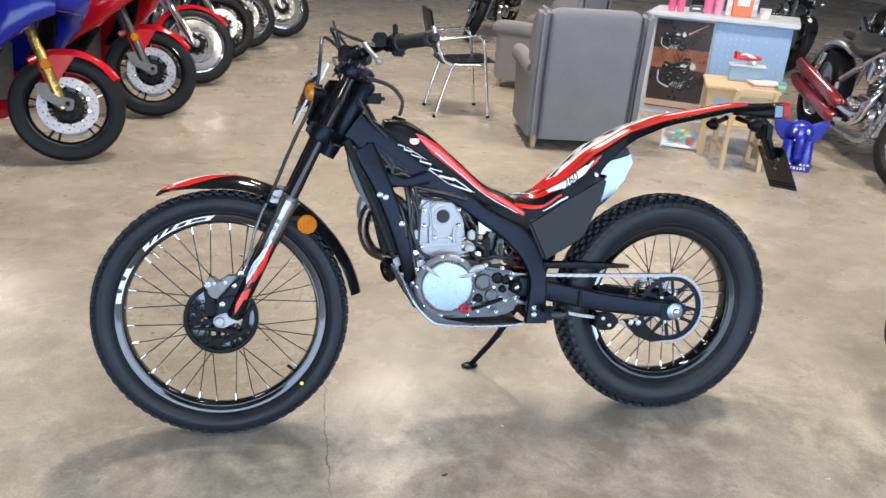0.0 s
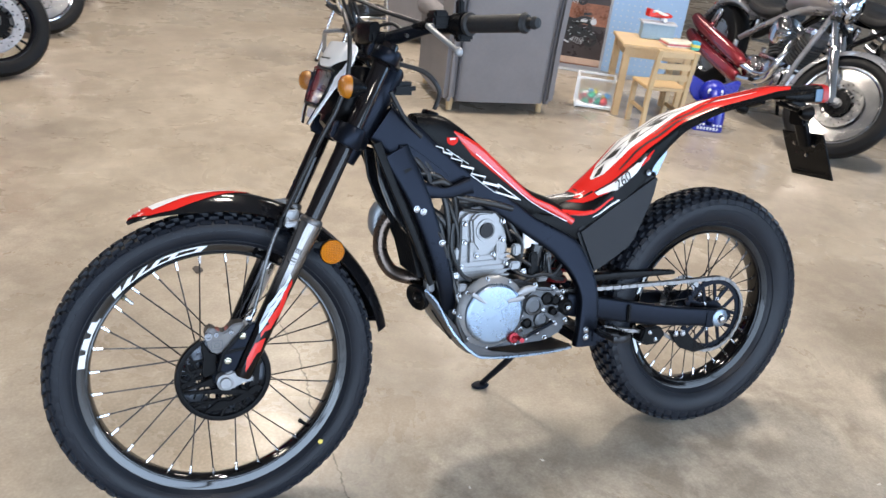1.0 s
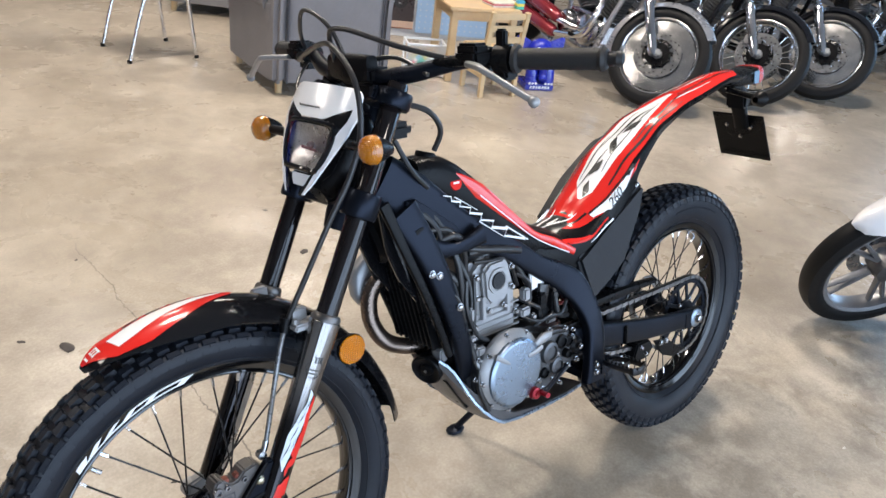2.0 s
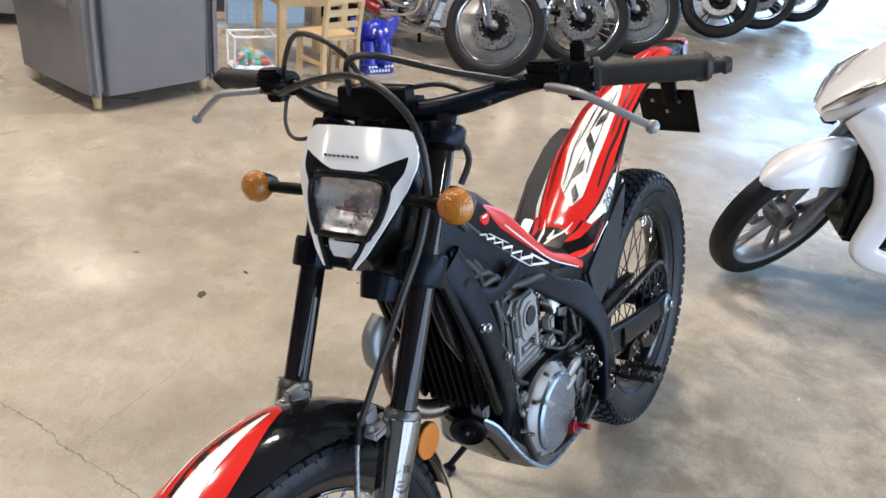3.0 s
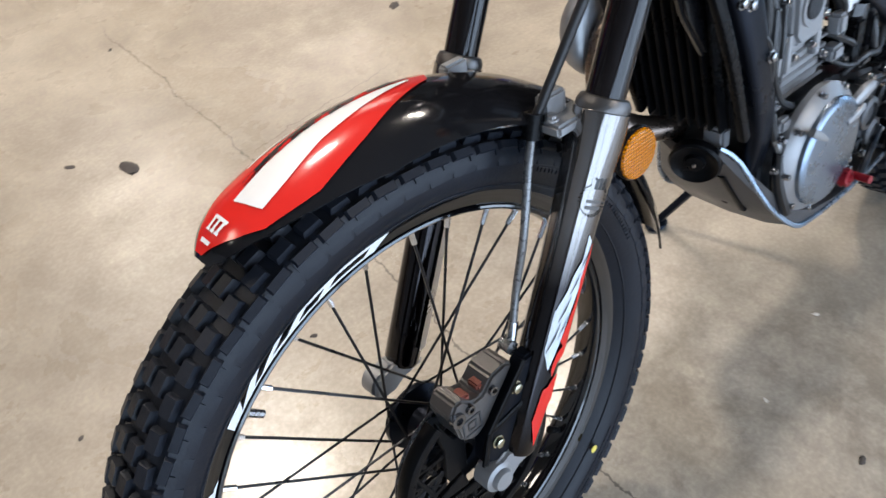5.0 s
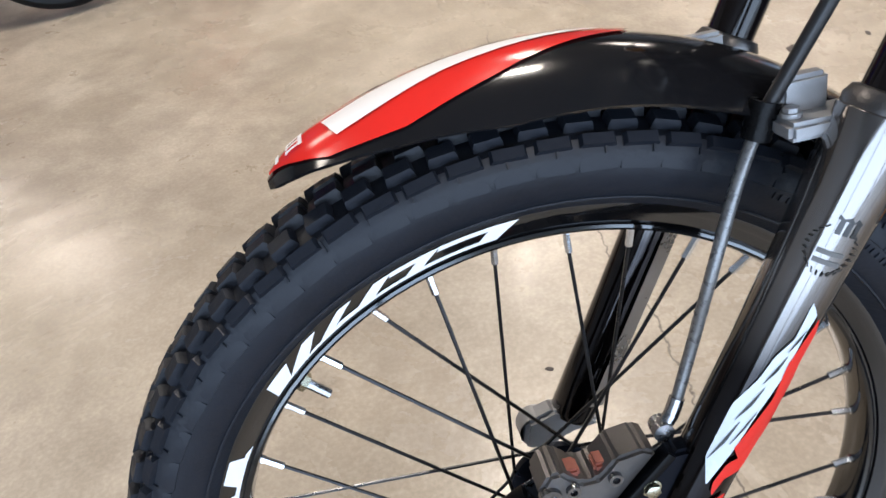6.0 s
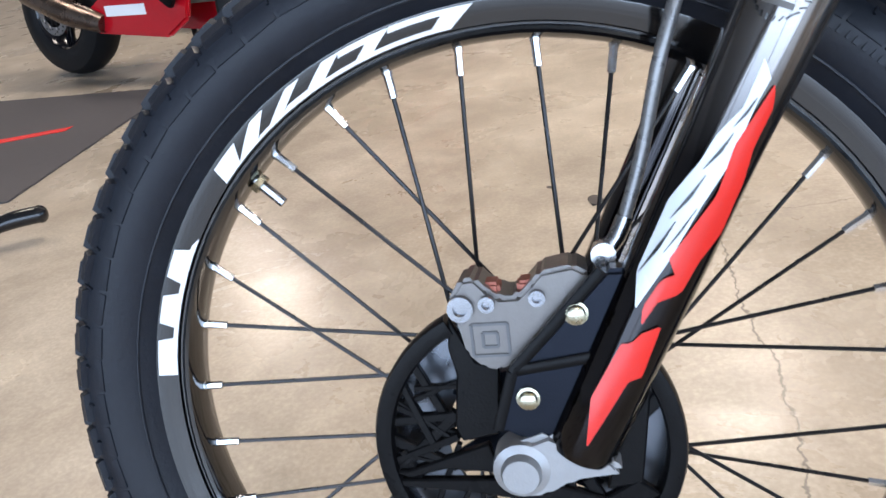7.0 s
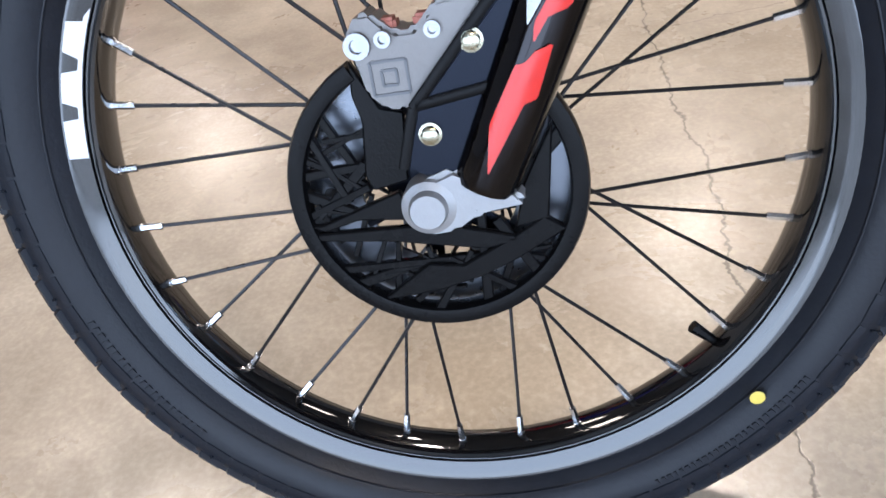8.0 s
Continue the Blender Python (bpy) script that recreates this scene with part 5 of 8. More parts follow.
for c, r in (((0.705, 0.425), 0.006), ((0.72, 0.365), 0.006), ((0.775, 0.36), 0.006), ((0.69, 0.355), 0.005), ((0.82, 0.475), 0.005), ((0.765, 0.435), 0.007), ((0.785, 0.405), 0.006), ((0.56, 0.385), 0.005), ((0.535, 0.45), 0.006), ((0.545, 0.49), 0.006)):
    part("engine_bolt", bolt((c[0], -0.102 if c[0] > 0.6 else -0.088, c[1]), (0, -1, 0), r, 0.008), STEEL, case)

# ---- skid plate, horn, exhaust ----
SK = [(0.475, 0.482), (0.50, 0.445), (0.535, 0.39), (0.585, 0.335), (0.63, 0.322), (0.70, 0.316), (0.80, 0.313), (0.86, 0.316)]
b = bmesh.new()
rows = []
for i, (x, z) in enumerate(SK):
    w = (0.045, 0.06, 0.085, 0.10, 0.102, 0.102, 0.10, 0.096)[i]
    rise = (0.012, 0.02, 0.028, 0.03, 0.02, 0.012, 0.01, 0.008)[i]
    rows.append([(x, -w - 0.002, z + rise), (x, -w, z + 0.003), (x, -w * 0.6, z - 0.008), (x, 0, z - 0.012), (x, w * 0.6, z - 0.008), (x, w, z + 0.003), (x, w + 0.002, z + rise),
                 (x + 0.004, w - 0.004, z + rise), (x + 0.004, w - 0.004, z + 0.008), (x + 0.004, 0, z - 0.006), (x + 0.004, -w + 0.004, z + 0.008), (x + 0.004, -w + 0.004, z + rise)])
loft(b, rows)
sk = part("skid_plate", b, SKID, bike, "grey aluminium skid plate with a bright edge")
for s in (-1, 1):
    part("skid_edge", spar([(x, (w + 0.001) * s, z + 0.004 + r_) for (x, z), w, r_ in zip(SK, (0.045, 0.06, 0.085, 0.10, 0.102, 0.102, 0.10, 0.096), (0.012, 0.02, 0.0, 0, 0, 0, 0, 0))], [0.0035] * 2, [0.003] * 2, 8, 3), ALUSMOOTH, sk, "bright worn edge")
for i in range(4):
    part("skid_slot", spar([(0.498 + 0.004 * i, -0.036 + 0.024 * i, 0.443), (0.545 + 0.004 * i, -0.045 + 0.03 * i, 0.367)], [0.0035] * 2, [0.006] * 2, 8, 1, side=(0, 1, 0)), BLACK, sk)
HO = Vector((0.468, -0.016, 0.472))
hn = part("horn", lathe([(0.0001, -0.022), (0.02, -0.022), (0.028, -0.012), (0.034, -0.006), (0.034, 0.004), (0.031, 0.007), (0.025, 0.002), (0.014, 0.001), (0.012, 0.006), (0.004, 0.007), (0.0001, 0.007)], 32, HO, (-0.85, -0.35, -0.2)), BLACK, bike, "round black horn")
part("horn_stud", lathe([(0.0001, 0.0095), (0.0028, 0.009), (0.003, 0.006)], 10, HO, (-0.85, -0.35, -0.2)), STEEL, hn)
part("horn_bracket", block((0.02, 0.03, 0.03), (0.492, -0.03, 0.503), 0.004), ALU, hn)
part("exhaust_header", tube([(0.55, 0.03, 0.61), (0.50, 0.045, 0.645), (0.455, 0.075, 0.665), (0.418, 0.09, 0.63), (0.408, 0.085, 0.57), (0.43, 0.066, 0.52), (0.475, 0.035, 0.505), (0.52, 0.045, 0.50), (0.60, 0.11, 0.50), (0.75, 0.12, 0.56), (0.9, 0.11, 0.62)], 0.0175, 18, 6), BRONZE, bike, "dull bronze exhaust header pipe")
part("exhaust_heat_shield", spar([(0.44, 0.118, 0.685), (0.42, 0.125, 0.655), (0.416, 0.122, 0.62), (0.424, 0.112, 0.595)], [0.022, 0.027, 0.026, 0.016], [0.018, 0.02, 0.02, 0.012], 16, 4, 2.5), ALU, bike, "silver rounded heat shield")
part("cooling_fan_cover", lathe([(0.03, 0.0), (0.06, 0.004), (0.066, 0.02), (0.06, 0.03)], 28, (0.42, 0.05, 0.77), (-0.9, 0.3, -0.3)), BLACK, bike)
mf = part("muffler", prism([(0.9, 0.58), (0.974, 0.558), (1.084, 0.589), (1.158, 0.642), (1.226, 0.707), (1.268, 0.797), (1.248, 0.822), (1.118, 0.787), (1.013, 0.695), (0.92, 0.64)], 0.07, 0.135, 0.016), ALUSMOOTH, bike, "brushed silver muffler")
part("muffler_guard", prism([(0.978, 0.653), (1.013, 0.61), (1.084, 0.589), (1.198, 0.687), (1.243, 0.792), (1.218, 0.807), (1.178, 0.802), (1.069, 0.741)], 0.137, 0.155, 0.006), GREYPLASTIC, mf, "dark grey muffler guard")
part("muffler_rim_guard", prism([(0.97, 0.663), (1.061, 0.756), (1.168, 0.822), (1.233, 0.832), (1.248, 0.802), (1.158, 0.777), (1.069, 0.711), (0.99, 0.627)], 0.068, 0.1365, 0.006), GREYPLASTIC, mf, "dark grey upper guard of the muffler")
part("muffler_outlet", lathe([(0.008, 0.0), (0.014, 0.0), (0.014, 0.03), (0.011, 0.031), (0.01, 0.005)], 16, (1.225, 0.1, 0.775), (0.8, 0, -0.1)), STEEL, mf)

# ---- seat and tail ----
TX = lerp_curve([(0, 0.735), (0.08, 0.80), (0.17, 0.895), (0.25, 0.965), (0.35, 1.05), (0.47, 1.17), (0.6, 1.30), (0.8, 1.515), (1, 1.66)])
TZ = lerp_curve([(0, 0.70), (0.08, 0.688), (0.17, 0.70), (0.25, 0.752), (0.35, 0.828), (0.47, 0.892), (0.6, 0.93), (0.8, 0.968), (1, 0.972)])
TW = lerp_curve([(0, 0.045), (0.08, 0.062), (0.17, 0.074), (0.25, 0.078), (0.35, 0.072), (0.47, 0.064), (0.6, 0.056), (0.8, 0.046), (0.97, 0.042), (1, 0.034)])
TD = lerp_curve([(0, 0.045), (0.08, 0.058), (0.17, 0.070), (0.25, 0.074), (0.3, 0.07), (0.35, 0.052), (0.42, 0.032), (0.53, 0.02), (0.62, 0.016), (1, 0.014)])
TC = lerp_curve([(0, 0.02), (0.17, 0.035), (0.3, 0.03), (0.5, 0.018), (1, 0.008)])
UU = [0, 0.04, 0.08, 0.125, 0.17, 0.21, 0.25, 0.3, 0.35, 0.41, 0.47, 0.535, 0.6, 0.7, 0.8, 0.9, 1.0]
TXs = catmull([(TX(u), 0, TZ(u)) for u in UU], 8)


def tail_mid(u):
    f = max(0.0, min(1.0, float(np.interp(u, UU, np.linspace(0, 1, len(UU)))))) * (len(TXs) - 1)
    i = min(int(f), len(TXs) - 2)
    return TXs[i].lerp(TXs[i + 1], f - i)


def tail(u, v):
    p, t = tail_mid(u), (tail_mid(min(1, u + 0.02)) - tail_mid(max(0, u - 0.02))).normalized()
    n = Vector((-t.z, 0, t.x))
    w = max(-1.0, min(1.0, v))
    q = p + Vector((0, TW(u) * w, 0)) - n * (TC(u) * abs(w) ** 2.4)
    k = abs(v) - 1.0
    if k > 0:  # past the edge the surface turns down the flank
        q += Vector((0, math.copysign(0.002 - 0.008 * k, v), 0)) - n * (0.002 + (TD(u) - 0.004) * k)
    return q


def tail_body():
    bm, rings = bmesh.new(), []
    for u in np.linspace(0, 1, 70):
        t = (tail_mid(min(1, u + 0.02)) - tail_mid(max(0, u - 0.02))).normalized()
        n = Vector((-t.z, 0, t.x))
        ring = [tail(u, v) for v in np.linspace(-1, 1, 25)]
        e0, e1 = ring[0], ring[-1]
        d = TD(u)
        ring += [e1 - n * 0.004 + Vector((0, 0.002, 0)), e1 - n * d + Vector((0, -0.006, 0)), (e1 + e0) / 2 - n * d * 0.7, e0 - n * d + Vector((0, 0.006, 0)), e0 - n * 0.004 + Vector((0, -0.002, 0))]
        rings.append(ring)
    return loft(bm, rings)


seat = part("seat_and_tail", tail_body(), BLACK, bike, "swept-up black tail with red and white graphics", angle=45)
TL = 0.001 if (tail(0.41, 0) - tail(0.39, 0)).cross(tail(0.4, 0.01) - tail(0.4, -0.01)).z > 0 else -0.001
TAPE = ((0.08, 0.9, [(0.08, -0.15), (0.105, -0.4), (0.16, -0.7), (0.22, -0.96), (0.86, -0.95), (0.9, -0.4)], [(0.08, 0.15), (0.105, 0.4), (0.16, 0.7), (0.22, 0.96), (0.86, 0.95), (0.9, 0.7)], DECAL_RED, 1.0, 1),
        (0.225, 0.62, [(0.225, -0.24), (0.25, -0.42), (0.36, -0.56), (0.47, -0.52), (0.62, -0.08)], [(0.225, -0.14), (0.27, 0.3), (0.38, 0.52), (0.47, 0.5), (0.62, 0.06)], DECAL_WHITE, 1.6, 1),
        (0.20, 0.345, [(0.20, -0.72), (0.25, -0.85), (0.345, -1.06)], [(0.20, -0.84), (0.23, -0.98), (0.30, -1.18), (0.345, -1.16)], DECAL_WHITE, 1.7, 2),
        (0.20, 0.36, [(0.20, -0.68), (0.25, -0.8), (0.36, -1.02)], [(0.20, -0.72), (0.25, -0.84), (0.36, -1.06)], DECAL_BLACK, 2.2, 2),
        (0.318, 0.375, [(0.318, -1.16), (0.375, -1.06)], [(0.318, -1.2), (0.35, -1.34), (0.375, -1.16)], DECAL_RED, 2.2, 2),
        (0.11, 0.225, [(0.11, -0.86), (0.225, -1.12)], [(0.11, -0.98), (0.18, -1.12), (0.225, -1.2)], DECAL_RED, 1.4, 2),
        (0.085, 0.19, [(0.085, -0.10), (0.19, -0.42)], [(0.085, -0.04), (0.14, -0.16), (0.19, -0.40)], DECAL_WHITE, 1.8, 2),
        (0.10, 0.20, [(0.10, -0.30), (0.20, -0.66)], [(0.10, -0.24), (0.20, -0.6)], DECAL_BLACK, 1.9, 2),
        (0.17, 0.235, [(0.17, -1.22), (0.235, -1.36)], [(0.17, -1.26), (0.235, -1.44)], DECAL_WHITE, 1.4, 2),
        (0.105, 0.185, [(0.105, -0.62), (0.15, -0.5), (0.185, -0.1)], [(0.105, 0.62), (0.15, 0.5), (0.185, 0.1)], DECAL_BLACK, 1.5, 1),
        (0.12, 0.16, [(0.12, -0.2), (0.16, -0.05)], [(0.12, -0.05), (0.16, 0.0)], DECAL_WHITE, 2.0, 1),
        (0.28, 0.60, [(0.28, -0.74), (0.42, -0.86), (0.60, -0.82)], [(0.28, -0.7), (0.42, -0.78), (0.60, -0.80)], DECAL_BLACK, 1.7, 2),
        (0.40, 0.70, [(0.40, -0.66), (0.5, -0.7), (0.70, -0.3)], [(0.40, -0.64), (0.5, -0.62), (0.70, -0.28)], DECAL_BLACK, 1.8, 2),
        (0.58, 0.74, [(0.58, -0.5), (0.66, -0.58), (0.74, -0.6)], [(0.58, -0.46), (0.66, -0.5), (0.74, -0.58)], DECAL_WHITE, 1.7, 2),
        (0.62, 0.88, [(0.62, -0.3), (0.76, -0.34), (0.88, -0.46)], [(0.62, -0.26), (0.76, -0.26), (0.88, -0.42)], DECAL_BLACK, 1.7, 2),
        (0.64, 0.8, [(0.64, 0.12), (0.72, 0.1), (0.8, 0.04)], [(0.64, 0.14), (0.72, 0.2), (0.8, 0.06)], DECAL_WHITE, 1.7, 1),
        (0.24, 0.64, [(0.24, 0.6), (0.4, 0.68), (0.64, 0.5)], [(0.24, 0.64), (0.4, 0.72), (0.64, 0.54)], DECAL_BLACK, 1.7, 1))
for u0, u1, va, vb, mat, k, sides in TAPE:
    part("tail_decal", strip(tail, u0, u1, lerp_curve(va), lerp_curve(vb), 48, 20, TL * k * 1.25), mat, seat)
    if sides == 2:
        part("tail_decal", strip(tail, u0, u1, lerp_curve([(a, -c) for a, c in vb]), lerp_curve([(a, -c) for a, c in va]), 48, 20, TL * k * 1.25), mat, seat)
# black brush strokes on the white panel: slanted lozenges joined by thin flicks
for u0, u1, c0, c1, w in ((0.232, 0.275, -0.26, -0.14, 0.13), (0.285, 0.33, -0.02, -0.2, 0.12), (0.345, 0.40, -0.3, -0.02, 0.17), (0.415, 0.465, -0.1, -0.36, 0.12), (0.25, 0.36, 0.1, -0.1, 0.025), (0.3, 0.44, -0.36, -0.3, 0.02), (0.36, 0.5, 0.22, 0.16, 0.03), (0.27, 0.40, 0.2, 0.3, 0.03),
                          (0.44, 0.56, -0.3, -0.16, 0.03), (0.40, 0.52, 0.02, -0.14, 0.05)):
    um = (u0 + u1) / 2
    part("tail_script", strip(tail, u0, u1, lerp_curve([(u0, c0), (um - 0.004, (c0 + c1) / 2 - w), (u1, c1)]), lerp_curve([(u0, c0 + 0.02), (um + 0.004, (c0 + c1) / 2 + w), (u1, c1 + 0.02)]), 9, 5, TL * 3.0), DECAL_BLACK, seat)
p0, t0 = tail(0.262, -0.98), (tail(0.31, -1.08) - tail(0.22, -0.96)).normalized()
nn = (tail(0.28, -1.06) - tail(0.25, -1.06)).cross(tail(0.262, -0.9) - tail(0.262, -1.25)).normalized()
nn = nn if nn.z > 0 else -nn
mm = Matrix((t0, nn.cross(t0), nn)).transposed().to_4x4()
words("tail_number", "260", 0.033, DECAL_BLACK, seat, Matrix.Translation(p0 + nn * 0.005) @ mm, shear=0.3)
part("seat_bolt", bolt((1.074, -0.078, 0.757), (0, -1, 0.2), 0.007, 0.006), STEEL, seat)
# tank cover running from the head down to the seat
TANK = [(0.455, 0, 0.868), (0.51, 0, 0.86), (0.567, 0, 0.824), (0.645, 0, 0.76), (0.727, 0, 0.696), (0.80, 0, 0.668), (0.88, 0, 0.635)]
tank = part("tank_cover", spar(TANK, [0.04, 0.046, 0.044, 0.042, 0.037, 0.032, 0.025], [0.036, 0.041, 0.043, 0.045, 0.052, 0.06, 0.062], 22, 5, 3.2), BLACK, bike, "black tank cover with red side flashes")
for s in (-1, 1):
    part("tank_flash", spar([(0.545, 0.035 * s, 0.868), (0.60, 0.041 * s, 0.826), (0.67, 0.045 * s, 0.768), (0.745, 0.054 * s, 0.706), (0.80, 0.063 * s, 0.678), (0.86, 0.07 * s, 0.642)], [0.004, 0.016, 0.012, 0.007, 0.009, 0.008], [0.005] * 6, 12, 5, 3), RED, tank, "gloss red side flash")
    part("tank_line", spar([(0.60, 0.0465 * s, 0.817), (0.68, 0.051 * s, 0.751), (0.75, 0.0595 * s, 0.694), (0.84, 0.074 * s, 0.645)], [0.0012] * 2, [0.001] * 2, 8, 4), DECAL_WHITE, tank)
part("tank_badge", lathe([(0.0001, 0.001), (0.014, 0.001), (0.0145, -0.002)], 20, (0.541, -0.0415, 0.852), (0, -1, 0.3)), DECAL_RED, tank, "small round red badge")
part("tank_badge_mark", block((0.014, 0.001, 0.004), (0.541, -0.0433, 0.8525), 0), DECAL_WHITE, tank)
part("filler_cap", lathe([(0.0001, 0.012), (0.018, 0.012), (0.02, 0.009), (0.02, 0)], 24, (0.50, 0, 0.902), (0.3, 0, 1)), BLACK, tank)
part("ignition_cover", block((0.06, 0.05, 0.03), (0.43, 0, 0.965), 0.01, m=Matrix.Identity(4)), BLACK, bike)
# side panels of the airbox
for s in (-1, 1):
    if s < 0:
        part("airbox_panel", prism([(0.872, 0.618), (0.98, 0.684), (1.098, 0.752), (1.112, 0.745), (1.10, 0.69), (1.045, 0.572), (0.99, 0.536), (0.925, 0.502)], -0.078, -0.04, 0.008), GREYPLASTIC, bike, "dark grey textured airbox panel")
part("airbox", prism([(0.87, 0.60), (1.08, 0.73), (1.08, 0.68), (1.03, 0.57), (0.93, 0.49)], -0.038, 0.06, 0.01), BLACK, bike)
# rear inner mudguard
part("inner_mudguard", spar([(0.965, 0, 0.50), (0.985, 0, 0.58), (1.04, 0, 0.66), (1.085, 0, 0.715), (1.12, 0, 0.75)], [0.004] * 2, [0.05, 0.05], 8, 4), BLACK, bike)

# ---- tail lamp and number plate carrier ----
lamp = part("tail_lamp", spar([(1.56, 0, 0.945), (1.62, 0, 0.943), (1.69, 0, 0.948)], [0.012, 0.018, 0.026], [0.03, 0.036, 0.04], 16, 3, 4), BLACK, bike, "black tail lamp with a red lens")
part("tail_lens", spar([(1.69, 0, 0.948), (1.712, 0, 0.95), (1.724, 0, 0.952)], [0.027, 0.027, 0.02], [0.04, 0.04, 0.03], 16, 2, 4), REDLENS, lamp)
part("tail_reflex", block((0.026, 0.003, 0.034), (1.673, -0.0405, 0.946), 0.001), material("pale_blue_reflex", (0.12, 0.2, 0.29), 0.2), lamp)
for s in (-1, 1):
    b = tube([(1.54, 0.03 * s, 0.925), (1.545, 0.075 * s, 0.915), (1.55, 0.10 * s, 0.91)], 0.008, 10, 2)
    lathe([(0.008, -0.024), (0.018, -0.012), (0.022, 0.004), (0.0001, 0.004)], 18, (1.55, 0.118 * s, 0.905), (1, 0, 0), b)
    ri = part("rear_indicator", b, BLACK, lamp)
    part("amber_lens", lathe([(0.017, 0.004), (0.016, 0.008), (0.0001, 0.012)], 18, (1.55, 0.118 * s, 0.905), (1, 0, 0)), AMBER_DEEP, ri, "amber indicator lens")
arm = part("plate_arm", spar([(1.60, 0.0, 0.935), (1.648, 0, 0.91), (1.665, 0, 0.86), (1.69, 0, 0.80)], [0.014, 0.012, 0.010, 0.009], [0.02, 0.024, 0.022, 0.02], 14, 4), BLACK, lamp, "black number plate carrier")
b = prism([(-0.085, -0.072), (-0.085, 0.072), (0.085, 0.072), (0.085, -0.072)], -0.0025, 0.0025, 0.0012)
PM = Matrix.Translation((1.722, 0.017, 0.77)) @ Matrix.Rotation(radians(-7), 4, "Z") @ Matrix.Rotation(radians(-22), 4, "Y") @ Matrix.Rotation(radians(90), 4, "Z")
part("plate_holder", b, BLACK, arm, "empty black number plate holder", m=PM)
for dx, dz in ((-0.04, 0.035), (0.04, 0.035), (0.0, -0.0)):
    part("plate_bolt", bolt((dx, 0.003, dz), (0, 1, 0), 0.006, 0.005), STEEL, arm, m=PM)
b = bmesh.new()
for dx, dz, sx, sz in ((0, -0.06, 0.15, 0.004), (0.03, -0.05, 0.05, 0.004), (-0.04, -0.05, 0.04, 0.004), (0, 0.066, 0.16, 0.003)):
    block((sx, 0.003, sz), (dx, 0.0035, dz), 0.0006, b)
part("plate_ribs", b, BLACK, arm, m=PM)
part("arm_bracket", block((0.03, 0.06, 0.05), (1.655, 0.0, 0.885), 0.006), BLACK, arm)

# ---- swingarm, chain, sprockets ----
for s in (-1, 1):
    sw = part("swingarm", spar([(0.845, 0.075 * s, 0.432), (0.95, 0.078 * s, 0.41), (1.10, 0.08 * s, 0.376), (1.25, 0.086 * s, 0.352), (1.352, 0.09 * s, 0.342)], [0.03, 0.03, 0.028, 0.025, 0.022], [0.014, 0.013, 0.012, 0.011, 0.01], 18, 4, 6), SATIN, bike, "satin black swingarm")
    part("swingarm_end", prism([(1.29, 0.318), (1.29, 0.368), (1.37, 0.364), (1.385, 0.343), (1.37, 0.322)], 0.078 * s, 0.1 * s, 0.004), SATIN, sw)
    part("swingarm_step", block((0.012, 0.03, 0.05), (1.035, 0.083 * s, 0.388), 0.003), BLACK, sw)
    part("axle_nut", bolt((1.342, 0.1 * s, 0.34), (0, s, 0), 0.014, 0.014), STEEL, sw)
    part("axle_adjuster", lathe([(0.0001, 0.006), (0.022, 0.006), (0.026, 0.004), (0.027, 0)], 10, (1.34, 0.098 * s, 0.341), (0, s, 0)), ALUSMOOTH, sw)
part("swingarm_bridge", block((0.06, 0.16, 0.045), (0.99, 0, 0.40), 0.008), SATIN, bike)
SP = Vector((1.342, -0.062, 0.341))
teeth = 41
prof = []
for i in range(teeth * 2):
    a = math.pi * i / teeth
    r = 0.108 if i % 2 else 0.1
    prof.append((SP.x + r * math.cos(a), SP.z + r * math.sin(a)))
b = bmesh.new()
outer_f = [b.verts.new((x, SP.y - 0.002, z)) for x, z in prof]
inner_f = [b.verts.new((SP.x + 0.088 * math.cos(math.pi * i / teeth), SP.y - 0.002, SP.z + 0.088 * math.sin(math.pi * i / teeth))) for i in range(teeth * 2)]
outer_b = [b.verts.new((x, SP.y + 0.002, z)) for x, z in prof]
inner_b = [b.verts.new((SP.x + 0.088 * math.cos(math.pi * i / teeth), SP.y + 0.002, SP.z + 0.088 * math.sin(math.pi * i / teeth))) for i in range(teeth * 2)]
N2 = teeth * 2
for i in range(N2):
    j = (i + 1) % N2
    b.faces.new((outer_f[i], outer_f[j], inner_f[j], inner_f[i]))
    b.faces.new((outer_b[i], outer_b[j], inner_b[j], inner_b[i]))
    b.faces.new((outer_f[i], outer_f[j], outer_b[j], outer_b[i]))
    b.faces.new((inner_f[i], inner_f[j], inner_b[j], inner_b[i]))
lathe([(0.018, -0.003), (0.04, -0.003), (0.04, 0.003), (0.018, 0.003)], 24, SP, bm=b, close=True)
spr = part("rear_sprocket", b, SATIN, bike, "black rear sprocket")
for i in range(6):
    a = 2 * math.pi * i / 6 + 0.2
    for da in (-0.3, 0.3):
        part("sprocket_arm", spar([SP + Vector((0.035 * math.cos(a), 0, 0.035 * math.sin(a))), SP + Vector((0.092 * math.cos(a + da), 0, 0.092 * math.sin(a + da)))], [0.006, 0.005], [0.0025] * 2, 8, 1), SATIN, spr)
for i in range(6):
    a = 2 * math.pi * i / 6 + 0.2
    part("sprocket_bolt", bolt(SP + Vector((0.045 * math.cos(a), -0.003, 0.045 * math.sin(a))), (0, -1, 0), 0.006, 0.006), STEEL, spr)
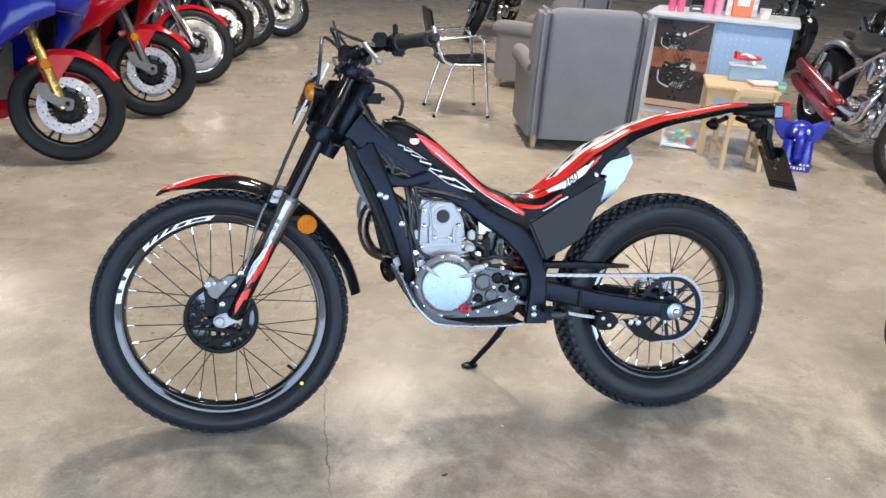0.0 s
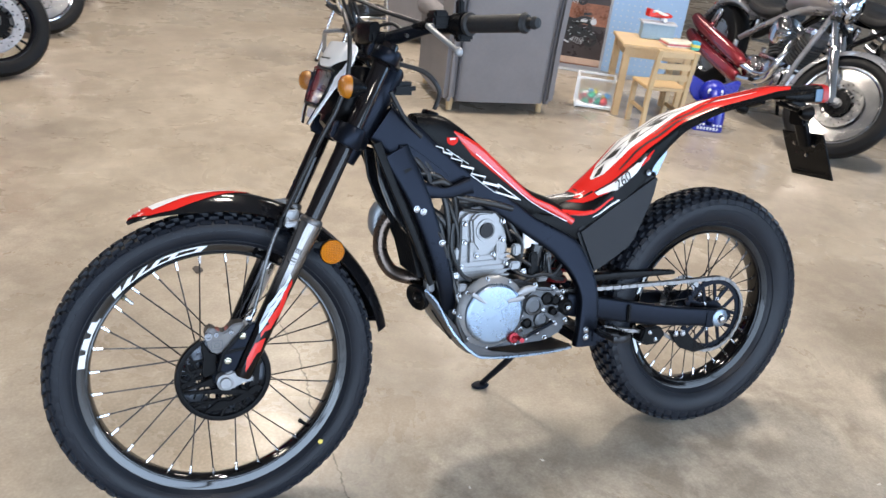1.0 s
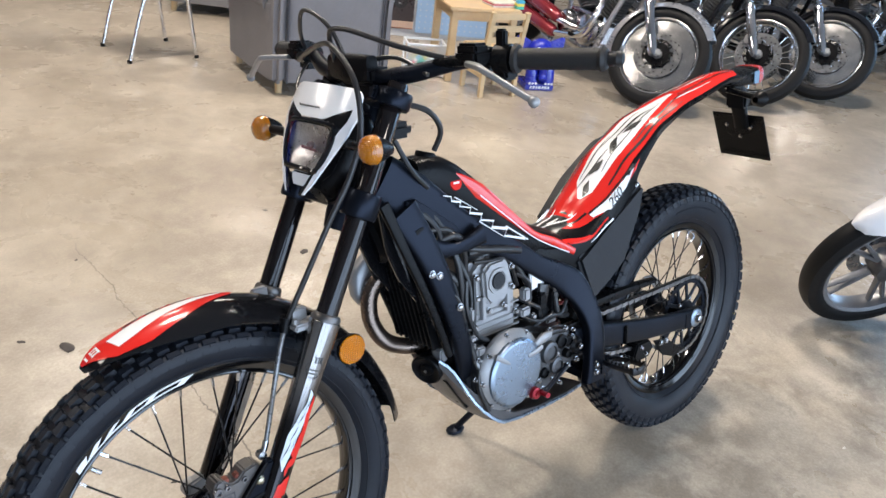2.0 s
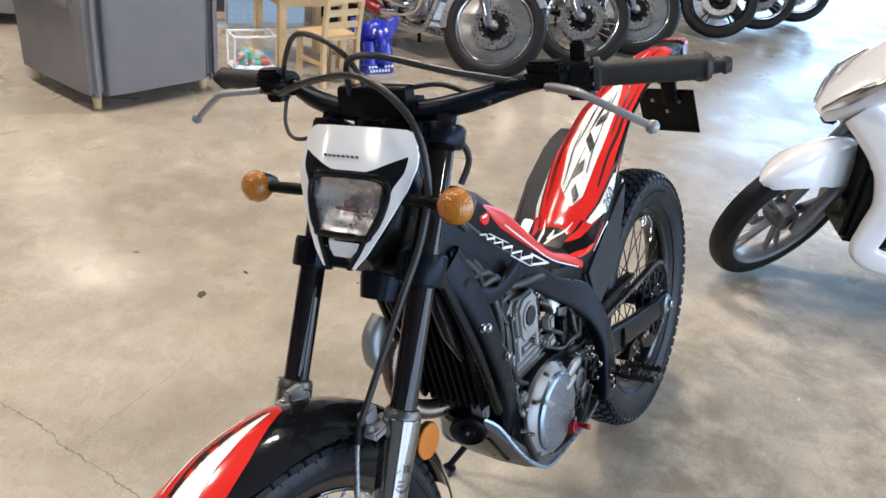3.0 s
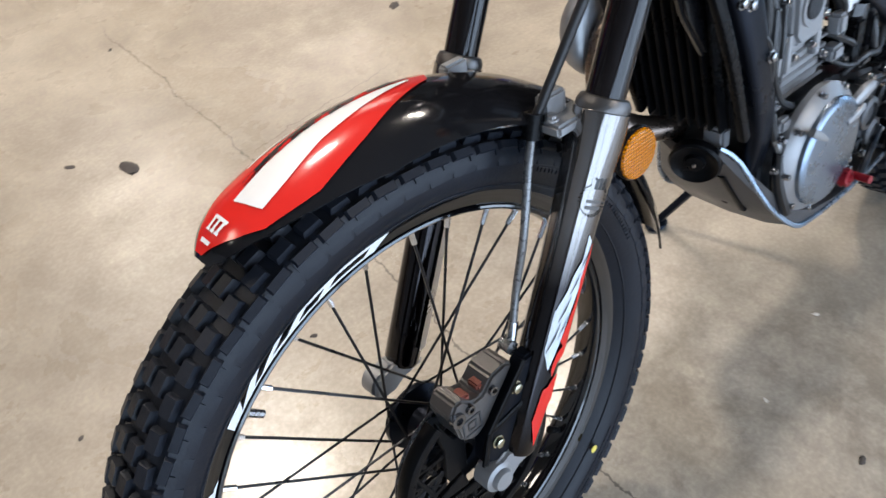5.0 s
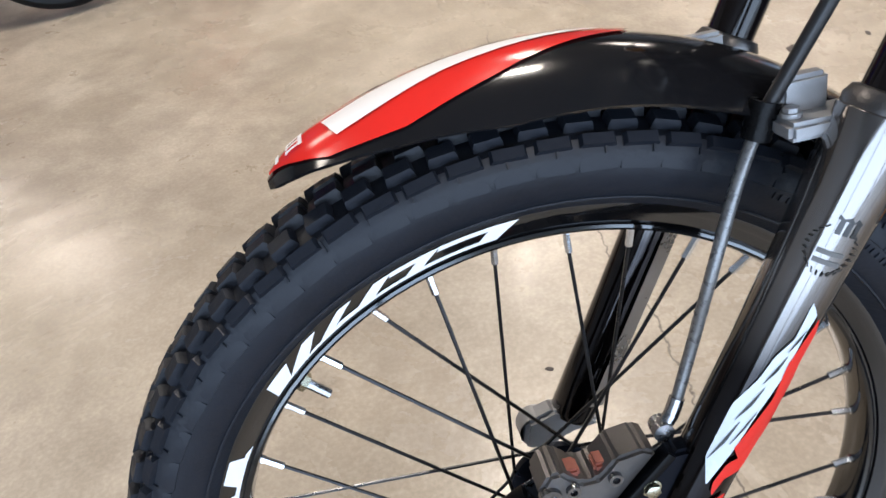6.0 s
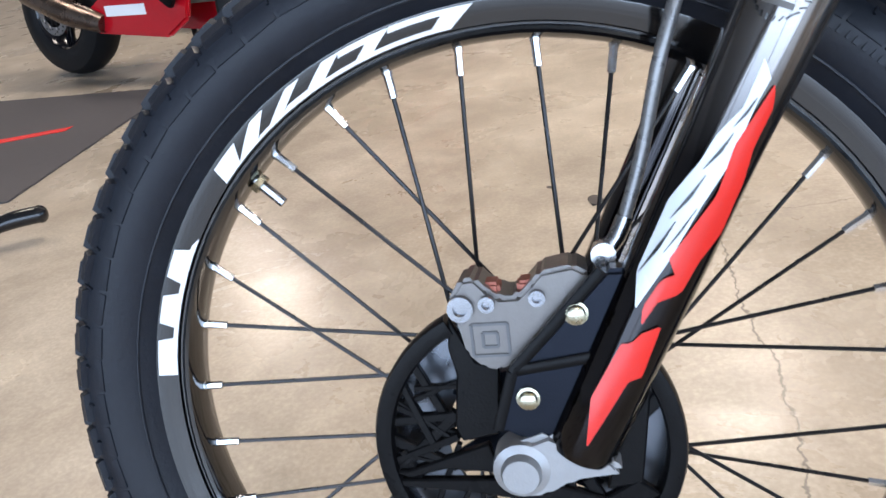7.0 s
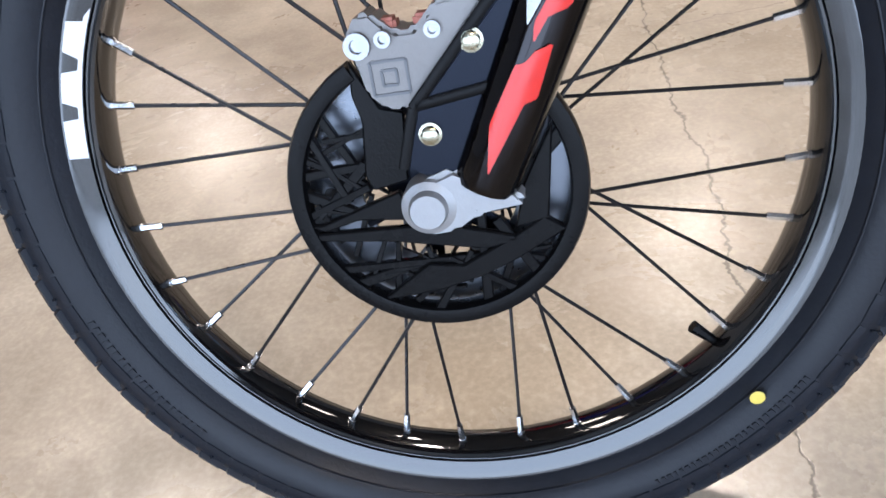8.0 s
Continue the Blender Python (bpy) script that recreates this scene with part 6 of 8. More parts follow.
# chain run: top, round the sprocket, bottom
path_c = [(0.79, 0.462), (0.9, 0.459), (1.1, 0.452), (1.25, 0.448), (1.335, 0.4475)]
for a in np.linspace(radians(88), radians(-105), 14):
    path_c.append((SP.x + 0.106 * math.cos(a), SP.z + 0.106 * math.sin(a)))
path_c += [(1.25, 0.262), (1.20, 0.29), (1.155, 0.312), (1.05, 0.33), (0.92, 0.36), (0.80, 0.395)]
CP = catmull([(x, -0.062, z) for x, z in path_c], 8)
step, acc, links = 0.0127, 0.0, []
for p, q in zip(CP, CP[1:]):
    L = (q - p).length
    while acc < L:
        links.append((p.lerp(q, acc / L), (q - p).normalized()))
        acc += step
    acc -= L
b = bmesh.new()
for i, (p, d) in enumerate(links):
    w = 0.0075 if i % 2 else 0.0055
    ang = math.atan2(-d.z, d.x)
    m = Matrix.Translation(p) @ Matrix.Rotation(ang, 4, "Y")
    for sy in (-1, 1):
        block((0.0155, 0.0015, 0.0095), (0, sy * w, 0), 0, b, m=m)
    block((0.007, w * 2, 0.007), (0, 0, 0), 0, b, m=m)
tagged(part("drive_chain", b, CHAINSTEEL, bike, "grey steel drive chain"), kind="stuff")
part("chain_guard", spar([(0.93, -0.052, 0.486), (1.05, -0.052, 0.484), (1.20, -0.052, 0.476)], [0.010, 0.012, 0.005], [0.014, 0.016, 0.012], 10, 3, 4), BLACK, bike, "black upper chain guard")
cg = part("chain_guide", prism([(1.085, 0.30), (1.10, 0.335), (1.15, 0.335), (1.17, 0.31), (1.15, 0.285), (1.105, 0.285)], -0.085, -0.045, 0.004), BLACK, bike, "black chain guide")
for x, z in ((1.115, 0.322), (1.135, 0.30)):
    part("guide_bolt", bolt((x, -0.085, z), (0, -1, 0), 0.006, 0.006), STEEL, cg)
part("chain_fin", prism([(1.18, 0.318), (1.24, 0.305), (1.30, 0.262), (1.335, 0.245), (1.28, 0.238), (1.225, 0.262)], -0.078, -0.072, 0.002), BLACK, bike, "black shark fin under the sprocket")
for x, z in ((1.208, 0.305), (1.232, 0.303)):
    part("fin_bolt", bolt((x, -0.08, z), (0, -1, 0), 0.008, 0.006), STEEL, bike)
part("rear_disc", lathe([(0.05, -0.0015), (0.075, -0.0015), (0.075, 0.0015), (0.05, 0.0015)], 36, (0, 0.06, 0), close=True), DISC, rear_wheel)
for a0, a1 in ((150, 162), (185, 205)):
    rim_bar(rear_wheel, a0, a0 + 2, a1, a1 + 2, 0.2292, 0.2405, DECAL_WHITE, 0.242, 0.028)
# shock and linkage seen between frame and wheel
b = bmesh.new()
tube([(0.93, 0.0, 0.44), (0.99, 0.0, 0.56)], 0.02, 14, 1, bm=b)
part("shock_body", b, BLACK, bike)

# ---- foot pegs and side stand ----
for s in (-1, 1):
    b = bmesh.new()
    x, y0, z = 0.935, 0.118 * s, 0.362
    for dx in (-0.024, 0.024):
        spar([(x + dx * 0.6, y0, z), (x + dx, y0 + 0.03 * s, z + 0.004), (x + dx, y0 + 0.085 * s, z + 0.008)], [0.006] * 2, [0.0025] * 2, 8, 2, side=(1, 0, 0), bm=b)
    spar([(x - 0.024, y0 + 0.085 * s, z + 0.008), (x, y0 + 0.093 * s, z + 0.008), (x + 0.024, y0 + 0.085 * s, z + 0.008)], [0.009] * 2, [0.003] * 2, 8, 2, side=(0, 1, 0), bm=b)
    block((0.05, 0.003, 0.008), (x, y0 + 0.045 * s, z + 0.004), 0, b)
    for i in range(7):
        for dx in (-0.024, 0.024):
            block((0.004, 0.006, 0.007), (x + dx, y0 + (0.018 + i * 0.0105) * s, z + 0.0145), 0.001, b)
    for dx in (-0.014, 0.0, 0.014):
        block((0.006, 0.004, 0.007), (x + dx, y0 + 0.0915 * s, z + 0.0145), 0.001, b)
    part("foot_peg", b, SPOKE, bike, "toothed steel foot peg")
    part("peg_mount", block((0.05, 0.03, 0.04), (0.925, 0.108 * s, 0.352), 0.006), SATIN, bike)
stand_top, stand_foot = Vector((0.905, 0.11, 0.33)), Vector((0.793, 0.275, 0.071))
b = spar([stand_top, stand_top.lerp(stand_foot, 0.45) + Vector((0.006, 0, -0.01)), stand_foot + Vector((0, 0, 0.004))], [0.012, 0.010, 0.008], [0.009, 0.008, 0.007], 12, 3, 3)
stnd = part("side_stand", b, SATIN, bike, "black side stand, folded out")
ft = lathe([(0.0001, 0.006), (0.02, 0.004), (0.024, 0.0), (0.022, -0.004), (0.0001, -0.005)], 18, (0, 0, 0), (0, 0, 1))
part("stand_foot", ft, SATIN, stnd, m=Matrix.Translation(stand_foot + Vector((-0.005, 0, 0.0))) @ Matrix.Rotation(radians(13.5), 4, "X") @ Matrix.Diagonal((1.2, 0.8, 1, 1)))


# ---- the hall ----
def concrete():
    m = bpy.data.materials.new("worn_sealed_concrete")
    m.use_nodes = True
    t, b = m.node_tree, m.node_tree.nodes["Principled BSDF"]
    N, Lk = t.nodes.new, t.links.new
    co = N("ShaderNodeTexCoord").outputs["Object"]

    def noise_tex(scale, detail=5, rough=0.55, dist=0.0):
        n = N("ShaderNodeTexNoise")
        n.inputs["Scale"].default_value, n.inputs["Detail"].default_value = scale, detail
        n.inputs["Roughness"].default_value, n.inputs["Distortion"].default_value = rough, dist
        Lk(co, n.inputs["Vector"])
        return n.outputs[0]

    def ranged(v, a, c, lo, hi):
        r = N("ShaderNodeMapRange")
        r.inputs[1].default_value, r.inputs[2].default_value, r.inputs[3].default_value, r.inputs[4].default_value = a, c, lo, hi
        Lk(v, r.inputs[0])
        return r.outputs[0]

    def maths(op, a, c):
        n = N("ShaderNodeMath")
        n.operation = op
        for i, v in enumerate((a, c)):
            if isinstance(v, (int, float)):
                n.inputs[i].default_value = v
            else:
                Lk(v, n.inputs[i])
        return n.outputs[0]

    def blend(f, a, c):
        n = N("ShaderNodeMix")
        n.data_type = "RGBA"
        Lk(f, n.inputs["Factor"])
        for k, v in (("A", a), ("B", c)):
            if isinstance(v, tuple):
                n.inputs[k].default_value = (*v, 1)
            else:
                Lk(v, n.inputs[k])
        return n.outputs["Result"]

    base = blend(ranged(noise_tex(0.9, 4), 0.35, 0.68, 0, 1), (0.33, 0.28, 0.22), (0.52, 0.455, 0.365))
    sx = N("ShaderNodeSeparateXYZ")
    Lk(co, sx.inputs[0])
    # sealer worn through in blotches where people walk; zone also paints the motorcycle's shadow
    wear_shade_edge = maths("ADD", sx.outputs["Y"], maths("MULTIPLY", maths("SUBTRACT", noise_tex(1.4, 6, 0.6, 0.4), 0.5), 0.9))
    patch = maths("MULTIPLY", maths("MULTIPLY", ranged(wear_shade_edge, 0.05, -0.15, 0.0, 1.0), ranged(wear_shade_edge, -1.1, -1.8, 1.0, 0.25)), maths("MULTIPLY", ranged(sx.outputs["X"], -1.6, -0.6, 0.3, 1.0), ranged(sx.outputs["X"], 2.0, 3.2, 1.0, 0.3)))
    wear_shade_zone = maths("ADD", maths("MULTIPLY", patch, 0.45), 0.2)
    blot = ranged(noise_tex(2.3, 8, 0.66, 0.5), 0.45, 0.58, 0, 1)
    # the dark blotches thicken where the motorcycle's shadow falls: shade put into the colour
    base = blend(maths("MULTIPLY", blot, maths("ADD", maths("MULTIPLY", wear_shade_zone, 0.62), 0.24)), base, (0.18, 0.15, 0.12))
    pale = ranged(noise_tex(4.6, 8, 0.64, 0.35), 0.5, 0.64, 0, 1)
    base = blend(maths("MULTIPLY", pale, maths("ADD", maths("MULTIPLY", wear_shade_zone, 0.58), 0.18)), base, (0.6, 0.54, 0.45))
    cloud = ranged(noise_tex(3.6, 8, 0.62, 0.3), 0.38, 0.68, 0.0, 1.0)
    base = blend(maths("MULTIPLY", cloud, 0.65), base, (0.235, 0.195, 0.15))
    cloud2 = ranged(noise_tex(8, 9, 0.7, 0.3), 0.47, 0.64, 0.0, 0.55)
    base = blend(maths("MULTIPLY", cloud2, maths("ADD", maths("MULTIPLY", patch, 0.5), 0.5)), base, (0.54, 0.475, 0.385))
    fleck = ranged(noise_tex(17, 8, 0.68, 0.25), 0.53, 0.68, 0, 0.42)
    base = blend(maths("MULTIPLY", fleck, maths("ADD", maths("MULTIPLY", patch, 0.6), 0.4)), base, (0.19, 0.165, 0.14))
    speck = ranged(noise_tex(120, 2), 0.4, 0.72, 0.9, 1.08)
    sc = N("ShaderNodeVectorMath")
    sc.operation = "SCALE"
    Lk(base, sc.inputs[0])
    Lk(speck, sc.inputs["Scale"])
    col = sc.outputs[0]
    # hairline cracks: one along the hall, one branching from it
    wob = maths("MULTIPLY", maths("SUBTRACT", noise_tex(3.5, 6, 0.7), 0.5), 0.11)
    d1 = maths("ABSOLUTE", maths("SUBTRACT", maths("ADD", sx.outputs["X"], wob), 0.285), 0)
    line1 = ranged(d1, 0.0008, 0.003, 1, 0)
    gate1 = maths("MULTIPLY", ranged(sx.outputs["Y"], -0.42, -0.36, 0, 1), ranged(sx.outputs["Y"], 1.6, 1.7, 1, 0))
    d2 = maths("ABSOLUTE", maths("SUBTRACT", maths("ADD", maths("MULTIPLY", sx.outputs["X"], 0.2), wob), maths("SUBTRACT", sx.outputs["Y"], 0.87)), 0)
    line2 = ranged(d2, 0.0006, 0.0022, 0.7, 0)
    gate2 = maths("MULTIPLY", ranged(sx.outputs["X"], 0.30, 0.31, 0, 1), ranged(sx.outputs["X"], 0.7, 0.8, 1, 0))
    crack = maths("MAXIMUM", maths("MULTIPLY", line1, gate1), maths("MULTIPLY", line2, gate2))
    col = blend(maths("MULTIPLY", crack, 0.75), col, (0.07, 0.06, 0.05))
    Lk(col, b.inputs["Base Color"])
    Lk(maths("ADD", ranged(noise_tex(1.7, 6, 0.6), 0.3, 0.7, 0.19, 0.34), maths("MULTIPLY", blot, 0.10)), b.inputs["Roughness"])
    b.inputs["Specular IOR Level"].default_value = 0.5
    bp = N("ShaderNodeBump")
    bp.inputs["Strength"].default_value, bp.inputs["Distance"].default_value = 0.05, 0.004
    Lk(maths("SUBTRACT", maths("ADD", noise_tex(14, 5), maths("MULTIPLY", noise_tex(2, 2), 0.6)), crack), bp.inputs["Height"])
    Lk(bp.outputs[0], b.inputs["Normal"])
    return m


PLASTER = material("grey_plaster", (0.42, 0.41, 0.4), 0.8, vary=0.06, scale=1.5, bump=0.2, bump_scale=60)
CEILING = material("dark_grey_ceiling_panels", (0.2, 0.2, 0.2), 0.8, vary=0.08, scale=0.7)


def structure(name, bm, mat, label):
    return tagged(part(name, bm, mat), label, name.split("_")[0], kind="structure")


structure("floor", block((60, 60, 0.2), (0, 0, -0.1), 0), concrete(), "worn beige sealed concrete floor with hairline cracks and a painted shadow patch")
structure("ceiling", block((25, 28, 0.2), (2.9, 4.9, 5.1), 0), CEILING, "plain grey hall ceiling")
structure("wall_west", block((0.2, 28, 5), (-9.6, 4.9, 2.5), 0), PLASTER, "plain grey hall wall")
structure("wall_north", block((25, 0.2, 5), (2.9, 18.9, 2.5), 0), PLASTER, "plain grey hall wall")
b = block((0.2, 14.7, 5), (15.0, 11.45, 2.5), 0)
for y0, y1 in ((-9.1, -5.95), (-1.85, -1.15)):
    block((0.2, y1 - y0, 5), (15.0, (y0 + y1) / 2, 2.5), 0, b)
block((0.2, 5.6 + 4.4, 1.3), (15.0, -0.9, 4.35), 0, b)
structure("wall_east", b, PLASTER, "grey hall wall with two wide openings")
b = bmesh.new()
for x0, x1 in ((-9.6, -7.1), (-2.94, -2.76), (1.36, 1.54), (5.66, 5.84), (10.0, 15.0)):
    block((x1 - x0, 0.2, 5), ((x0 + x1) / 2, -8.0, 2.5), 0, b)
for xc in (-5.0, -0.7, 3.6, 7.9):
    block((4.12, 0.2, 0.75), (xc, -8.0, 4.625), 0, b)
structure("wall_south", b, PLASTER, "grey hall wall with four wide openings")

# ---- small dirt on the floor ----
CHIP = material("dark_grit", (0.06, 0.05, 0.045), 0.8, vary=0.3, scale=60)
PALECHIP = material("pale_grit", (0.7, 0.66, 0.6), 0.7, vary=0.2, scale=60)
rng = random.Random(5)
for x, y, r, mat in ((0.957, 1.233, 0.022, CHIP), (1.15, 1.228, 0.012, CHIP), (0.067, 1.07, 0.03, CHIP), (-0.03, 1.16, 0.012, CHIP), (0.585, -0.198, 0.006, PALECHIP), (0.818, -0.157, 0.007, PALECHIP), (0.60, -0.36, 0.010, CHIP), (1.35, 0.9, 0.008, CHIP),
                     (0.8, 0.75, 0.006, CHIP), (0.25, 1.55, 0.008, CHIP), (1.0, 1.6, 0.012, CHIP), (-0.3, 0.5, 0.006, CHIP), (0.1, 0.42, 0.007, CHIP), (1.9, 1.4, 0.02, CHIP), (1.7, -0.5, 0.008, PALECHIP)):
    b = bmesh.new()
    bmesh.ops.create_icosphere(b, subdivisions=2, radius=r)
    for v in b.verts:
        v.co = Vector((v.co.x * (1 + 0.5 * noise.noise(v.co * 90 + Vector((x * 7, y * 5, 0)))), v.co.y * (0.55 + 0.4 * noise.noise(v.co * 70 + Vector((y, x, 3)))), max(0.0, v.co.z) * 0.12 + 0.0005))
    tagged(part("grit", b, mat, m=Matrix.Translation((x, y, 0)) @ Matrix.Rotation(rng.uniform(0, 6), 4, "Z")), "small flat fleck of dirt on the concrete", "dirt", "flecks of dirt on the floor")

# ---- the dark mat beside the row of sports machines ----
MAT = material("dark_grey_mat_carpet", (0.055, 0.05, 0.052), 0.9, vary=0.2, scale=30, bump=0.5, bump_scale=400)
mat_ob = thing("display_mat", "dark grey display mat with a red stripe on the floor", "mat")
part("mat_sheet", prism([(-1.62, 2.55), (-1.62, 1.40), (-3.6, 1.0), (-3.9, 2.9)], 0.0, 0.006, 0.002, "xyz"), MAT, mat_ob)
part("mat_stripe", prism([(-1.85, 2.12), (-2.5, 1.95), (-3.4, 1.66), (-3.4, 1.60), (-2.5, 1.89), (-1.85, 2.07)], 0.0055, 0.0075, 0, "xyz"), DECAL_RED, mat_ob, "broken red stripe")

# ---- armchairs ----
FABRIC = material("grey_woven_upholstery", (0.205, 0.195, 0.20), 0.9, vary=0.08, scale=6, bump=0.5, bump_scale=700, spec=0.2)
SEAM = material("dark_piping", (0.06, 0.06, 0.07), 0.8)
PINE = material("pale_pine", (0.56, 0.4, 0.22), 0.45, vary=0.14, scale=5, bump=0.1)


def armchair(m):
    ch = thing("armchair", "grey upholstered wingback armchair on short pale wooden legs", "armchair", m, "armchairs in the waiting corner")
    part("base", block((0.66, 0.64, 0.26), (0, 0.02, 0.20), 0.03, segments=3), FABRIC, ch)
    part("seat_cushion", block((0.5, 0.52, 0.14), (0, 0.06, 0.40), 0.04, segments=3), FABRIC, ch)
    bk = part("backrest", spar([(0, -0.285, 0.08), (0, -0.30, 0.45), (0, -0.33, 0.75), (0, -0.345, 0.88), (0, -0.345, 0.915)], [0.075, 0.075, 0.065, 0.05, 0.025], [0.285, 0.285, 0.285, 0.28, 0.22], 28, 5, 7, side=(1, 0, 0)), FABRIC, ch)
    for s in (-1, 1):
        part("piping", tube([(0.284 * s, -0.362, 0.08), (0.284 * s, -0.371, 0.45), (0.284 * s, -0.397, 0.75), (0.28 * s, -0.396, 0.88)], 0.006, 6, 4), SEAM, bk, "dark seam piping")
        part("wing", prism([(-0.36, 0.07), (-0.365, 0.45), (-0.40, 0.80), (-0.395, 0.895), (-0.34, 0.925), (-0.25, 0.90), (-0.16, 0.80), (-0.12, 0.66), (-0.14, 0.52), (-0.10, 0.42), (-0.08, 0.07)], 0.285 * s, 0.355 * s, 0.026, "yzx", segments=4), FABRIC, ch)
        part("armrest", spar([(0.335 * s, -0.26, 0.50), (0.345 * s, 0.0, 0.53), (0.345 * s, 0.27, 0.53), (0.34 * s, 0.33, 0.50)], [0.055, 0.06, 0.06, 0.045], [0.045, 0.05, 0.052, 0.04], 18, 4, 2.4, side=(1, 0, 0)), FABRIC, ch)
        part("arm_side", spar([(0.325 * s, 0.0, 0.08), (0.325 * s, 0.0, 0.3), (0.335 * s, 0.0, 0.5)], [0.31, 0.315, 0.31], [0.03, 0.032, 0.035], 18, 3, 6, side=(1, 0, 0)), FABRIC, ch)
        for y in (-0.27, 0.28):
            part("leg", tube([(0.29 * s, y, 0.13), (0.295 * s, y * 1.03, 0.0)], [0.026, 0.018], 10, 1), PINE, ch, "tapered pale wooden leg")
    return ch


chair_1 = armchair(pose(2.16, 3.17, 0, 0, 0, -7) @ Matrix.Diagonal((1.05, 1.08, 1.02, 1)))
copy_thing(chair_1, pose(2.52, 4.95, 0, 0, 0, 48))

# ---- stacking chair ----
ct = thing("stacking_chair", "black stacking chair with a bare tubular steel frame", "chair", pose(1.463, 3.9, 0, 0, 0, -88) @ Matrix.Diagonal((1, 1, 0.94, 1)))
part("seat", spar([(0, -0.16, 0.435), (0, 0.02, 0.432), (0, 0.19, 0.45), (0, 0.25, 0.445)], [0.008] * 2, [0.19, 0.2, 0.19], 14, 3, 5, side=(1, 0, 0)), BLACK, ct)
part("backrest", spar([(0, -0.20, 0.52), (0, -0.235, 0.68), (0, -0.26, 0.83)], [0.008] * 2, [0.19, 0.2, 0.18], 14, 3, 5, side=(1, 0, 0)), BLACK, ct)
for s in (-1, 1):
    part("front_leg", tube([(0.215 * s, 0.215, 0.0), (0.215 * s, 0.17, 0.40), (0.215 * s, 0.14, 0.60), (0.215 * s, 0.09, 0.65), (0.215 * s, -0.02, 0.645), (0.21 * s, -0.20, 0.62), (0.2 * s, -0.225, 0.615)], 0.0125, 10, 5), CHROME, ct)
    part("back_leg", tube([(0.2 * s, -0.205, 0.0), (0.2 * s, -0.09, 0.39), (0.2 * s, -0.03, 0.425), (0.2 * s, 0.10, 0.425), (0.2 * s, 0.16, 0.42)], 0.0125, 10, 5), CHROME, ct)
    part("back_post", tube([(0.19 * s, 0.0, 0.418), (0.19 * s, -0.11, 0.43), (0.19 * s, -0.17, 0.49), (0.19 * s, -0.215, 0.62), (0.185 * s, -0.245, 0.72)], 0.0125, 10, 5), CHROME, ct)
part("cross_rail", tube([(-0.2, -0.06, 0.415), (0.2, -0.06, 0.415)], 0.009, 8, 1), CHROME, ct)
part("cross_rail", tube([(-0.2, 0.14, 0.415), (0.2, 0.14, 0.415)], 0.009, 8, 1), CHROME, ct)
for s in (-1, 1):
    for y in (0.215, -0.205):
        part("leg_cap", lathe([(0.0001, 0.0), (0.0145, 0.0), (0.0145, 0.02), (0.0125, 0.022)], 10, ((0.215 if y > 0 else 0.2) * s, y, 0), (0, 0, 1)), BLACK, ct)

# ---- counter with poster and pegboard ----
PALEGREY = material("pale_grey_laminate", (0.55, 0.56, 0.58), 0.35, vary=0.05, scale=4)
PEG = material("pale_blue_pegboard", (0.28, 0.42, 0.62), 0.4, vary=0.06, scale=4)
PW = material("poster_dusk_orange", (0.22, 0.085, 0.045), 0.3, vary=0.75, scale=7)
PD = material("poster_dark_sky", (0.035, 0.025, 0.025), 0.3, vary=0.3, scale=5)
DK = pose(3.08, 4.02, 0, 0, 0, -33)
desk = thing("reception_counter", "pale counter with a poster and a pale blue pegboard front", "counter", DK)
part("carcass", block((1.06, 0.55, 0.78), (0.53, 0.29, 0.39), 0.004), PALEGREY, desk)
part("worktop", block((1.14, 0.66, 0.035), (0.53, 0.28, 0.80), 0.006), PALEGREY, desk)
# one black block paints both the counter's frame and its shadowed end
part("end_panel", block((0.05, 0.56, 0.78), (-0.027, 0.29, 0.39), 0.003), BLACK, desk, "black counter end, frame and shadowed side in one")
ps = part("poster", block((0.44, 0.012, 0.70), (0.26, 0.004, 0.41), 0.002), PW, desk, "poster of black motorcycles at dusk")
part("poster_sky", block((0.44, 0.004, 0.22), (0.26, -0.004, 0.655), 0), PD, ps)
part("poster_shade", block((0.44, 0.003, 0.26), (0.26, -0.0035, 0.25), 0), PD, ps)
part("poster_ground", block((0.44, 0.004, 0.05), (0.26, -0.004, 0.095), 0), material("poster_pale_band", (0.5, 0.35, 0.27), 0.4), ps)
part("poster_flare", spar([(0.30, -0.0065, 0.66), (0.44, -0.0065, 0.745)], [0.006, 0.003], [0.001] * 2, 8, 1), material("poster_flare_red", (0.6, 0.3, 0.25), 0.4), ps)
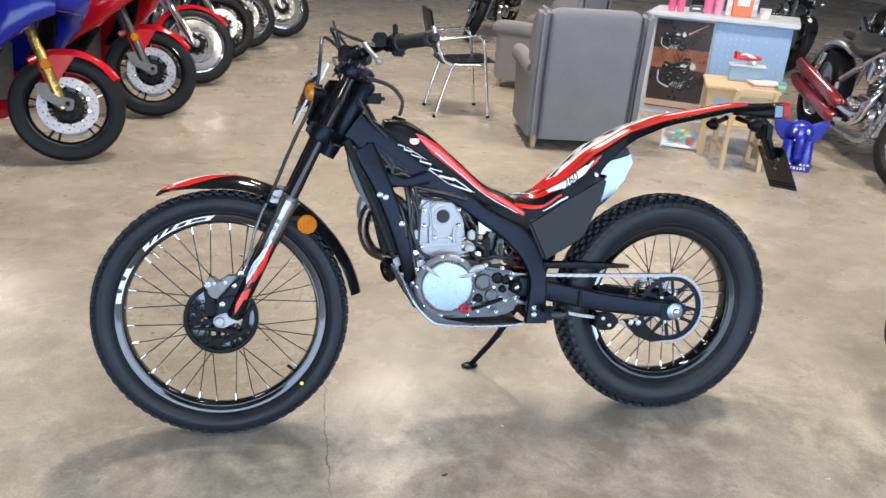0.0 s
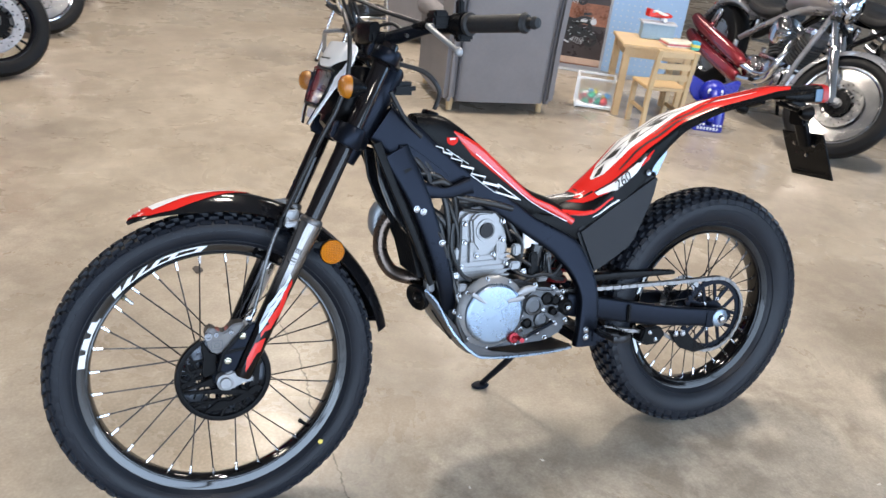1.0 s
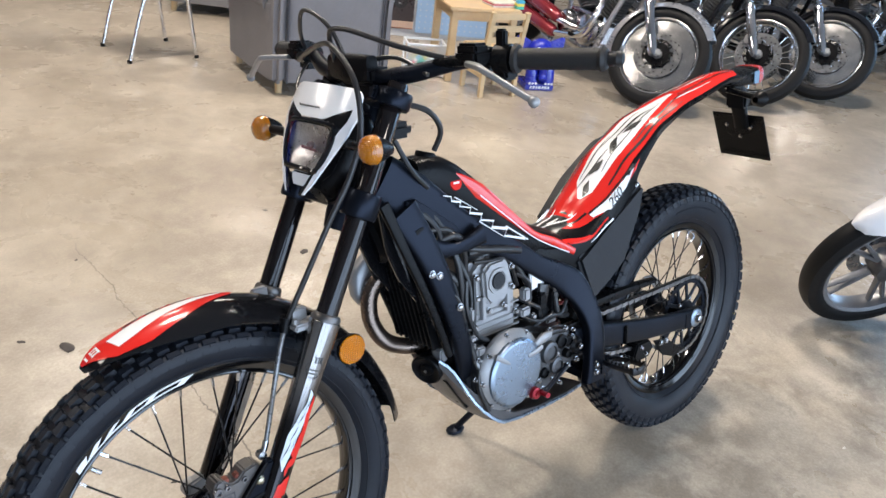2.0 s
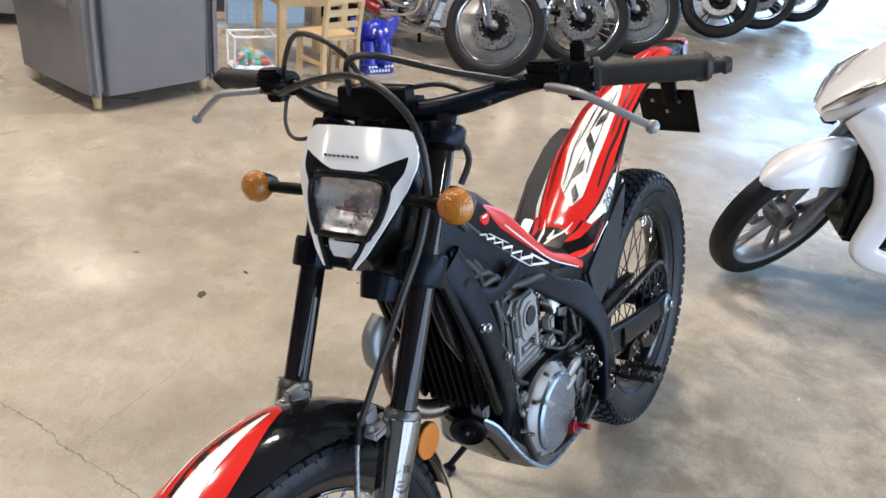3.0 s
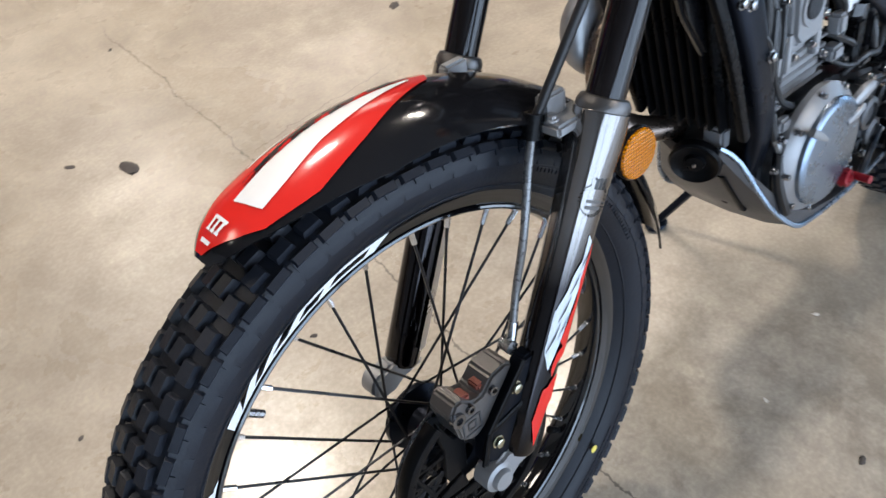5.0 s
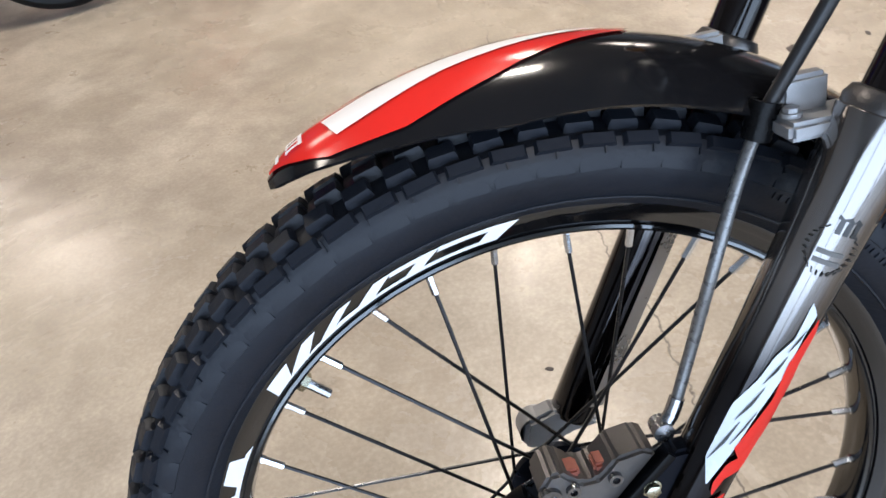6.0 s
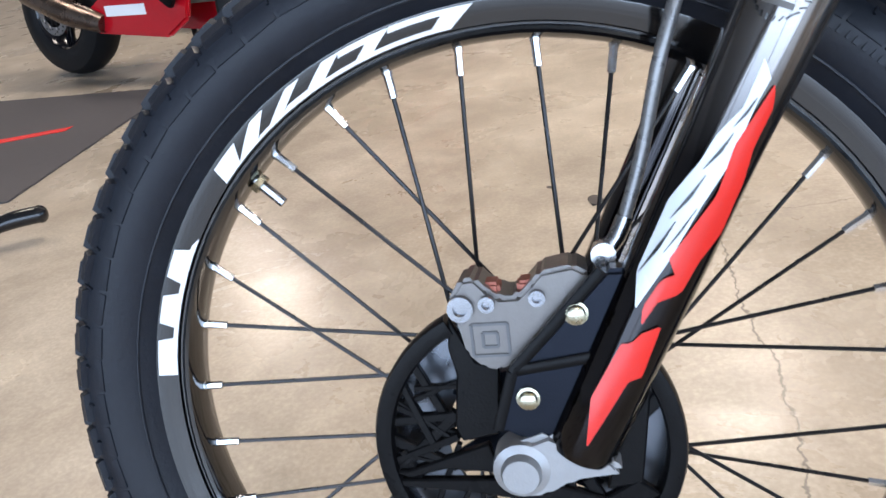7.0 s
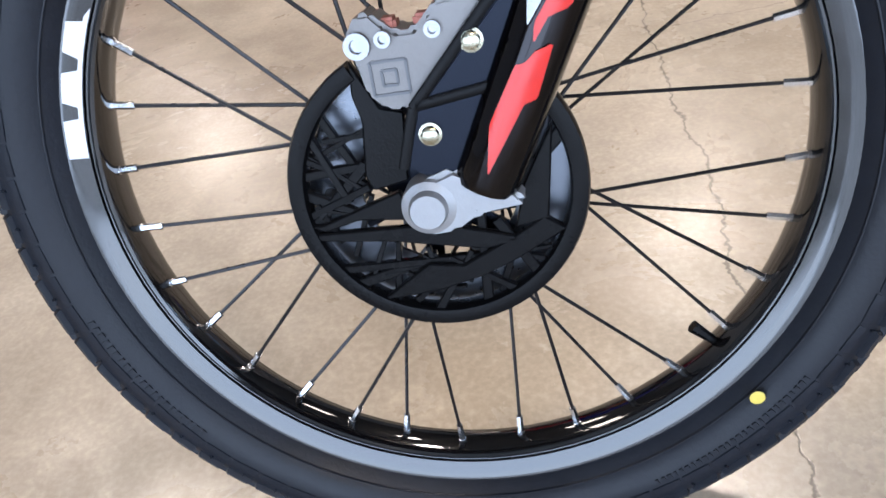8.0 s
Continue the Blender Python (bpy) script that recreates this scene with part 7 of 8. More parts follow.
for cx, cz, k in ((0.27, 0.36, 1.0), (0.2, 0.62, 0.65)):
    bb = bmesh.new()
    for dx, dz, r in ((-0.1, -0.07, 0.055), (0.1, -0.09, 0.055)):
        lathe([(r * 0.55 * k, -0.001), (r * k, -0.001), (r * k, 0.001), (r * 0.55 * k, 0.001)], 18, (cx + dx * k, -0.0075, cz + dz * k), bm=bb, close=True)
    for pts, w in ((((-0.1, -0.06), (-0.02, -0.03), (0.08, -0.06)), 0.035), (((-0.13, 0.05), (-0.05, 0.03), (0.03, 0.06), (0.08, 0.05)), 0.03), (((0.06, 0.08), (0.09, 0.0), (0.11, -0.08)), 0.014), (((0.02, 0.10), (0.08, 0.11)), 0.01)):
        spar([(cx + x * k, -0.0075, cz + z * k) for x, z in pts], [w * k] * 2, [0.001] * 2, 10, 2, bm=bb)
    part("poster_machine", bb, DECAL_BLACK, ps)
    bb = bmesh.new()
    for i in range(5):
        spar([(cx + (-0.04 + i * 0.018) * k, -0.009, cz + (-0.12 - 0.004 * i) * k), (cx + (-0.03 + i * 0.018) * k, -0.009, cz + (-0.08) * k)], [0.0022 * k] * 2, [0.0006] * 2, 6, 1, bm=bb)
    block((0.05 * k, 0.001, 0.02 * k), (cx + 0.03 * k, -0.009, cz + 0.05 * k), 0, bb)
    lathe([(0.001, 0), (0.022 * k, 0), (0.024 * k, 0.0005)], 14, (cx + 0.105 * k, -0.009, cz + 0.05 * k), (0, -1, 0), bb)
    spar([(cx - 0.16 * k, -0.009, cz + 0.0 * k), (cx - 0.15 * k, -0.009, cz - 0.09 * k), (cx - 0.06 * k, -0.009, cz - 0.13 * k)], [0.006 * k, 0.004 * k, 0.008 * k], [0.0006] * 2, 6, 3, bm=bb)
    rng_p = random.Random(3)
    for i in range(26):
        px, pz, ang, ln = rng_p.uniform(-0.13, 0.12) * k, rng_p.uniform(-0.12, 0.08) * k, rng_p.uniform(-0.9, 0.9), rng_p.uniform(0.008, 0.03) * k
        spar([(cx + px, -0.0088, cz + pz), (cx + px + ln * math.cos(ang), -0.0088, cz + pz + ln * math.sin(ang))], [0.0018 * k] * 2, [0.0005] * 2, 6, 1, bm=bb)
    part("poster_glints", bb, PALEGREY, ps)
pg = part("pegboard", block((0.56, 0.014, 0.76), (0.78, 0.003, 0.42), 0.003), PEG, desk, "pale blue pegboard panel")
bb = bmesh.new()
for i in range(12):
    for j in range(16):
        if i < 6 or j < 5 or (i + j) % 3 == 0:
            lathe([(0.0001, 0), (0.0048, 0), (0.005, 0.001)], 8, (0.53 + i * 0.045, -0.005, 0.08 + j * 0.045), (0, -1, 0), bb)
tagged(part("peg_holes", bb, PALEGREY, pg), "rows of pale peg holes", kind="stuff")
# things on the worktop
for x, y, r, h, colr, nm, lb in ((0.12, 0.12, 0.033, 0.10, (0.75, 0.12, 0.25), "drinking_cup", "pink paper cup on the counter"), (0.19, 0.1, 0.033, 0.10, (0.75, 0.12, 0.25), "drinking_cup", "pink paper cup on the counter"),
                                 (0.40, 0.16, 0.04, 0.12, (0.7, 0.15, 0.3), "paper_tub", "pink round tub on the counter"), (0.47, 0.2, 0.045, 0.15, (0.78, 0.3, 0.4), "paper_tub", "pale pink tub on the counter"), (0.83, 0.2, 0.045, 0.07, (0.75, 0.7, 0.65), "paper_tub", "white tub on the counter")):
    tagged(part(nm, lathe([(0.0001, 0), (r * 0.8, 0), (r, h), (r * 1.06, h + 0.004), (r * 0.95, h + 0.004), (r * 0.75, 0.01)], 20, axis=(0, 0, 1)), material("painted_card", colr, 0.5, vary=0.3, scale=20), m=DK @ Matrix.Translation((x, y, 0.818))), lb, "cup")
for x, y, sx, sy, sz, colr, lb in ((0.65, 0.18, 0.15, 0.1, 0.2, (0.72, 0.16, 0.06), "orange and red cardboard box"), (0.56, 0.2, 0.06, 0.06, 0.17, (0.6, 0.62, 0.65), "slim pale carton"), (0.30, 0.22, 0.1, 0.07, 0.05, (0.1, 0.1, 0.11), "dark card holder"), (0.74, 0.24, 0.05, 0.05, 0.14, (0.55, 0.55, 0.58), "small grey bottle box")):
    bx = thing("carton", lb + " on the counter", "box", DK @ Matrix.Translation((x, y, 0.818)) @ Matrix.Rotation(0.2, 4, "Z"))
    part("carton_body", block((sx, sy, sz), (0, 0, sz / 2), 0.004), material("printed_card", colr, 0.45, vary=0.15, scale=14), bx)
    part("carton_label", block((sx * 0.6, 0.002, sz * 0.25), (0, -sy / 2 - 0.001, sz * 0.55), 0), DECAL_WHITE, bx)

# ---- children's corner ----
KT = pose(3.22, 2.86, 0, 0, 0, -25)
kt = thing("play_table", "small pale pine children's table", "table", KT)
part("tabletop", block((0.48, 0.46, 0.022), (0.03, 0, 0.47), 0.005), PINE, kt)
for sx in (-1, 1):
    for sy in (-1, 1):
        part("leg", block((0.045, 0.045, 0.46), (0.03 + 0.2 * sx, 0.19 * sy, 0.23), 0.004), PINE, kt)
    part("apron", block((0.02, 0.34, 0.06), (0.03 + 0.2 * sx, 0, 0.425), 0.003), PINE, kt)
    part("apron", block((0.36, 0.02, 0.06), (0.03, 0.19 * sx, 0.425), 0.003), PINE, kt)


def play_chair(m):
    c = thing("play_chair", "small pale pine children's chair with a slatted back", "chair", m)
    part("seat", block((0.28, 0.27, 0.02), (0, 0, 0.28), 0.005), PINE, c)
    for s in (-1, 1):
        part("front_leg", block((0.032, 0.03, 0.27), (0.12 * s, 0.115, 0.135), 0.004), PINE, c)
        part("back_post", spar([(0.12 * s, -0.13, 0.0), (0.12 * s, -0.125, 0.28), (0.12 * s, -0.16, 0.53)], [0.016] * 2, [0.015] * 2, 10, 3, 5), PINE, c)
        part("side_stretcher", block((0.018, 0.22, 0.025), (0.12 * s, -0.005, 0.13), 0.003), PINE, c)
    for z, y in ((0.36, -0.137), (0.43, -0.147), (0.505, -0.157)):
        part("back_slat", block((0.22, 0.014, 0.038), (0, y, z), 0.004), PINE, c)
    return c


play_chair(pose(3.1, 2.5, 0, 0, 0, -14))
bk = thing("toy_shelf", "small grey-blue toy box on the play table", "toy", KT @ pose(0.06, 0.1, 0.4825))
part("box_body", block((0.22, 0.1, 0.10), (0, 0, 0.05), 0.004), material("grey_blue_toy_paint", (0.25, 0.36, 0.45), 0.4), bk)
part("box_rim", block((0.24, 0.12, 0.012), (0, 0, 0.106), 0.003), PALEGREY, bk)
ap = thing("toy_aeroplane", "red toy aeroplane with white wings on the toy box", "toy", KT @ pose(0.06, 0.1, 0.5975, 0, 0, 15))
part("fuselage", spar([(-0.09, 0, 0.035), (-0.03, 0, 0.04), (0.05, 0, 0.04), (0.09, 0, 0.035)], [0.008, 0.018, 0.018, 0.006], [0.008, 0.016, 0.016, 0.006], 14, 3, 2.3), RED, ap)
part("wing", block((0.04, 0.16, 0.008), (0.0, 0, 0.055), 0.003), DECAL_WHITE, ap)
part("tailplane", block((0.025, 0.06, 0.05), (-0.085, 0, 0.055), 0.003), RED, ap)
for s in (-1, 1):
    part("wheel", lathe([(0.0001, -0.004), (0.014, -0.004), (0.014, 0.004), (0.0001, 0.004)], 14, (0.03, 0.03 * s, 0.014)), DECAL_WHITE, ap)
books = thing("picture_book", "stack of thin coloured picture books on the play table", "book", KT @ pose(0.17, -0.08, 0.4825, 0, 0, 12))
for i, cl in enumerate(((0.6, 0.55, 0.5), (0.5, 0.1, 0.12), (0.7, 0.66, 0.55))):
    part("book", block((0.2, 0.15, 0.009), (0.004 * i, 0.003 * i, 0.0048 + 0.0096 * i), 0.001), material("printed_cover", cl, 0.4, vary=0.3, scale=30), books)
blk = thing("toy_block", "striped green and yellow toy block on the play table", "toy", KT @ pose(0.27, -0.16, 0.4825))
for i, cl in enumerate(((0.05, 0.4, 0.3), (0.7, 0.6, 0.1), (0.05, 0.35, 0.5))):
    part("stripe", block((0.05, 0.05, 0.018), (0, 0, 0.009 + 0.0182 * i), 0.002), material("toy_paint", cl, 0.4), blk)
# toy crate
FROST = clear_glass("frosted_plastic", (0.9, 0.92, 0.93), 0.3)
cr = thing("toy_crate", "frosted plastic toy crate with a white frame", "crate", pose(2.93, 2.95, 0, 0, 0, -30) @ Matrix.Diagonal((0.7, 0.7, 0.72, 1)))
for s in (-1, 1):
    for q in (-1, 1):
        part("frame_post", block((0.018, 0.018, 0.30), (0.18 * s, 0.12 * q, 0.15), 0.003), DECAL_WHITE, cr)
    for z in (0.02, 0.29):
        part("frame_rail", block((0.36, 0.016, 0.018), (0, 0.12 * s, z), 0.003), DECAL_WHITE, cr)
        part("frame_rail", block((0.016, 0.24, 0.018), (0.18 * s, 0, z), 0.003), DECAL_WHITE, cr)
part("crate_bottom", block((0.35, 0.23, 0.01), (0, 0, 0.035), 0), DECAL_WHITE, cr)
pn = part("crate_panel", block((0.34, 0.003, 0.25), (0, -0.12, 0.155), 0), FROST, cr)
pn.visible_shadow = False
rng = random.Random(8)
for i in range(26):
    cl = rng.choice(((0.05, 0.3, 0.6), (0.6, 0.05, 0.06), (0.7, 0.55, 0.05), (0.05, 0.4, 0.25), (0.6, 0.6, 0.6)))
    r = rng.uniform(0.02, 0.04)
    bm_ = ball(r, (0, 0, 0), n=10) if i % 2 else block((r * 1.7, r * 1.5, r * 1.4), (0, 0, 0), 0.004)
    tagged(part("toy", bm_, material("coloured_toy_plastic", cl, 0.35), m=cr.matrix_basis @ pose(rng.uniform(-0.13, 0.13), rng.uniform(-0.075, 0.075), 0.04 + r * 0.8 + (i // 13) * 0.055, rng.uniform(0, 20), rng.uniform(0, 20), rng.uniform(0, 90))), "small coloured plastic toy in the crate", "toy", "toys in the crate")
# blue figure
BLUE = material("gloss_cobalt_plastic", (0.012, 0.022, 0.33), 0.28, vary=0.08, scale=6, coat=0.4)
b = bmesh.new()
ball(0.085, (0, 0.02, 0.15), b, scale=(1, 0.9, 1.15), n=20)
ball(0.088, (0, -0.02, 0.245), b, scale=(1.0, 0.85, 0.9), n=20)
for s in (-1, 1):
    # wide ears held out to the sides, pointed at the top
    prism([(0.05 * s, 0.20), (0.05 * s, 0.29), (0.10 * s, 0.315), (0.155 * s, 0.338), (0.172 * s, 0.325), (0.165 * s, 0.27), (0.14 * s, 0.215), (0.10 * s, 0.175), (0.07 * s, 0.17)], -0.012, 0.012, 0.008, bm=b, segments=3)
    tube([(0.052 * s, -0.05, 0.19), (0.056 * s, -0.075, 0.11), (0.056 * s, -0.08, 0.045)], [0.042, 0.042, 0.046], 16, 3, bm=b)
    tube([(0.03 * s, -0.09, 0.215), (0.038 * s, -0.12, 0.205), (0.04 * s, -0.135, 0.215)], [0.008, 0.007, 0.003], 8, 3, bm=b)
tube([(0, -0.08, 0.25), (0, -0.115, 0.22), (0, -0.125, 0.17), (0, -0.12, 0.11), (0, -0.135, 0.08)], [0.036, 0.033, 0.028, 0.024, 0.022], 14, 4, bm=b)
block((0.2, 0.2, 0.04), (0, -0.01, 0.02), 0.006, b)
for s in (-1, 1):
    ball(0.016, (0.04 * s, -0.082, 0.262), b, 1, (0.75, 0.5, 1.15), 12)
    ball(0.006, (0.038 * s, -0.0905, 0.259), b, 0, (0.8, 0.6, 1.2), 8)
    for k in (-1, 0, 1):
        ball(0.011, ((0.056 + 0.022 * k) * s, -0.122, 0.05), b, 1, (0.8, 0.5, 0.8), 8)
for k in range(7):
    block((0.012 + 0.004 * (k % 2), 0.002, 0.018), (-0.062 + 0.021 * k, -0.1105, 0.021), 0, b, 1)
tagged(part("elephant_statue", b, [BLUE, DECAL_WHITE], m=pose(3.51, 2.465, 0, 0, 0, -27)), "glossy cobalt blue plastic elephant statue on the floor", "statue")

# ---- low black lever beside the mat; all past its near end is added ----
ps_ = thing("low_lever", "low black lever on the floor, its feet and far end added unseen", "stand", pose(-1.31, 1.13, 0, 0, 0, 23))
part("lever", tube([(0.0, 0, 0.065), (-0.06, 0, 0.065), (-0.12, 0, 0.056), (-0.2, 0, 0.036), (-0.42, 0, 0.03), (-0.6, 0, 0.06)], [0.022, 0.022, 0.019, 0.015, 0.013, 0.013], 14, 5), GLOSS, ps_)
part("lever_knob", ball(0.0235, (0.004, 0, 0.065), scale=(0.8, 1, 1), n=16), GLOSS, ps_, "shiny rounded lever end")
for y in (-0.14, 0.14):
    part("foot", tube([(-0.42, 0, 0.03), (-0.44, y * 0.8, 0.02), (-0.45, y, 0.013)], 0.013, 10, 4), GLOSS, ps_)


# ---- other machines in the hall ----
BLUEPAINT = material("gloss_blue_paint", (0.005, 0.011, 0.19), 0.14, vary=0.1, scale=6, coat=0.15, rvary=0.04, spec=0.35)
REDPAINT = material("gloss_red_paint", (0.42, 0.006, 0.013), 0.14, vary=0.08, scale=6, coat=0.15, rvary=0.04, spec=0.35)
# silencer chrome with the red it reflects put into its colour
WINE = material("chrome_with_painted_red_reflection", (0.24, 0.02, 0.03), 0.2, 0.4, vary=0.1, scale=6, coat=0.6)
BLACKPAINT = material("gloss_black_paint", (0.008, 0.008, 0.01), 0.15, vary=0.08, scale=6, coat=0.15, spec=0.3)
SILVERPAINT = material("silver_paint", (0.42, 0.42, 0.44), 0.3, 0.7, vary=0.08, scale=6, coat=0.4)
PEARL = material("pearl_white_paint", (0.68, 0.68, 0.7), 0.22, vary=0.04, scale=6, coat=0.6, rvary=0.04)
GOLD = material("gold_anodised_fork", (0.55, 0.36, 0.1), 0.25, 0.9, vary=0.08)
SEATV = material("black_seat_vinyl", (0.018, 0.018, 0.019), 0.55, vary=0.15, scale=10, bump=0.3, bump_scale=300)
ROTOR = material("ground_steel_rotor", (0.3, 0.3, 0.31), 0.38, 1.0, vary=0.2, scale=30)
MIRRORDISC = material("polished_wheel_metal", (0.66, 0.65, 0.64), 0.16, 1.0, vary=0.2, scale=14)
DULLMETAL = material("dull_engine_metal", (0.14, 0.14, 0.145), 0.4, 0.7, vary=0.3, scale=20)


def road_wheel(parent, name, r, w, style, m, rim_mat, disc):
    """A road wheel whose axle lies on y at the origin of m."""
    rr = r - w * 0.75
    hub = part(name, lathe([(0.012, -w * 0.55), (0.045, -w * 0.5), (0.05, -w * 0.2), (0.05, w * 0.2), (0.045, w * 0.5), (0.012, w * 0.55)], 22), DULLMETAL, parent, m=m)
    h = w / 2
    part("tyre", lathe([(rr - 0.003, -h * 0.78), (rr + w * 0.1, -h * 0.95), (rr + w * 0.3, -h), (r - w * 0.14, -h * 0.82), (r - w * 0.03, -h * 0.45), (r, 0), (r - w * 0.03, h * 0.45), (r - w * 0.14, h * 0.82), (rr + w * 0.3, h), (rr + w * 0.1, h * 0.95), (rr - 0.003, h * 0.78)], 48), BG_RUBBER, hub)
    part("rim", lathe([(rr + 0.004, -h * 0.8), (rr - 0.004, -h * 0.84), (rr - 0.016, -h * 0.7), (rr - 0.024, -h * 0.3), (rr - 0.024, h * 0.3), (rr - 0.016, h * 0.7), (rr - 0.004, h * 0.84), (rr + 0.004, h * 0.8)], 48), rim_mat, hub)
    if style == "cast":
        for i in range(5):
            for da in (-0.13, 0.13):
                a = 2 * math.pi * i / 5
                part("wheel_spoke", spar([(0.04 * math.cos(a), 0, 0.04 * math.sin(a)), ((rr - 0.02) * math.cos(a + da), 0, (rr - 0.02) * math.sin(a + da))], [0.009, 0.006], [0.014, 0.011], 8, 1), rim_mat, hub)
    elif style == "dish":
        part("wheel_dish", lathe([(0.03, -h * 0.75), (0.07, -h * 0.7), (0.085, -h * 0.5), (rr * 0.62, -h * 0.35), (rr * 0.66, -h * 0.5), (rr - 0.02, -h * 0.55), (rr - 0.02, -h * 0.45), (0.05, -h * 0.2), (0.05, h * 0.2), (rr - 0.02, h * 0.45), (rr - 0.02, h * 0.55), (0.07, h * 0.7), (0.03, h * 0.75)], 40), MIRRORDISC, hub)
    else:
        first = None
        for i in range(28):
            a = 2 * math.pi * i / 28
            mm = Matrix.Rotation(a, 4, "Y") @ (Matrix.Diagonal((1, -1, 1, 1)) if i % 2 else Matrix.Identity(4))
            if first is None:
                first = part("wheel_spoke", tube([(0.045, h * 0.4, 0.02), (rr - 0.02, 0.0, 0)], 0.0022, 5, 1), CHROME, hub, m=mm)
            else:
                share("wheel_spoke", first, hub, mm)
    if disc:
        for s in (-1, 1):
            d = part("brake_disc", lathe([(disc * 0.66, -0.002), (disc, -0.002), (disc, 0.002), (disc * 0.66, 0.002)], 40, (0, s * h * 1.15, 0), close=True), ROTOR if style == "cast" else MIRRORDISC, hub, "drilled steel brake disc")
            holes = bmesh.new()
            for i in range(30):
                a, hr = 2 * math.pi * i / 30, disc * (0.76, 0.84, 0.92)[i % 3]
                lathe([(0.0001, 0.0), (0.0045, 0.0), (0.0046, -0.002)], 7, (hr * math.cos(a), s * (h * 1.15 + 0.0028), hr * math.sin(a)), (0, s, 0), holes)
            tagged(part("drilled_holes", holes, BLACK, d), "dark drilled holes of the disc", kind="stuff")
            bb = bmesh.new()
            for i in range(10):
                a = 2 * math.pi * i / 10
                spar([(0.045 * math.cos(a), s * h * 1.15, 0.045 * math.sin(a)), (disc * 0.7 * math.cos(a + 0.15), s * h * 1.15, disc * 0.7 * math.sin(a + 0.15))], [0.007] * 2, [0.002] * 2, 6, 1, bm=bb)
                lathe([(0.0001, 0.004), (0.007, 0.004), (0.008, 0.0)], 8, (disc * 0.69 * math.cos(a + 0.15), s * (h * 1.15 + 0.002), disc * 0.69 * math.sin(a + 0.15)), (0, s, 0), bb, 1)
            lathe([(0.03, -0.004), (disc * 0.52, -0.003), (disc * 0.52, 0.003), (0.03, 0.004)], 24, (0, s * h * 1.1, 0), bm=bb, close=True)
            part("disc_carrier", bb, [BLACK, CHROME], d)
    return hub


def road_machine(kind, label, m, wheel="cast", rim=None, paint=None, second=None, fork=None, fender=None, steer=30, lean=9, group="", r=0.30):
    """A parked road motorcycle: front tyre's foot at the origin, rear towards +x; leaning to its left, bars turned to the left."""
    rim, paint, fork, fender = rim or BLACKPAINT, paint or BLACKPAINT, fork or CHROME, fender or paint or BLACKPAINT
    second = second or paint
    sport = kind == "sport"
    wb, rake = (1.42, 25) if sport else (1.62, 34)
    mc = thing("sports_motorcycle" if sport else "cruiser_motorcycle", label, "motorcycle", m @ pose(0, 0, 0, lean, 0, 0), group)
    wf, wr = (0.11, 0.17) if sport else (0.11, 0.16)
    D = Vector((math.sin(radians(rake)), 0, math.cos(radians(rake))))
    foot = Vector((0.03, 0, r))
    S = Matrix.Translation(foot) @ Matrix.Rotation(radians(steer), 4, D) @ Matrix.Translation(-foot)
    road_wheel(mc, "front_wheel", r, wf, wheel, S @ Matrix.Translation((0, 0, r)), rim, 0.16 if sport else 0.15)
    road_wheel(mc, "rear_wheel", r, wr, wheel, Matrix.Translation((wb, 0, r)), rim, 0.11)
    for s in (-1, 1):
        lg = part("fork_leg", lathe([(0.024, -0.03), (0.03, 0.0), (0.028, 0.2), (0.026, 0.3), (0.022, 0.32)] if sport else [(0.026, -0.03), (0.032, 0.02), (0.032, 0.3), (0.026, 0.33)], 20, foot + Vector((0, 0.1 * s, 0)), D), CHROME if not sport else fork, mc, m=S)
        part("fork_tube", lathe([(0.024 if sport else 0.021, 0.28), (0.026 if sport else 0.021, 0.66), (0.0001, 0.67)], 20, foot + Vector((0, 0.1 * s, 0)), D), fork, lg)
        part("caliper", block((0.05, 0.05, 0.10), (0.105, 0.085 * s, r + 0.065), 0.012), DARKALU if sport else DULLMETAL, mc, m=S)
        part("fork_foot", block((0.09, 0.03, 0.045), (0.02, 0.105 * s, r), 0.012), ALU, mc, m=S)
        if sport or s < 0:
            part("side_reflector", lathe([(0.0001, 0.006), (0.026, 0.004), (0.028, 0)], 20, foot + D * 0.22 + Vector((0.0, 0.135 * s, 0)), (0, s, 0)), AMBER, mc, m=S)
    gw = wf * 0.62

    def fsurf(u, v):
        a = radians(142 - 96 * u) if sport else radians(140 - 160 * u)
        rad = r + 0.028 - 0.05 * abs(v) ** 2.5
        return Vector((0, gw * v * (0.75 + 0.3 * math.sin(math.pi * u)), r)) + Vector((rad * math.cos(a), 0, rad * math.sin(a)))
    part("front_mudguard", shell(fsurf, 26, 9, 0.004), fender, mc, m=S, angle=50)
    if sport:
        for s in (-1, 1):
            part("caliper_bracket", prism([(-0.03, r - 0.03), (0.05, r - 0.022), (0.13, r + 0.02), (0.17, r + 0.075), (0.15, r + 0.1), (0.11, r + 0.095), (0.085, r + 0.05), (0.02, r + 0.035), (-0.03, r + 0.03)], 0.112 * s, 0.13 * s, 0.006), DARKALU, mc, "bare cast caliper bracket", m=S)
            part("axle_bolt", bolt((0.0, 0.13 * s, r), (0, s, 0), 0.013, 0.008), BLACK, mc, m=S)
            part("mudguard_stay", prism([(-0.02, r + 0.285), (0.10, r + 0.27), (0.17, r + 0.21), (0.125, r + 0.12), (0.095, r + 0.02), (0.07, r + 0.03), (0.05, r + 0.14)], 0.07 * s, 0.082 * s, 0.005), fender, mc, m=S)
    part("lower_clamp", block((0.07, 0.26, 0.035), tuple(foot + D * 0.52), 0.01), BLACK, mc, m=S)
    top = foot + D * 0.66
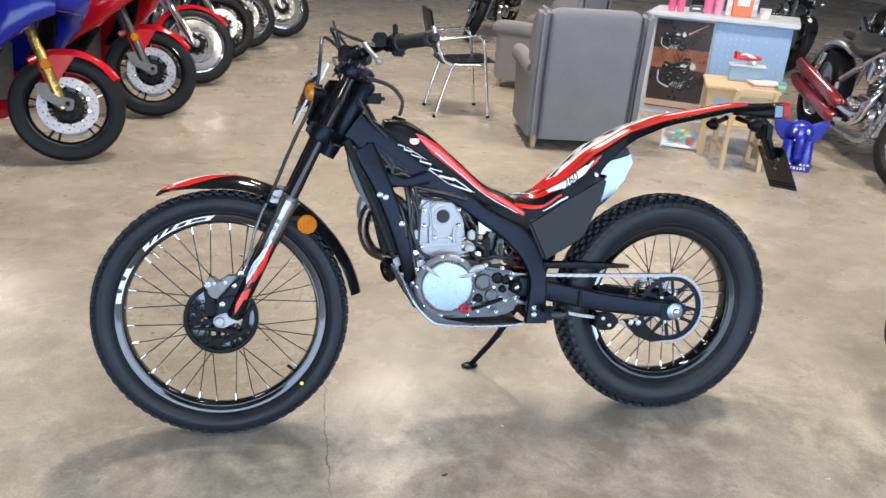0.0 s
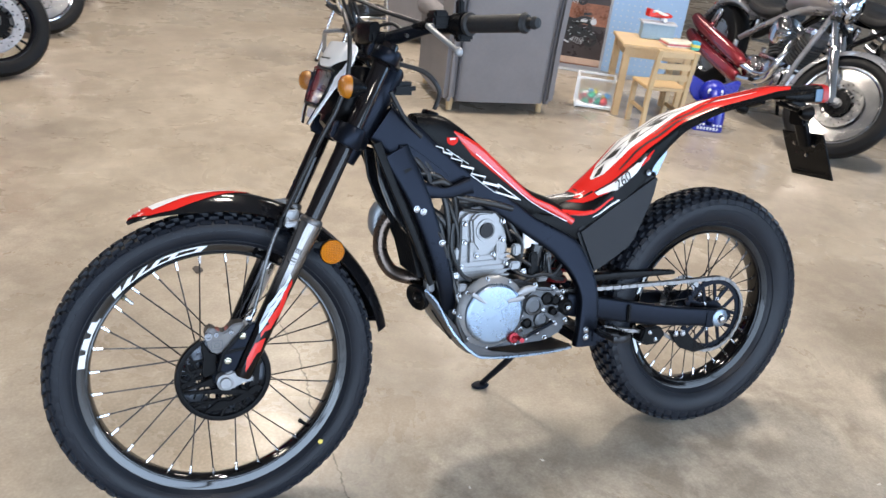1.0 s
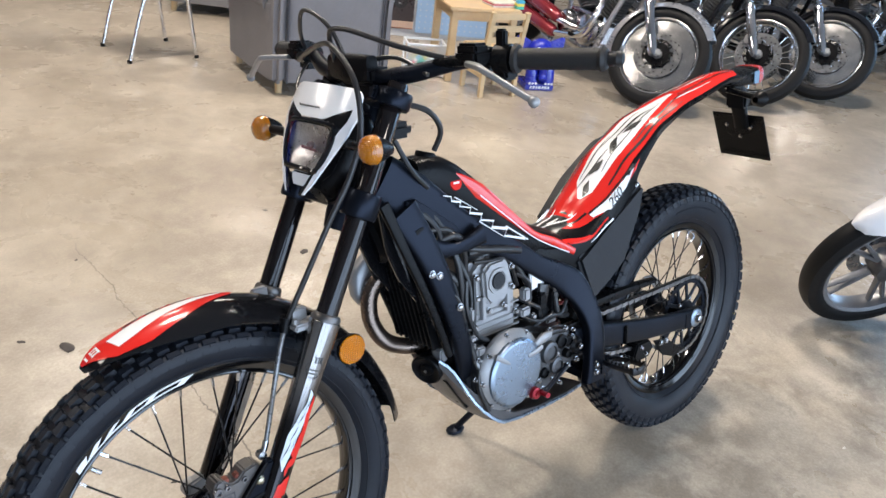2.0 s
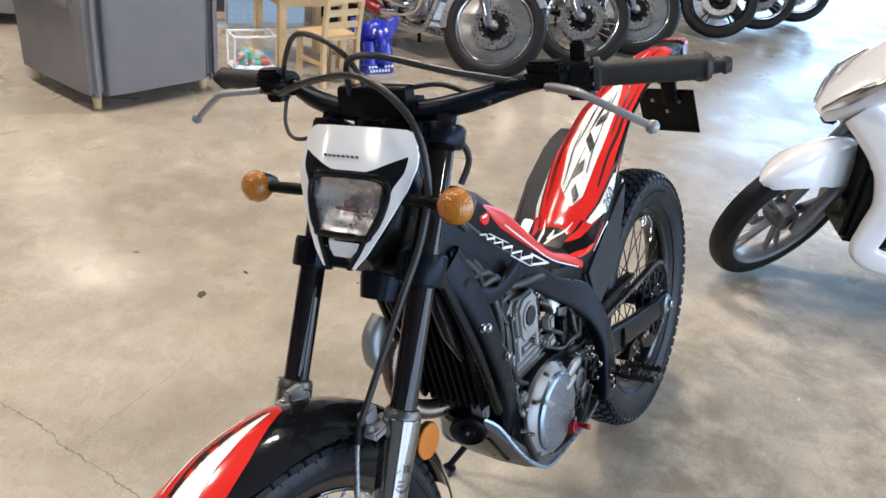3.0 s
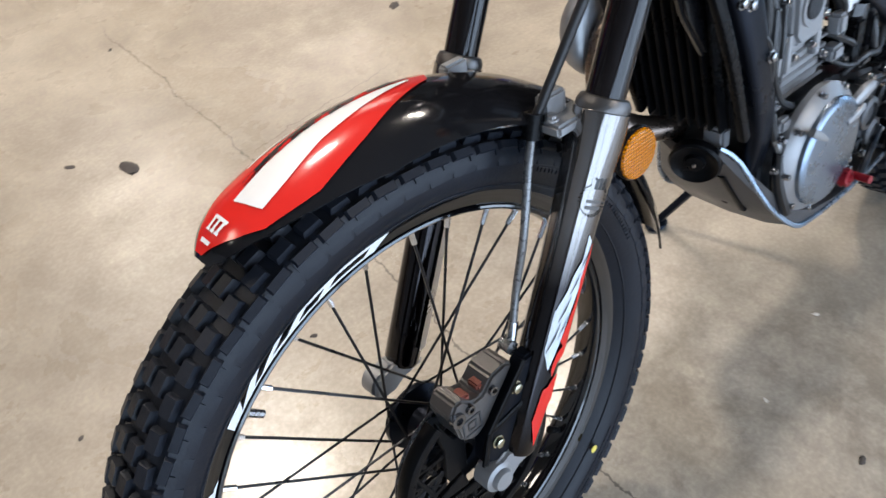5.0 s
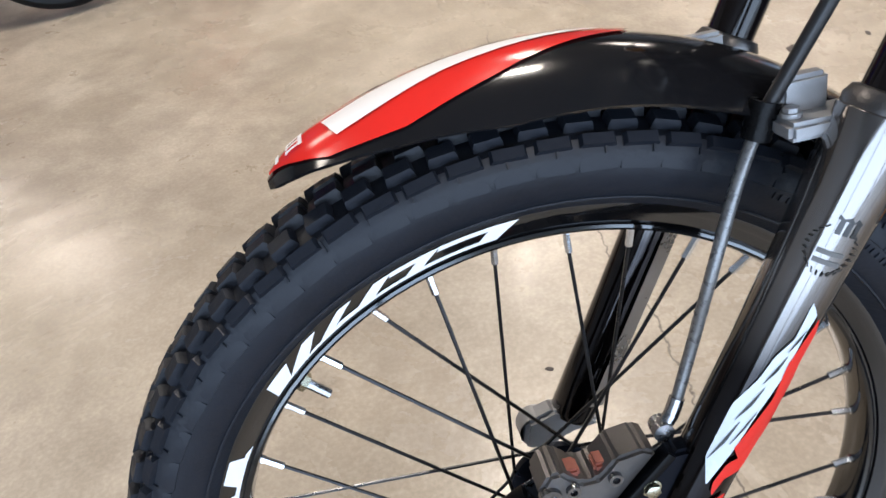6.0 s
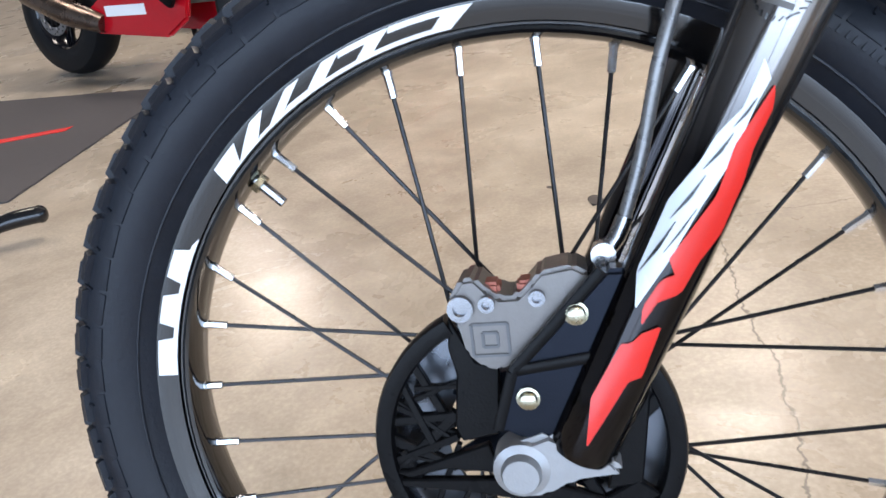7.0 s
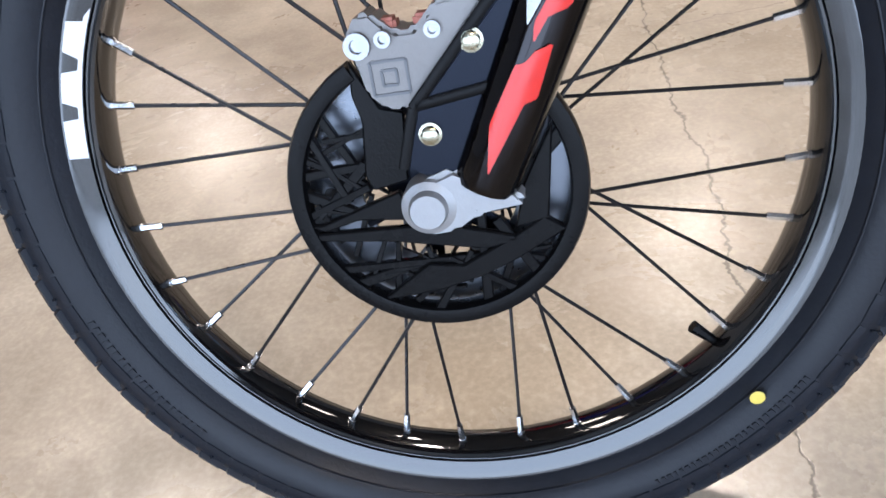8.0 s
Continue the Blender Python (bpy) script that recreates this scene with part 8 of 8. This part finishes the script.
    if sport:
        bar_pts = [(top.x + 0.12, -0.34, top.z - 0.02), (top.x + 0.02, -0.16, top.z), (top.x + 0.02, 0.16, top.z), (top.x + 0.12, 0.34, top.z - 0.02)]
    else:
        bar_pts = [(top.x + 0.28, -0.40, top.z + 0.12), (top.x + 0.14, -0.30, top.z + 0.16), (top.x + 0.02, -0.1, top.z + 0.05), (top.x + 0.02, 0.1, top.z + 0.05), (top.x + 0.14, 0.30, top.z + 0.16), (top.x + 0.28, 0.40, top.z + 0.12)]
    part("handlebar", tube(bar_pts, 0.013, 10, 5), CHROME if not sport else BLACK, mc, m=S)
    if sport:
        for s in (-1, 1):
            part("fairing_side", spar([(-0.02, 0.10 * s, 0.86), (0.12, 0.20 * s, 0.84), (0.32, 0.25 * s, 0.72), (0.52, 0.26 * s, 0.58), (0.70, 0.24 * s, 0.42)], [0.05, 0.12, 0.16, 0.15, 0.10], [0.05, 0.06, 0.05, 0.04, 0.03], 16, 5, 3), paint, mc)
            part("fairing_vent", prism([(0.30, 0.66), (0.42, 0.70), (0.56, 0.60), (0.60, 0.50), (0.50, 0.48), (0.36, 0.56)], 0.27 * s, 0.302 * s, 0.01), BLACK, mc, "black fairing vent")
            part("lower_cowl", spar([(0.20, 0.14 * s, 0.80), (0.30, 0.22 * s, 0.62), (0.38, 0.23 * s, 0.48), (0.50, 0.20 * s, 0.32)], [0.05, 0.075, 0.07, 0.05], [0.03, 0.03, 0.026, 0.02], 14, 4, 3), BLACK, mc, "black inner cowl")
            part("fairing_flash", spar([(0.20, 0.263 * s, 0.67), (0.40, 0.306 * s, 0.60), (0.58, 0.30 * s, 0.50)], [0.006, 0.016, 0.014], [0.004] * 3, 10, 3), DECAL_WHITE, mc)
            part("belly_panel", prism([(0.36, 0.46), (0.42, 0.24), (0.55, 0.17), (1.02, 0.20), (1.10, 0.28), (0.95, 0.36), (0.75, 0.46)], 0.14 * s, 0.17 * s, 0.012), second, mc)
            part("belly_mark", prism([(0.66, 0.27), (0.665, 0.315), (0.93, 0.315), (0.925, 0.27)], 0.1705 * s, 0.1715 * s, 0), DECAL_WHITE, mc)
            part("mirror", spar([(0.10, 0.22 * s, 0.98), (0.06, 0.34 * s, 1.03), (0.06, 0.42 * s, 1.04)], [0.01, 0.012, 0.035], [0.012, 0.012, 0.02], 10, 3, side=(1, 0, 0)), BLACK, mc)
            part("headlamp", spar([(-0.06, 0.05 * s, 0.90), (-0.02, 0.13 * s, 0.92)], [0.03, 0.02], [0.02, 0.02], 12, 1, 2.5, side=(1, 0, 0)), CHROME, mc)
        part("nose_fairing", spar([(-0.12, 0, 0.86), (-0.04, 0, 0.90), (0.10, 0, 0.95), (0.22, 0, 0.98)], [0.04, 0.09, 0.11, 0.09], [0.05, 0.14, 0.20, 0.22], 20, 5, 2.6), paint, mc)
        part("windscreen", spar([(0.0, 0, 0.99), (0.10, 0, 1.06), (0.22, 0, 1.14)], [0.006] * 2, [0.09, 0.13, 0.11], 14, 4, 3), GLOSS, mc)
        part("fuel_tank", spar([(0.42, 0, 0.86), (0.55, 0, 0.90), (0.72, 0, 0.86), (0.86, 0, 0.78)], [0.08, 0.12, 0.11, 0.07], [0.12, 0.16, 0.14, 0.08], 20, 5, 2.8), paint, mc)
        part("seat", spar([(0.82, 0, 0.80), (0.98, 0, 0.80), (1.14, 0, 0.84)], [0.03, 0.035, 0.025], [0.09, 0.13, 0.10], 16, 4, 3), SEATV, mc)
        part("tail", spar([(1.08, 0, 0.84), (1.25, 0, 0.91), (1.46, 0, 0.98)], [0.05, 0.06, 0.02], [0.11, 0.09, 0.04], 16, 4, 3), paint, mc)
        part("engine_block", block((0.5, 0.30, 0.36), (0.68, 0, 0.48), 0.03), DULLMETAL, mc)
        part("muffler", tube([(0.95, 0.17, 0.24), (1.15, 0.2, 0.30), (1.42, 0.2, 0.40)], [0.04, 0.06, 0.055], 16, 3), BRONZE, mc)
        part("swingarm", spar([(0.88, -0.1, 0.40), (1.15, -0.12, 0.36), (wb, -0.12, r)], [0.045, 0.04, 0.03], [0.02] * 3, 12, 3), DULLMETAL, mc)
        part("side_stand", tube([(0.78, -0.16, 0.26), (0.84, -0.26, 0.05)], [0.012, 0.014], 8, 1), BLACK, mc)
    else:
        part("headlamp", lathe([(0.0001, -0.11), (0.06, -0.10), (0.085, -0.05), (0.09, 0.0), (0.082, 0.01), (0.06, 0.02), (0.0001, 0.028)], 26, tuple(top + Vector((-0.10, 0, 0.0))), (-1, 0, -0.05)), CHROME, mc, m=S)
        for s in (-1, 1):
            part("indicator", ball(0.032, tuple(top + Vector((-0.04, 0.2 * s, -0.05))), scale=(1.1, 0.9, 0.9), n=14), CHROME, mc, m=S)
            part("down_tube", tube([(0.34, 0.06 * s, 0.82), (0.42, 0.10 * s, 0.5), (0.5, 0.13 * s, 0.2), (0.8, 0.14 * s, 0.17), (1.12, 0.13 * s, 0.2), (1.2, 0.12 * s, 0.45)], 0.018, 12, 5), SILVERPAINT if paint is SILVERPAINT else BLACKPAINT, mc)
            part("frame_tube", tube([(0.34, 0.05 * s, 0.86), (0.6, 0.12 * s, 0.78), (0.9, 0.14 * s, 0.62), (1.15, 0.13 * s, 0.48)], 0.02, 12, 5), SILVERPAINT if paint is SILVERPAINT else BLACKPAINT, mc)
            part("shock", lathe([(0.022, 0.0), (0.03, 0.02), (0.03, 0.24), (0.02, 0.28)], 14, (wb - 0.04, 0.16 * s, r + 0.02), (-0.3, 0, 1)), CHROME, mc)
            part("foot_peg", tube([(0.62, 0.15 * s, 0.27), (0.62, 0.26 * s, 0.28)], 0.014, 10, 1), BLACK, mc)
        part("fuel_tank", spar([(0.36, 0, 0.88), (0.50, 0, 0.90), (0.68, 0, 0.87), (0.86, 0, 0.78)], [0.06, 0.10, 0.10, 0.05], [0.09, 0.16, 0.15, 0.08], 22, 5, 2.4), paint, mc)
        part("seat", spar([(0.84, 0, 0.74), (0.98, 0, 0.70), (1.15, 0, 0.72), (1.24, 0, 0.78), (1.5, 0, 0.78)], [0.04, 0.045, 0.05, 0.05, 0.035], [0.10, 0.16, 0.17, 0.13, 0.10], 18, 4, 2.8), SEATV, mc)
        part("rear_mudguard", spar([(1.24, 0, 0.66), (1.45, 0, 0.70), (1.68, 0, 0.66), (1.9, 0, 0.48)], [0.02, 0.03, 0.03, 0.012], [0.10, 0.11, 0.11, 0.09], 16, 5, 3), paint, mc)
        part("tail_lamp", ball(0.04, (1.84, 0, 0.62), scale=(1, 1.4, 0.8), n=14), REDLENS, mc)
        for x, tilt in ((0.60, -24), (0.76, 24)):
            A = Vector((math.sin(radians(tilt)), 0, math.cos(radians(tilt))))
            prof = []
            for i in range(9):
                prof += [(0.085, i * 0.022), (0.085, i * 0.022 + 0.008), (0.068, i * 0.022 + 0.009), (0.068, i * 0.022 + 0.021)]
            cyl = part("cylinder", lathe([(0.06, -0.01)] + prof + [(0.08, 0.20), (0.075, 0.25), (0.05, 0.265), (0.0001, 0.27)], 24, Vector((0.68, 0, 0.40)) + A * 0.06 + Vector((x - 0.68, 0, 0)), A), DULLMETAL, mc)
            for s in (-1, 1):
                part("rocker_cover", block((0.11, 0.05, 0.05), (x + A.x * 0.28, 0.06 * s, 0.42 + A.z * 0.28), 0.015), BGCHROME, cyl)
        cs = part("crankcase", block((0.48, 0.26, 0.22), (0.72, 0, 0.33), 0.05, segments=3), BGCHROME, mc)
        for s in (-1, 1):
            for x, rad in ((0.60, 0.11), (0.84, 0.09)):
                part("case_cover", lathe([(0.0001, 0.045), (rad * 0.7, 0.045), (rad * 0.92, 0.03), (rad, 0.0)], 26, (x, 0.13 * s, 0.33), (0, s, 0)), BGCHROME, cs)
        part("air_filter", lathe([(0.0001, 0.05), (0.07, 0.05), (0.09, 0.035), (0.095, 0.0)], 26, (0.70, 0.12, 0.62), (0, 1, 0)), CHROME, mc)
        for dz in (0.0, 0.11):
            ex_ = part("exhaust_pipe", tube([(0.56, 0.10, 0.58), (0.48, 0.19, 0.48), (0.55, 0.21, 0.30 + dz * 0.3), (0.85, 0.21, 0.24 + dz * 0.8)], 0.022, 12, 5), CHROME, mc)
            part("muffler", tube([(0.85, 0.21, 0.24 + dz * 0.8), (0.95, 0.215, 0.25 + dz), (1.55, 0.22, 0.33 + dz * 1.1), (1.72, 0.22, 0.37 + dz * 1.1)], [0.03, 0.05, 0.05, 0.042], 16, 4), second, ex_, "long straight silencer")
        part("side_cover", prism([(0.92, 0.42), (0.95, 0.62), (1.12, 0.64), (1.18, 0.5), (1.1, 0.42)], -0.15, -0.12, 0.02), paint, mc)
        part("swingarm", spar([(1.1, -0.12, 0.34), (1.35, -0.13, 0.32), (wb, -0.13, r)], [0.03] * 3, [0.018] * 3, 12, 3), CHROME, mc)
        part("side_stand", tube([(0.85, -0.14, 0.24), (0.9, -0.26, 0.04)], [0.012, 0.014], 8, 1), BLACK, mc)
    return mc


def heading(x, y, deg):
    """deg: the way the machine's rear points, from +x turning left."""
    return pose(x, y, 0, 0, 0, deg)


GL = "machines parked in a row along one side"
road_machine("sport", "blue and red faired sports motorcycle with gold fork legs", heading(-1.07, 2.56, 158), paint=BLUEPAINT, second=REDPAINT, fork=GOLD, fender=REDPAINT, steer=38, group=GL, r=0.305)
road_machine("sport", "red faired sports motorcycle with a white flash", heading(-0.78, 3.62, 162), paint=REDPAINT, fork=DARKALU, fender=REDPAINT, steer=34, group=GL, r=0.305)
road_machine("cruiser", "red cruiser with a chrome-rimmed front wheel", heading(-0.60, 4.72, 164), "dish", CHROME, REDPAINT, CHROME, steer=34, group=GL, r=0.315)
road_machine("cruiser", "black cruiser with dark cast wheels", heading(-0.48, 5.85, 165), "cast", BLACKPAINT, BLACKPAINT, CHROME, steer=34, group=GL, r=0.32)
road_machine("cruiser", "black cruiser with wire-spoked wheels", heading(-0.30, 6.55, 165), "wire", CHROME, BLACKPAINT, CHROME, steer=34, group=GL, r=0.33)
road_machine("cruiser", "black cruiser with polished wheels", heading(0.08, 7.42, 168), "wire", CHROME, BLACKPAINT, CHROME, steer=30, group=GL, r=0.33)
GR = "cruisers parked in a row"
c1 = road_machine("cruiser", "silver power cruiser with polished disc wheels and red reflections painted on its silencers", heading(3.91, 1.87, 76), "dish", MIRRORDISC, SILVERPAINT, WINE, steer=36, group=GR, r=0.33, fender=SILVERPAINT)
c2 = road_machine("cruiser", "black and chrome cruiser with polished wheels", heading(4.71, 1.61, 76), "wire", MIRRORDISC, BLACKPAINT, CHROME, steer=36, group=GR, r=0.335)
road_machine("cruiser", "black cruiser with chrome silencers", heading(5.45, 1.47, 76), "dish", MIRRORDISC, BLACKPAINT, CHROME, steer=34, group=GR, r=0.33)
road_machine("cruiser", "black cruiser with dark cast wheels", heading(6.79, 1.17, 76), "cast", BLACKPAINT, BLACKPAINT, CHROME, steer=32, group=GR, r=0.33)
copy_thing(c2, heading(7.63, 0.99, 76) @ pose(0, 0, 0, 9, 0, 0))
copy_thing(c2, heading(8.49, 0.8, 76) @ pose(0, 0, 0, 9, 0, 0))
# a further row behind the counter
GB = "dark machines parked behind the counter"
c3 = road_machine("cruiser", "black cruiser parked behind the counter", heading(4.6, 6.4, 60), "cast", BLACKPAINT, BLACKPAINT, CHROME, steer=25, group=GB, r=0.33)
for x, y in ((5.6, 5.9), (6.6, 5.4), (3.4, 6.9), (2.4, 7.6)):
    copy_thing(c3, heading(x, y, 60) @ pose(0, 0, 0, 9, 0, 0))

# ---- white scooter ----
sc = thing("motor_scooter", "pearl white motor scooter with dark cast wheels", "scooter", pose(2.398, -0.221, 0, 0, 0, -68) @ pose(0, 0, 0, 1, 0, 0))
SR = 0.29
SD = Vector((math.sin(radians(27)), 0, math.cos(radians(27))))
SF = Vector((0.02, 0, SR))
SS = Matrix.Translation(SF) @ Matrix.Rotation(radians(40.7), 4, SD) @ Matrix.Translation(-SF)
GREYCAST = material("grey_cast_wheel", (0.2, 0.2, 0.21), 0.4, 0.6, vary=0.08)
road_wheel(sc, "front_wheel", SR, 0.086, "cast", SS @ Matrix.Translation((0, 0, SR)), GREYCAST, 0.0)
road_wheel(sc, "rear_wheel", SR, 0.095, "cast", Matrix.Translation((1.25, 0, SR)), GREYCAST, 0.0)
part("brake_disc", lathe([(0.06, -0.002), (0.105, -0.002), (0.105, 0.002), (0.06, 0.002)], 36, (0, 0.05, SR), close=True), DISC, sc, m=SS)
for s in (-1, 1):
    part("fork_leg", lathe([(0.018, -0.03), (0.024, 0.0), (0.024, 0.22), (0.018, 0.24), (0.016, 0.4)], 18, SF + Vector((0, 0.075 * s, 0)), SD), GREYCAST, sc, m=SS)
part("caliper", block((0.05, 0.04, 0.08), (0.085, 0.072, SR + 0.06), 0.01), DULLMETAL, sc, m=SS)


def scoot_guard(u, v):
    a = radians(136 - 80 * u)
    rad = SR + 0.025 + 0.04 * u - (0.035 + 0.1 * min(1, 1.5 * u)) * abs(v) ** 2.2
    return Vector((0, 0.09 * v * (0.12 + 0.9 * math.sqrt(max(0, min(1, u / 0.35)))), SR)) + Vector((rad * math.cos(a), 0, rad * math.sin(a)))


part("front_mudguard", shell(scoot_guard, 30, 13, 0.004), PEARL, sc, "pearl white front mudguard", m=SS, angle=60)
part("nose", spar([(0.022, 0, 0.668), (0.07, 0, 0.722), (0.15, 0, 0.815), (0.23, 0, 0.905), (0.29, 0, 0.975)], [0.022, 0.048, 0.06, 0.06, 0.04], [0.045, 0.105, 0.165, 0.165, 0.12], 22, 5, 2.6, side=(0, 1, 0)), PEARL, sc, "pearl white nose fairing")
part("nose_underside", block((0.05, 0.05, 0.02), (0.055, 0, 0.655), 0.008), BLACK, sc)
for s in (-1, 1):
    part("headlamp", spar([(0.012, 0.05 * s, 0.70), (0.05, 0.11 * s, 0.755), (0.10, 0.16 * s, 0.82), (0.16, 0.178 * s, 0.875)], [0.008, 0.02, 0.018, 0.005], [0.012] * 4, 12, 4, 2.5), BGCHROME, sc, "clear headlamp strip")
    part("leg_shield", spar([(0.12, 0.085 * s, 0.715), (0.235, 0.17 * s, 0.6), (0.272, 0.192 * s, 0.46), (0.25, 0.195 * s, 0.35), (0.25, 0.2 * s, 0.275), (0.36, 0.2 * s, 0.24), (0.62, 0.19 * s, 0.215)], [0.055, 0.066, 0.054, 0.046, 0.044, 0.038, 0.035], [0.05, 0.036, 0.028, 0.024, 0.022, 0.02, 0.02], 18, 6, 3.4), PEARL, sc, "pearl white leg shield")
    part("side_panel", spar([(0.80, 0.17 * s, 0.34), (1.0, 0.19 * s, 0.46), (1.25, 0.17 * s, 0.60), (1.5, 0.10 * s, 0.68)], [0.10, 0.13, 0.10, 0.04], [0.02] * 4, 16, 5, 3), PEARL, sc)
    part("mirror", tube([(0.42, 0.2 * s, 1.0), (0.40, 0.26 * s, 1.12), (0.40, 0.28 * s, 1.18)], 0.007, 8, 3), BLACK, sc)
    part("mirror_head", ball(0.06, (0.40, 0.30 * s, 1.2), scale=(0.25, 1.1, 0.7), n=14), BLACK, sc)
part("under_cowl", block((0.19, 0.35, 0.33), (0.26, 0, 0.45), 0.02), BLACK, sc)
part("floorboard", block((0.52, 0.34, 0.05), (0.6, 0, 0.225), 0.015), BLACK, sc)
part("body_core", block((0.6, 0.22, 0.34), (1.1, 0, 0.45), 0.05), BLACK, sc)
part("seat", spar([(0.78, 0, 0.72), (0.95, 0, 0.76), (1.2, 0, 0.80), (1.5, 0, 0.82)], [0.03, 0.045, 0.045, 0.03], [0.08, 0.14, 0.14, 0.09], 16, 4, 2.8), SEATV, sc)
part("handlebar_cover", spar([(0.36, -0.16, 0.99), (0.36, 0, 1.0), (0.36, 0.16, 0.99)], [0.03, 0.05, 0.03], [0.05, 0.07, 0.05], 16, 4, 2.6, side=(0, 0, 1)), PEARL, sc)
part("handlebar", tube([(0.46, -0.36, 0.99), (0.38, -0.16, 1.0), (0.38, 0.16, 1.0), (0.46, 0.36, 0.99)], 0.014, 10, 4), BLACK, sc)
part("centre_stand", tube([(0.85, -0.12, 0.2), (0.92, -0.2, 0.02), (0.92, 0.2, 0.02), (0.85, 0.12, 0.2)], 0.012, 8, 3), BLACK, sc)
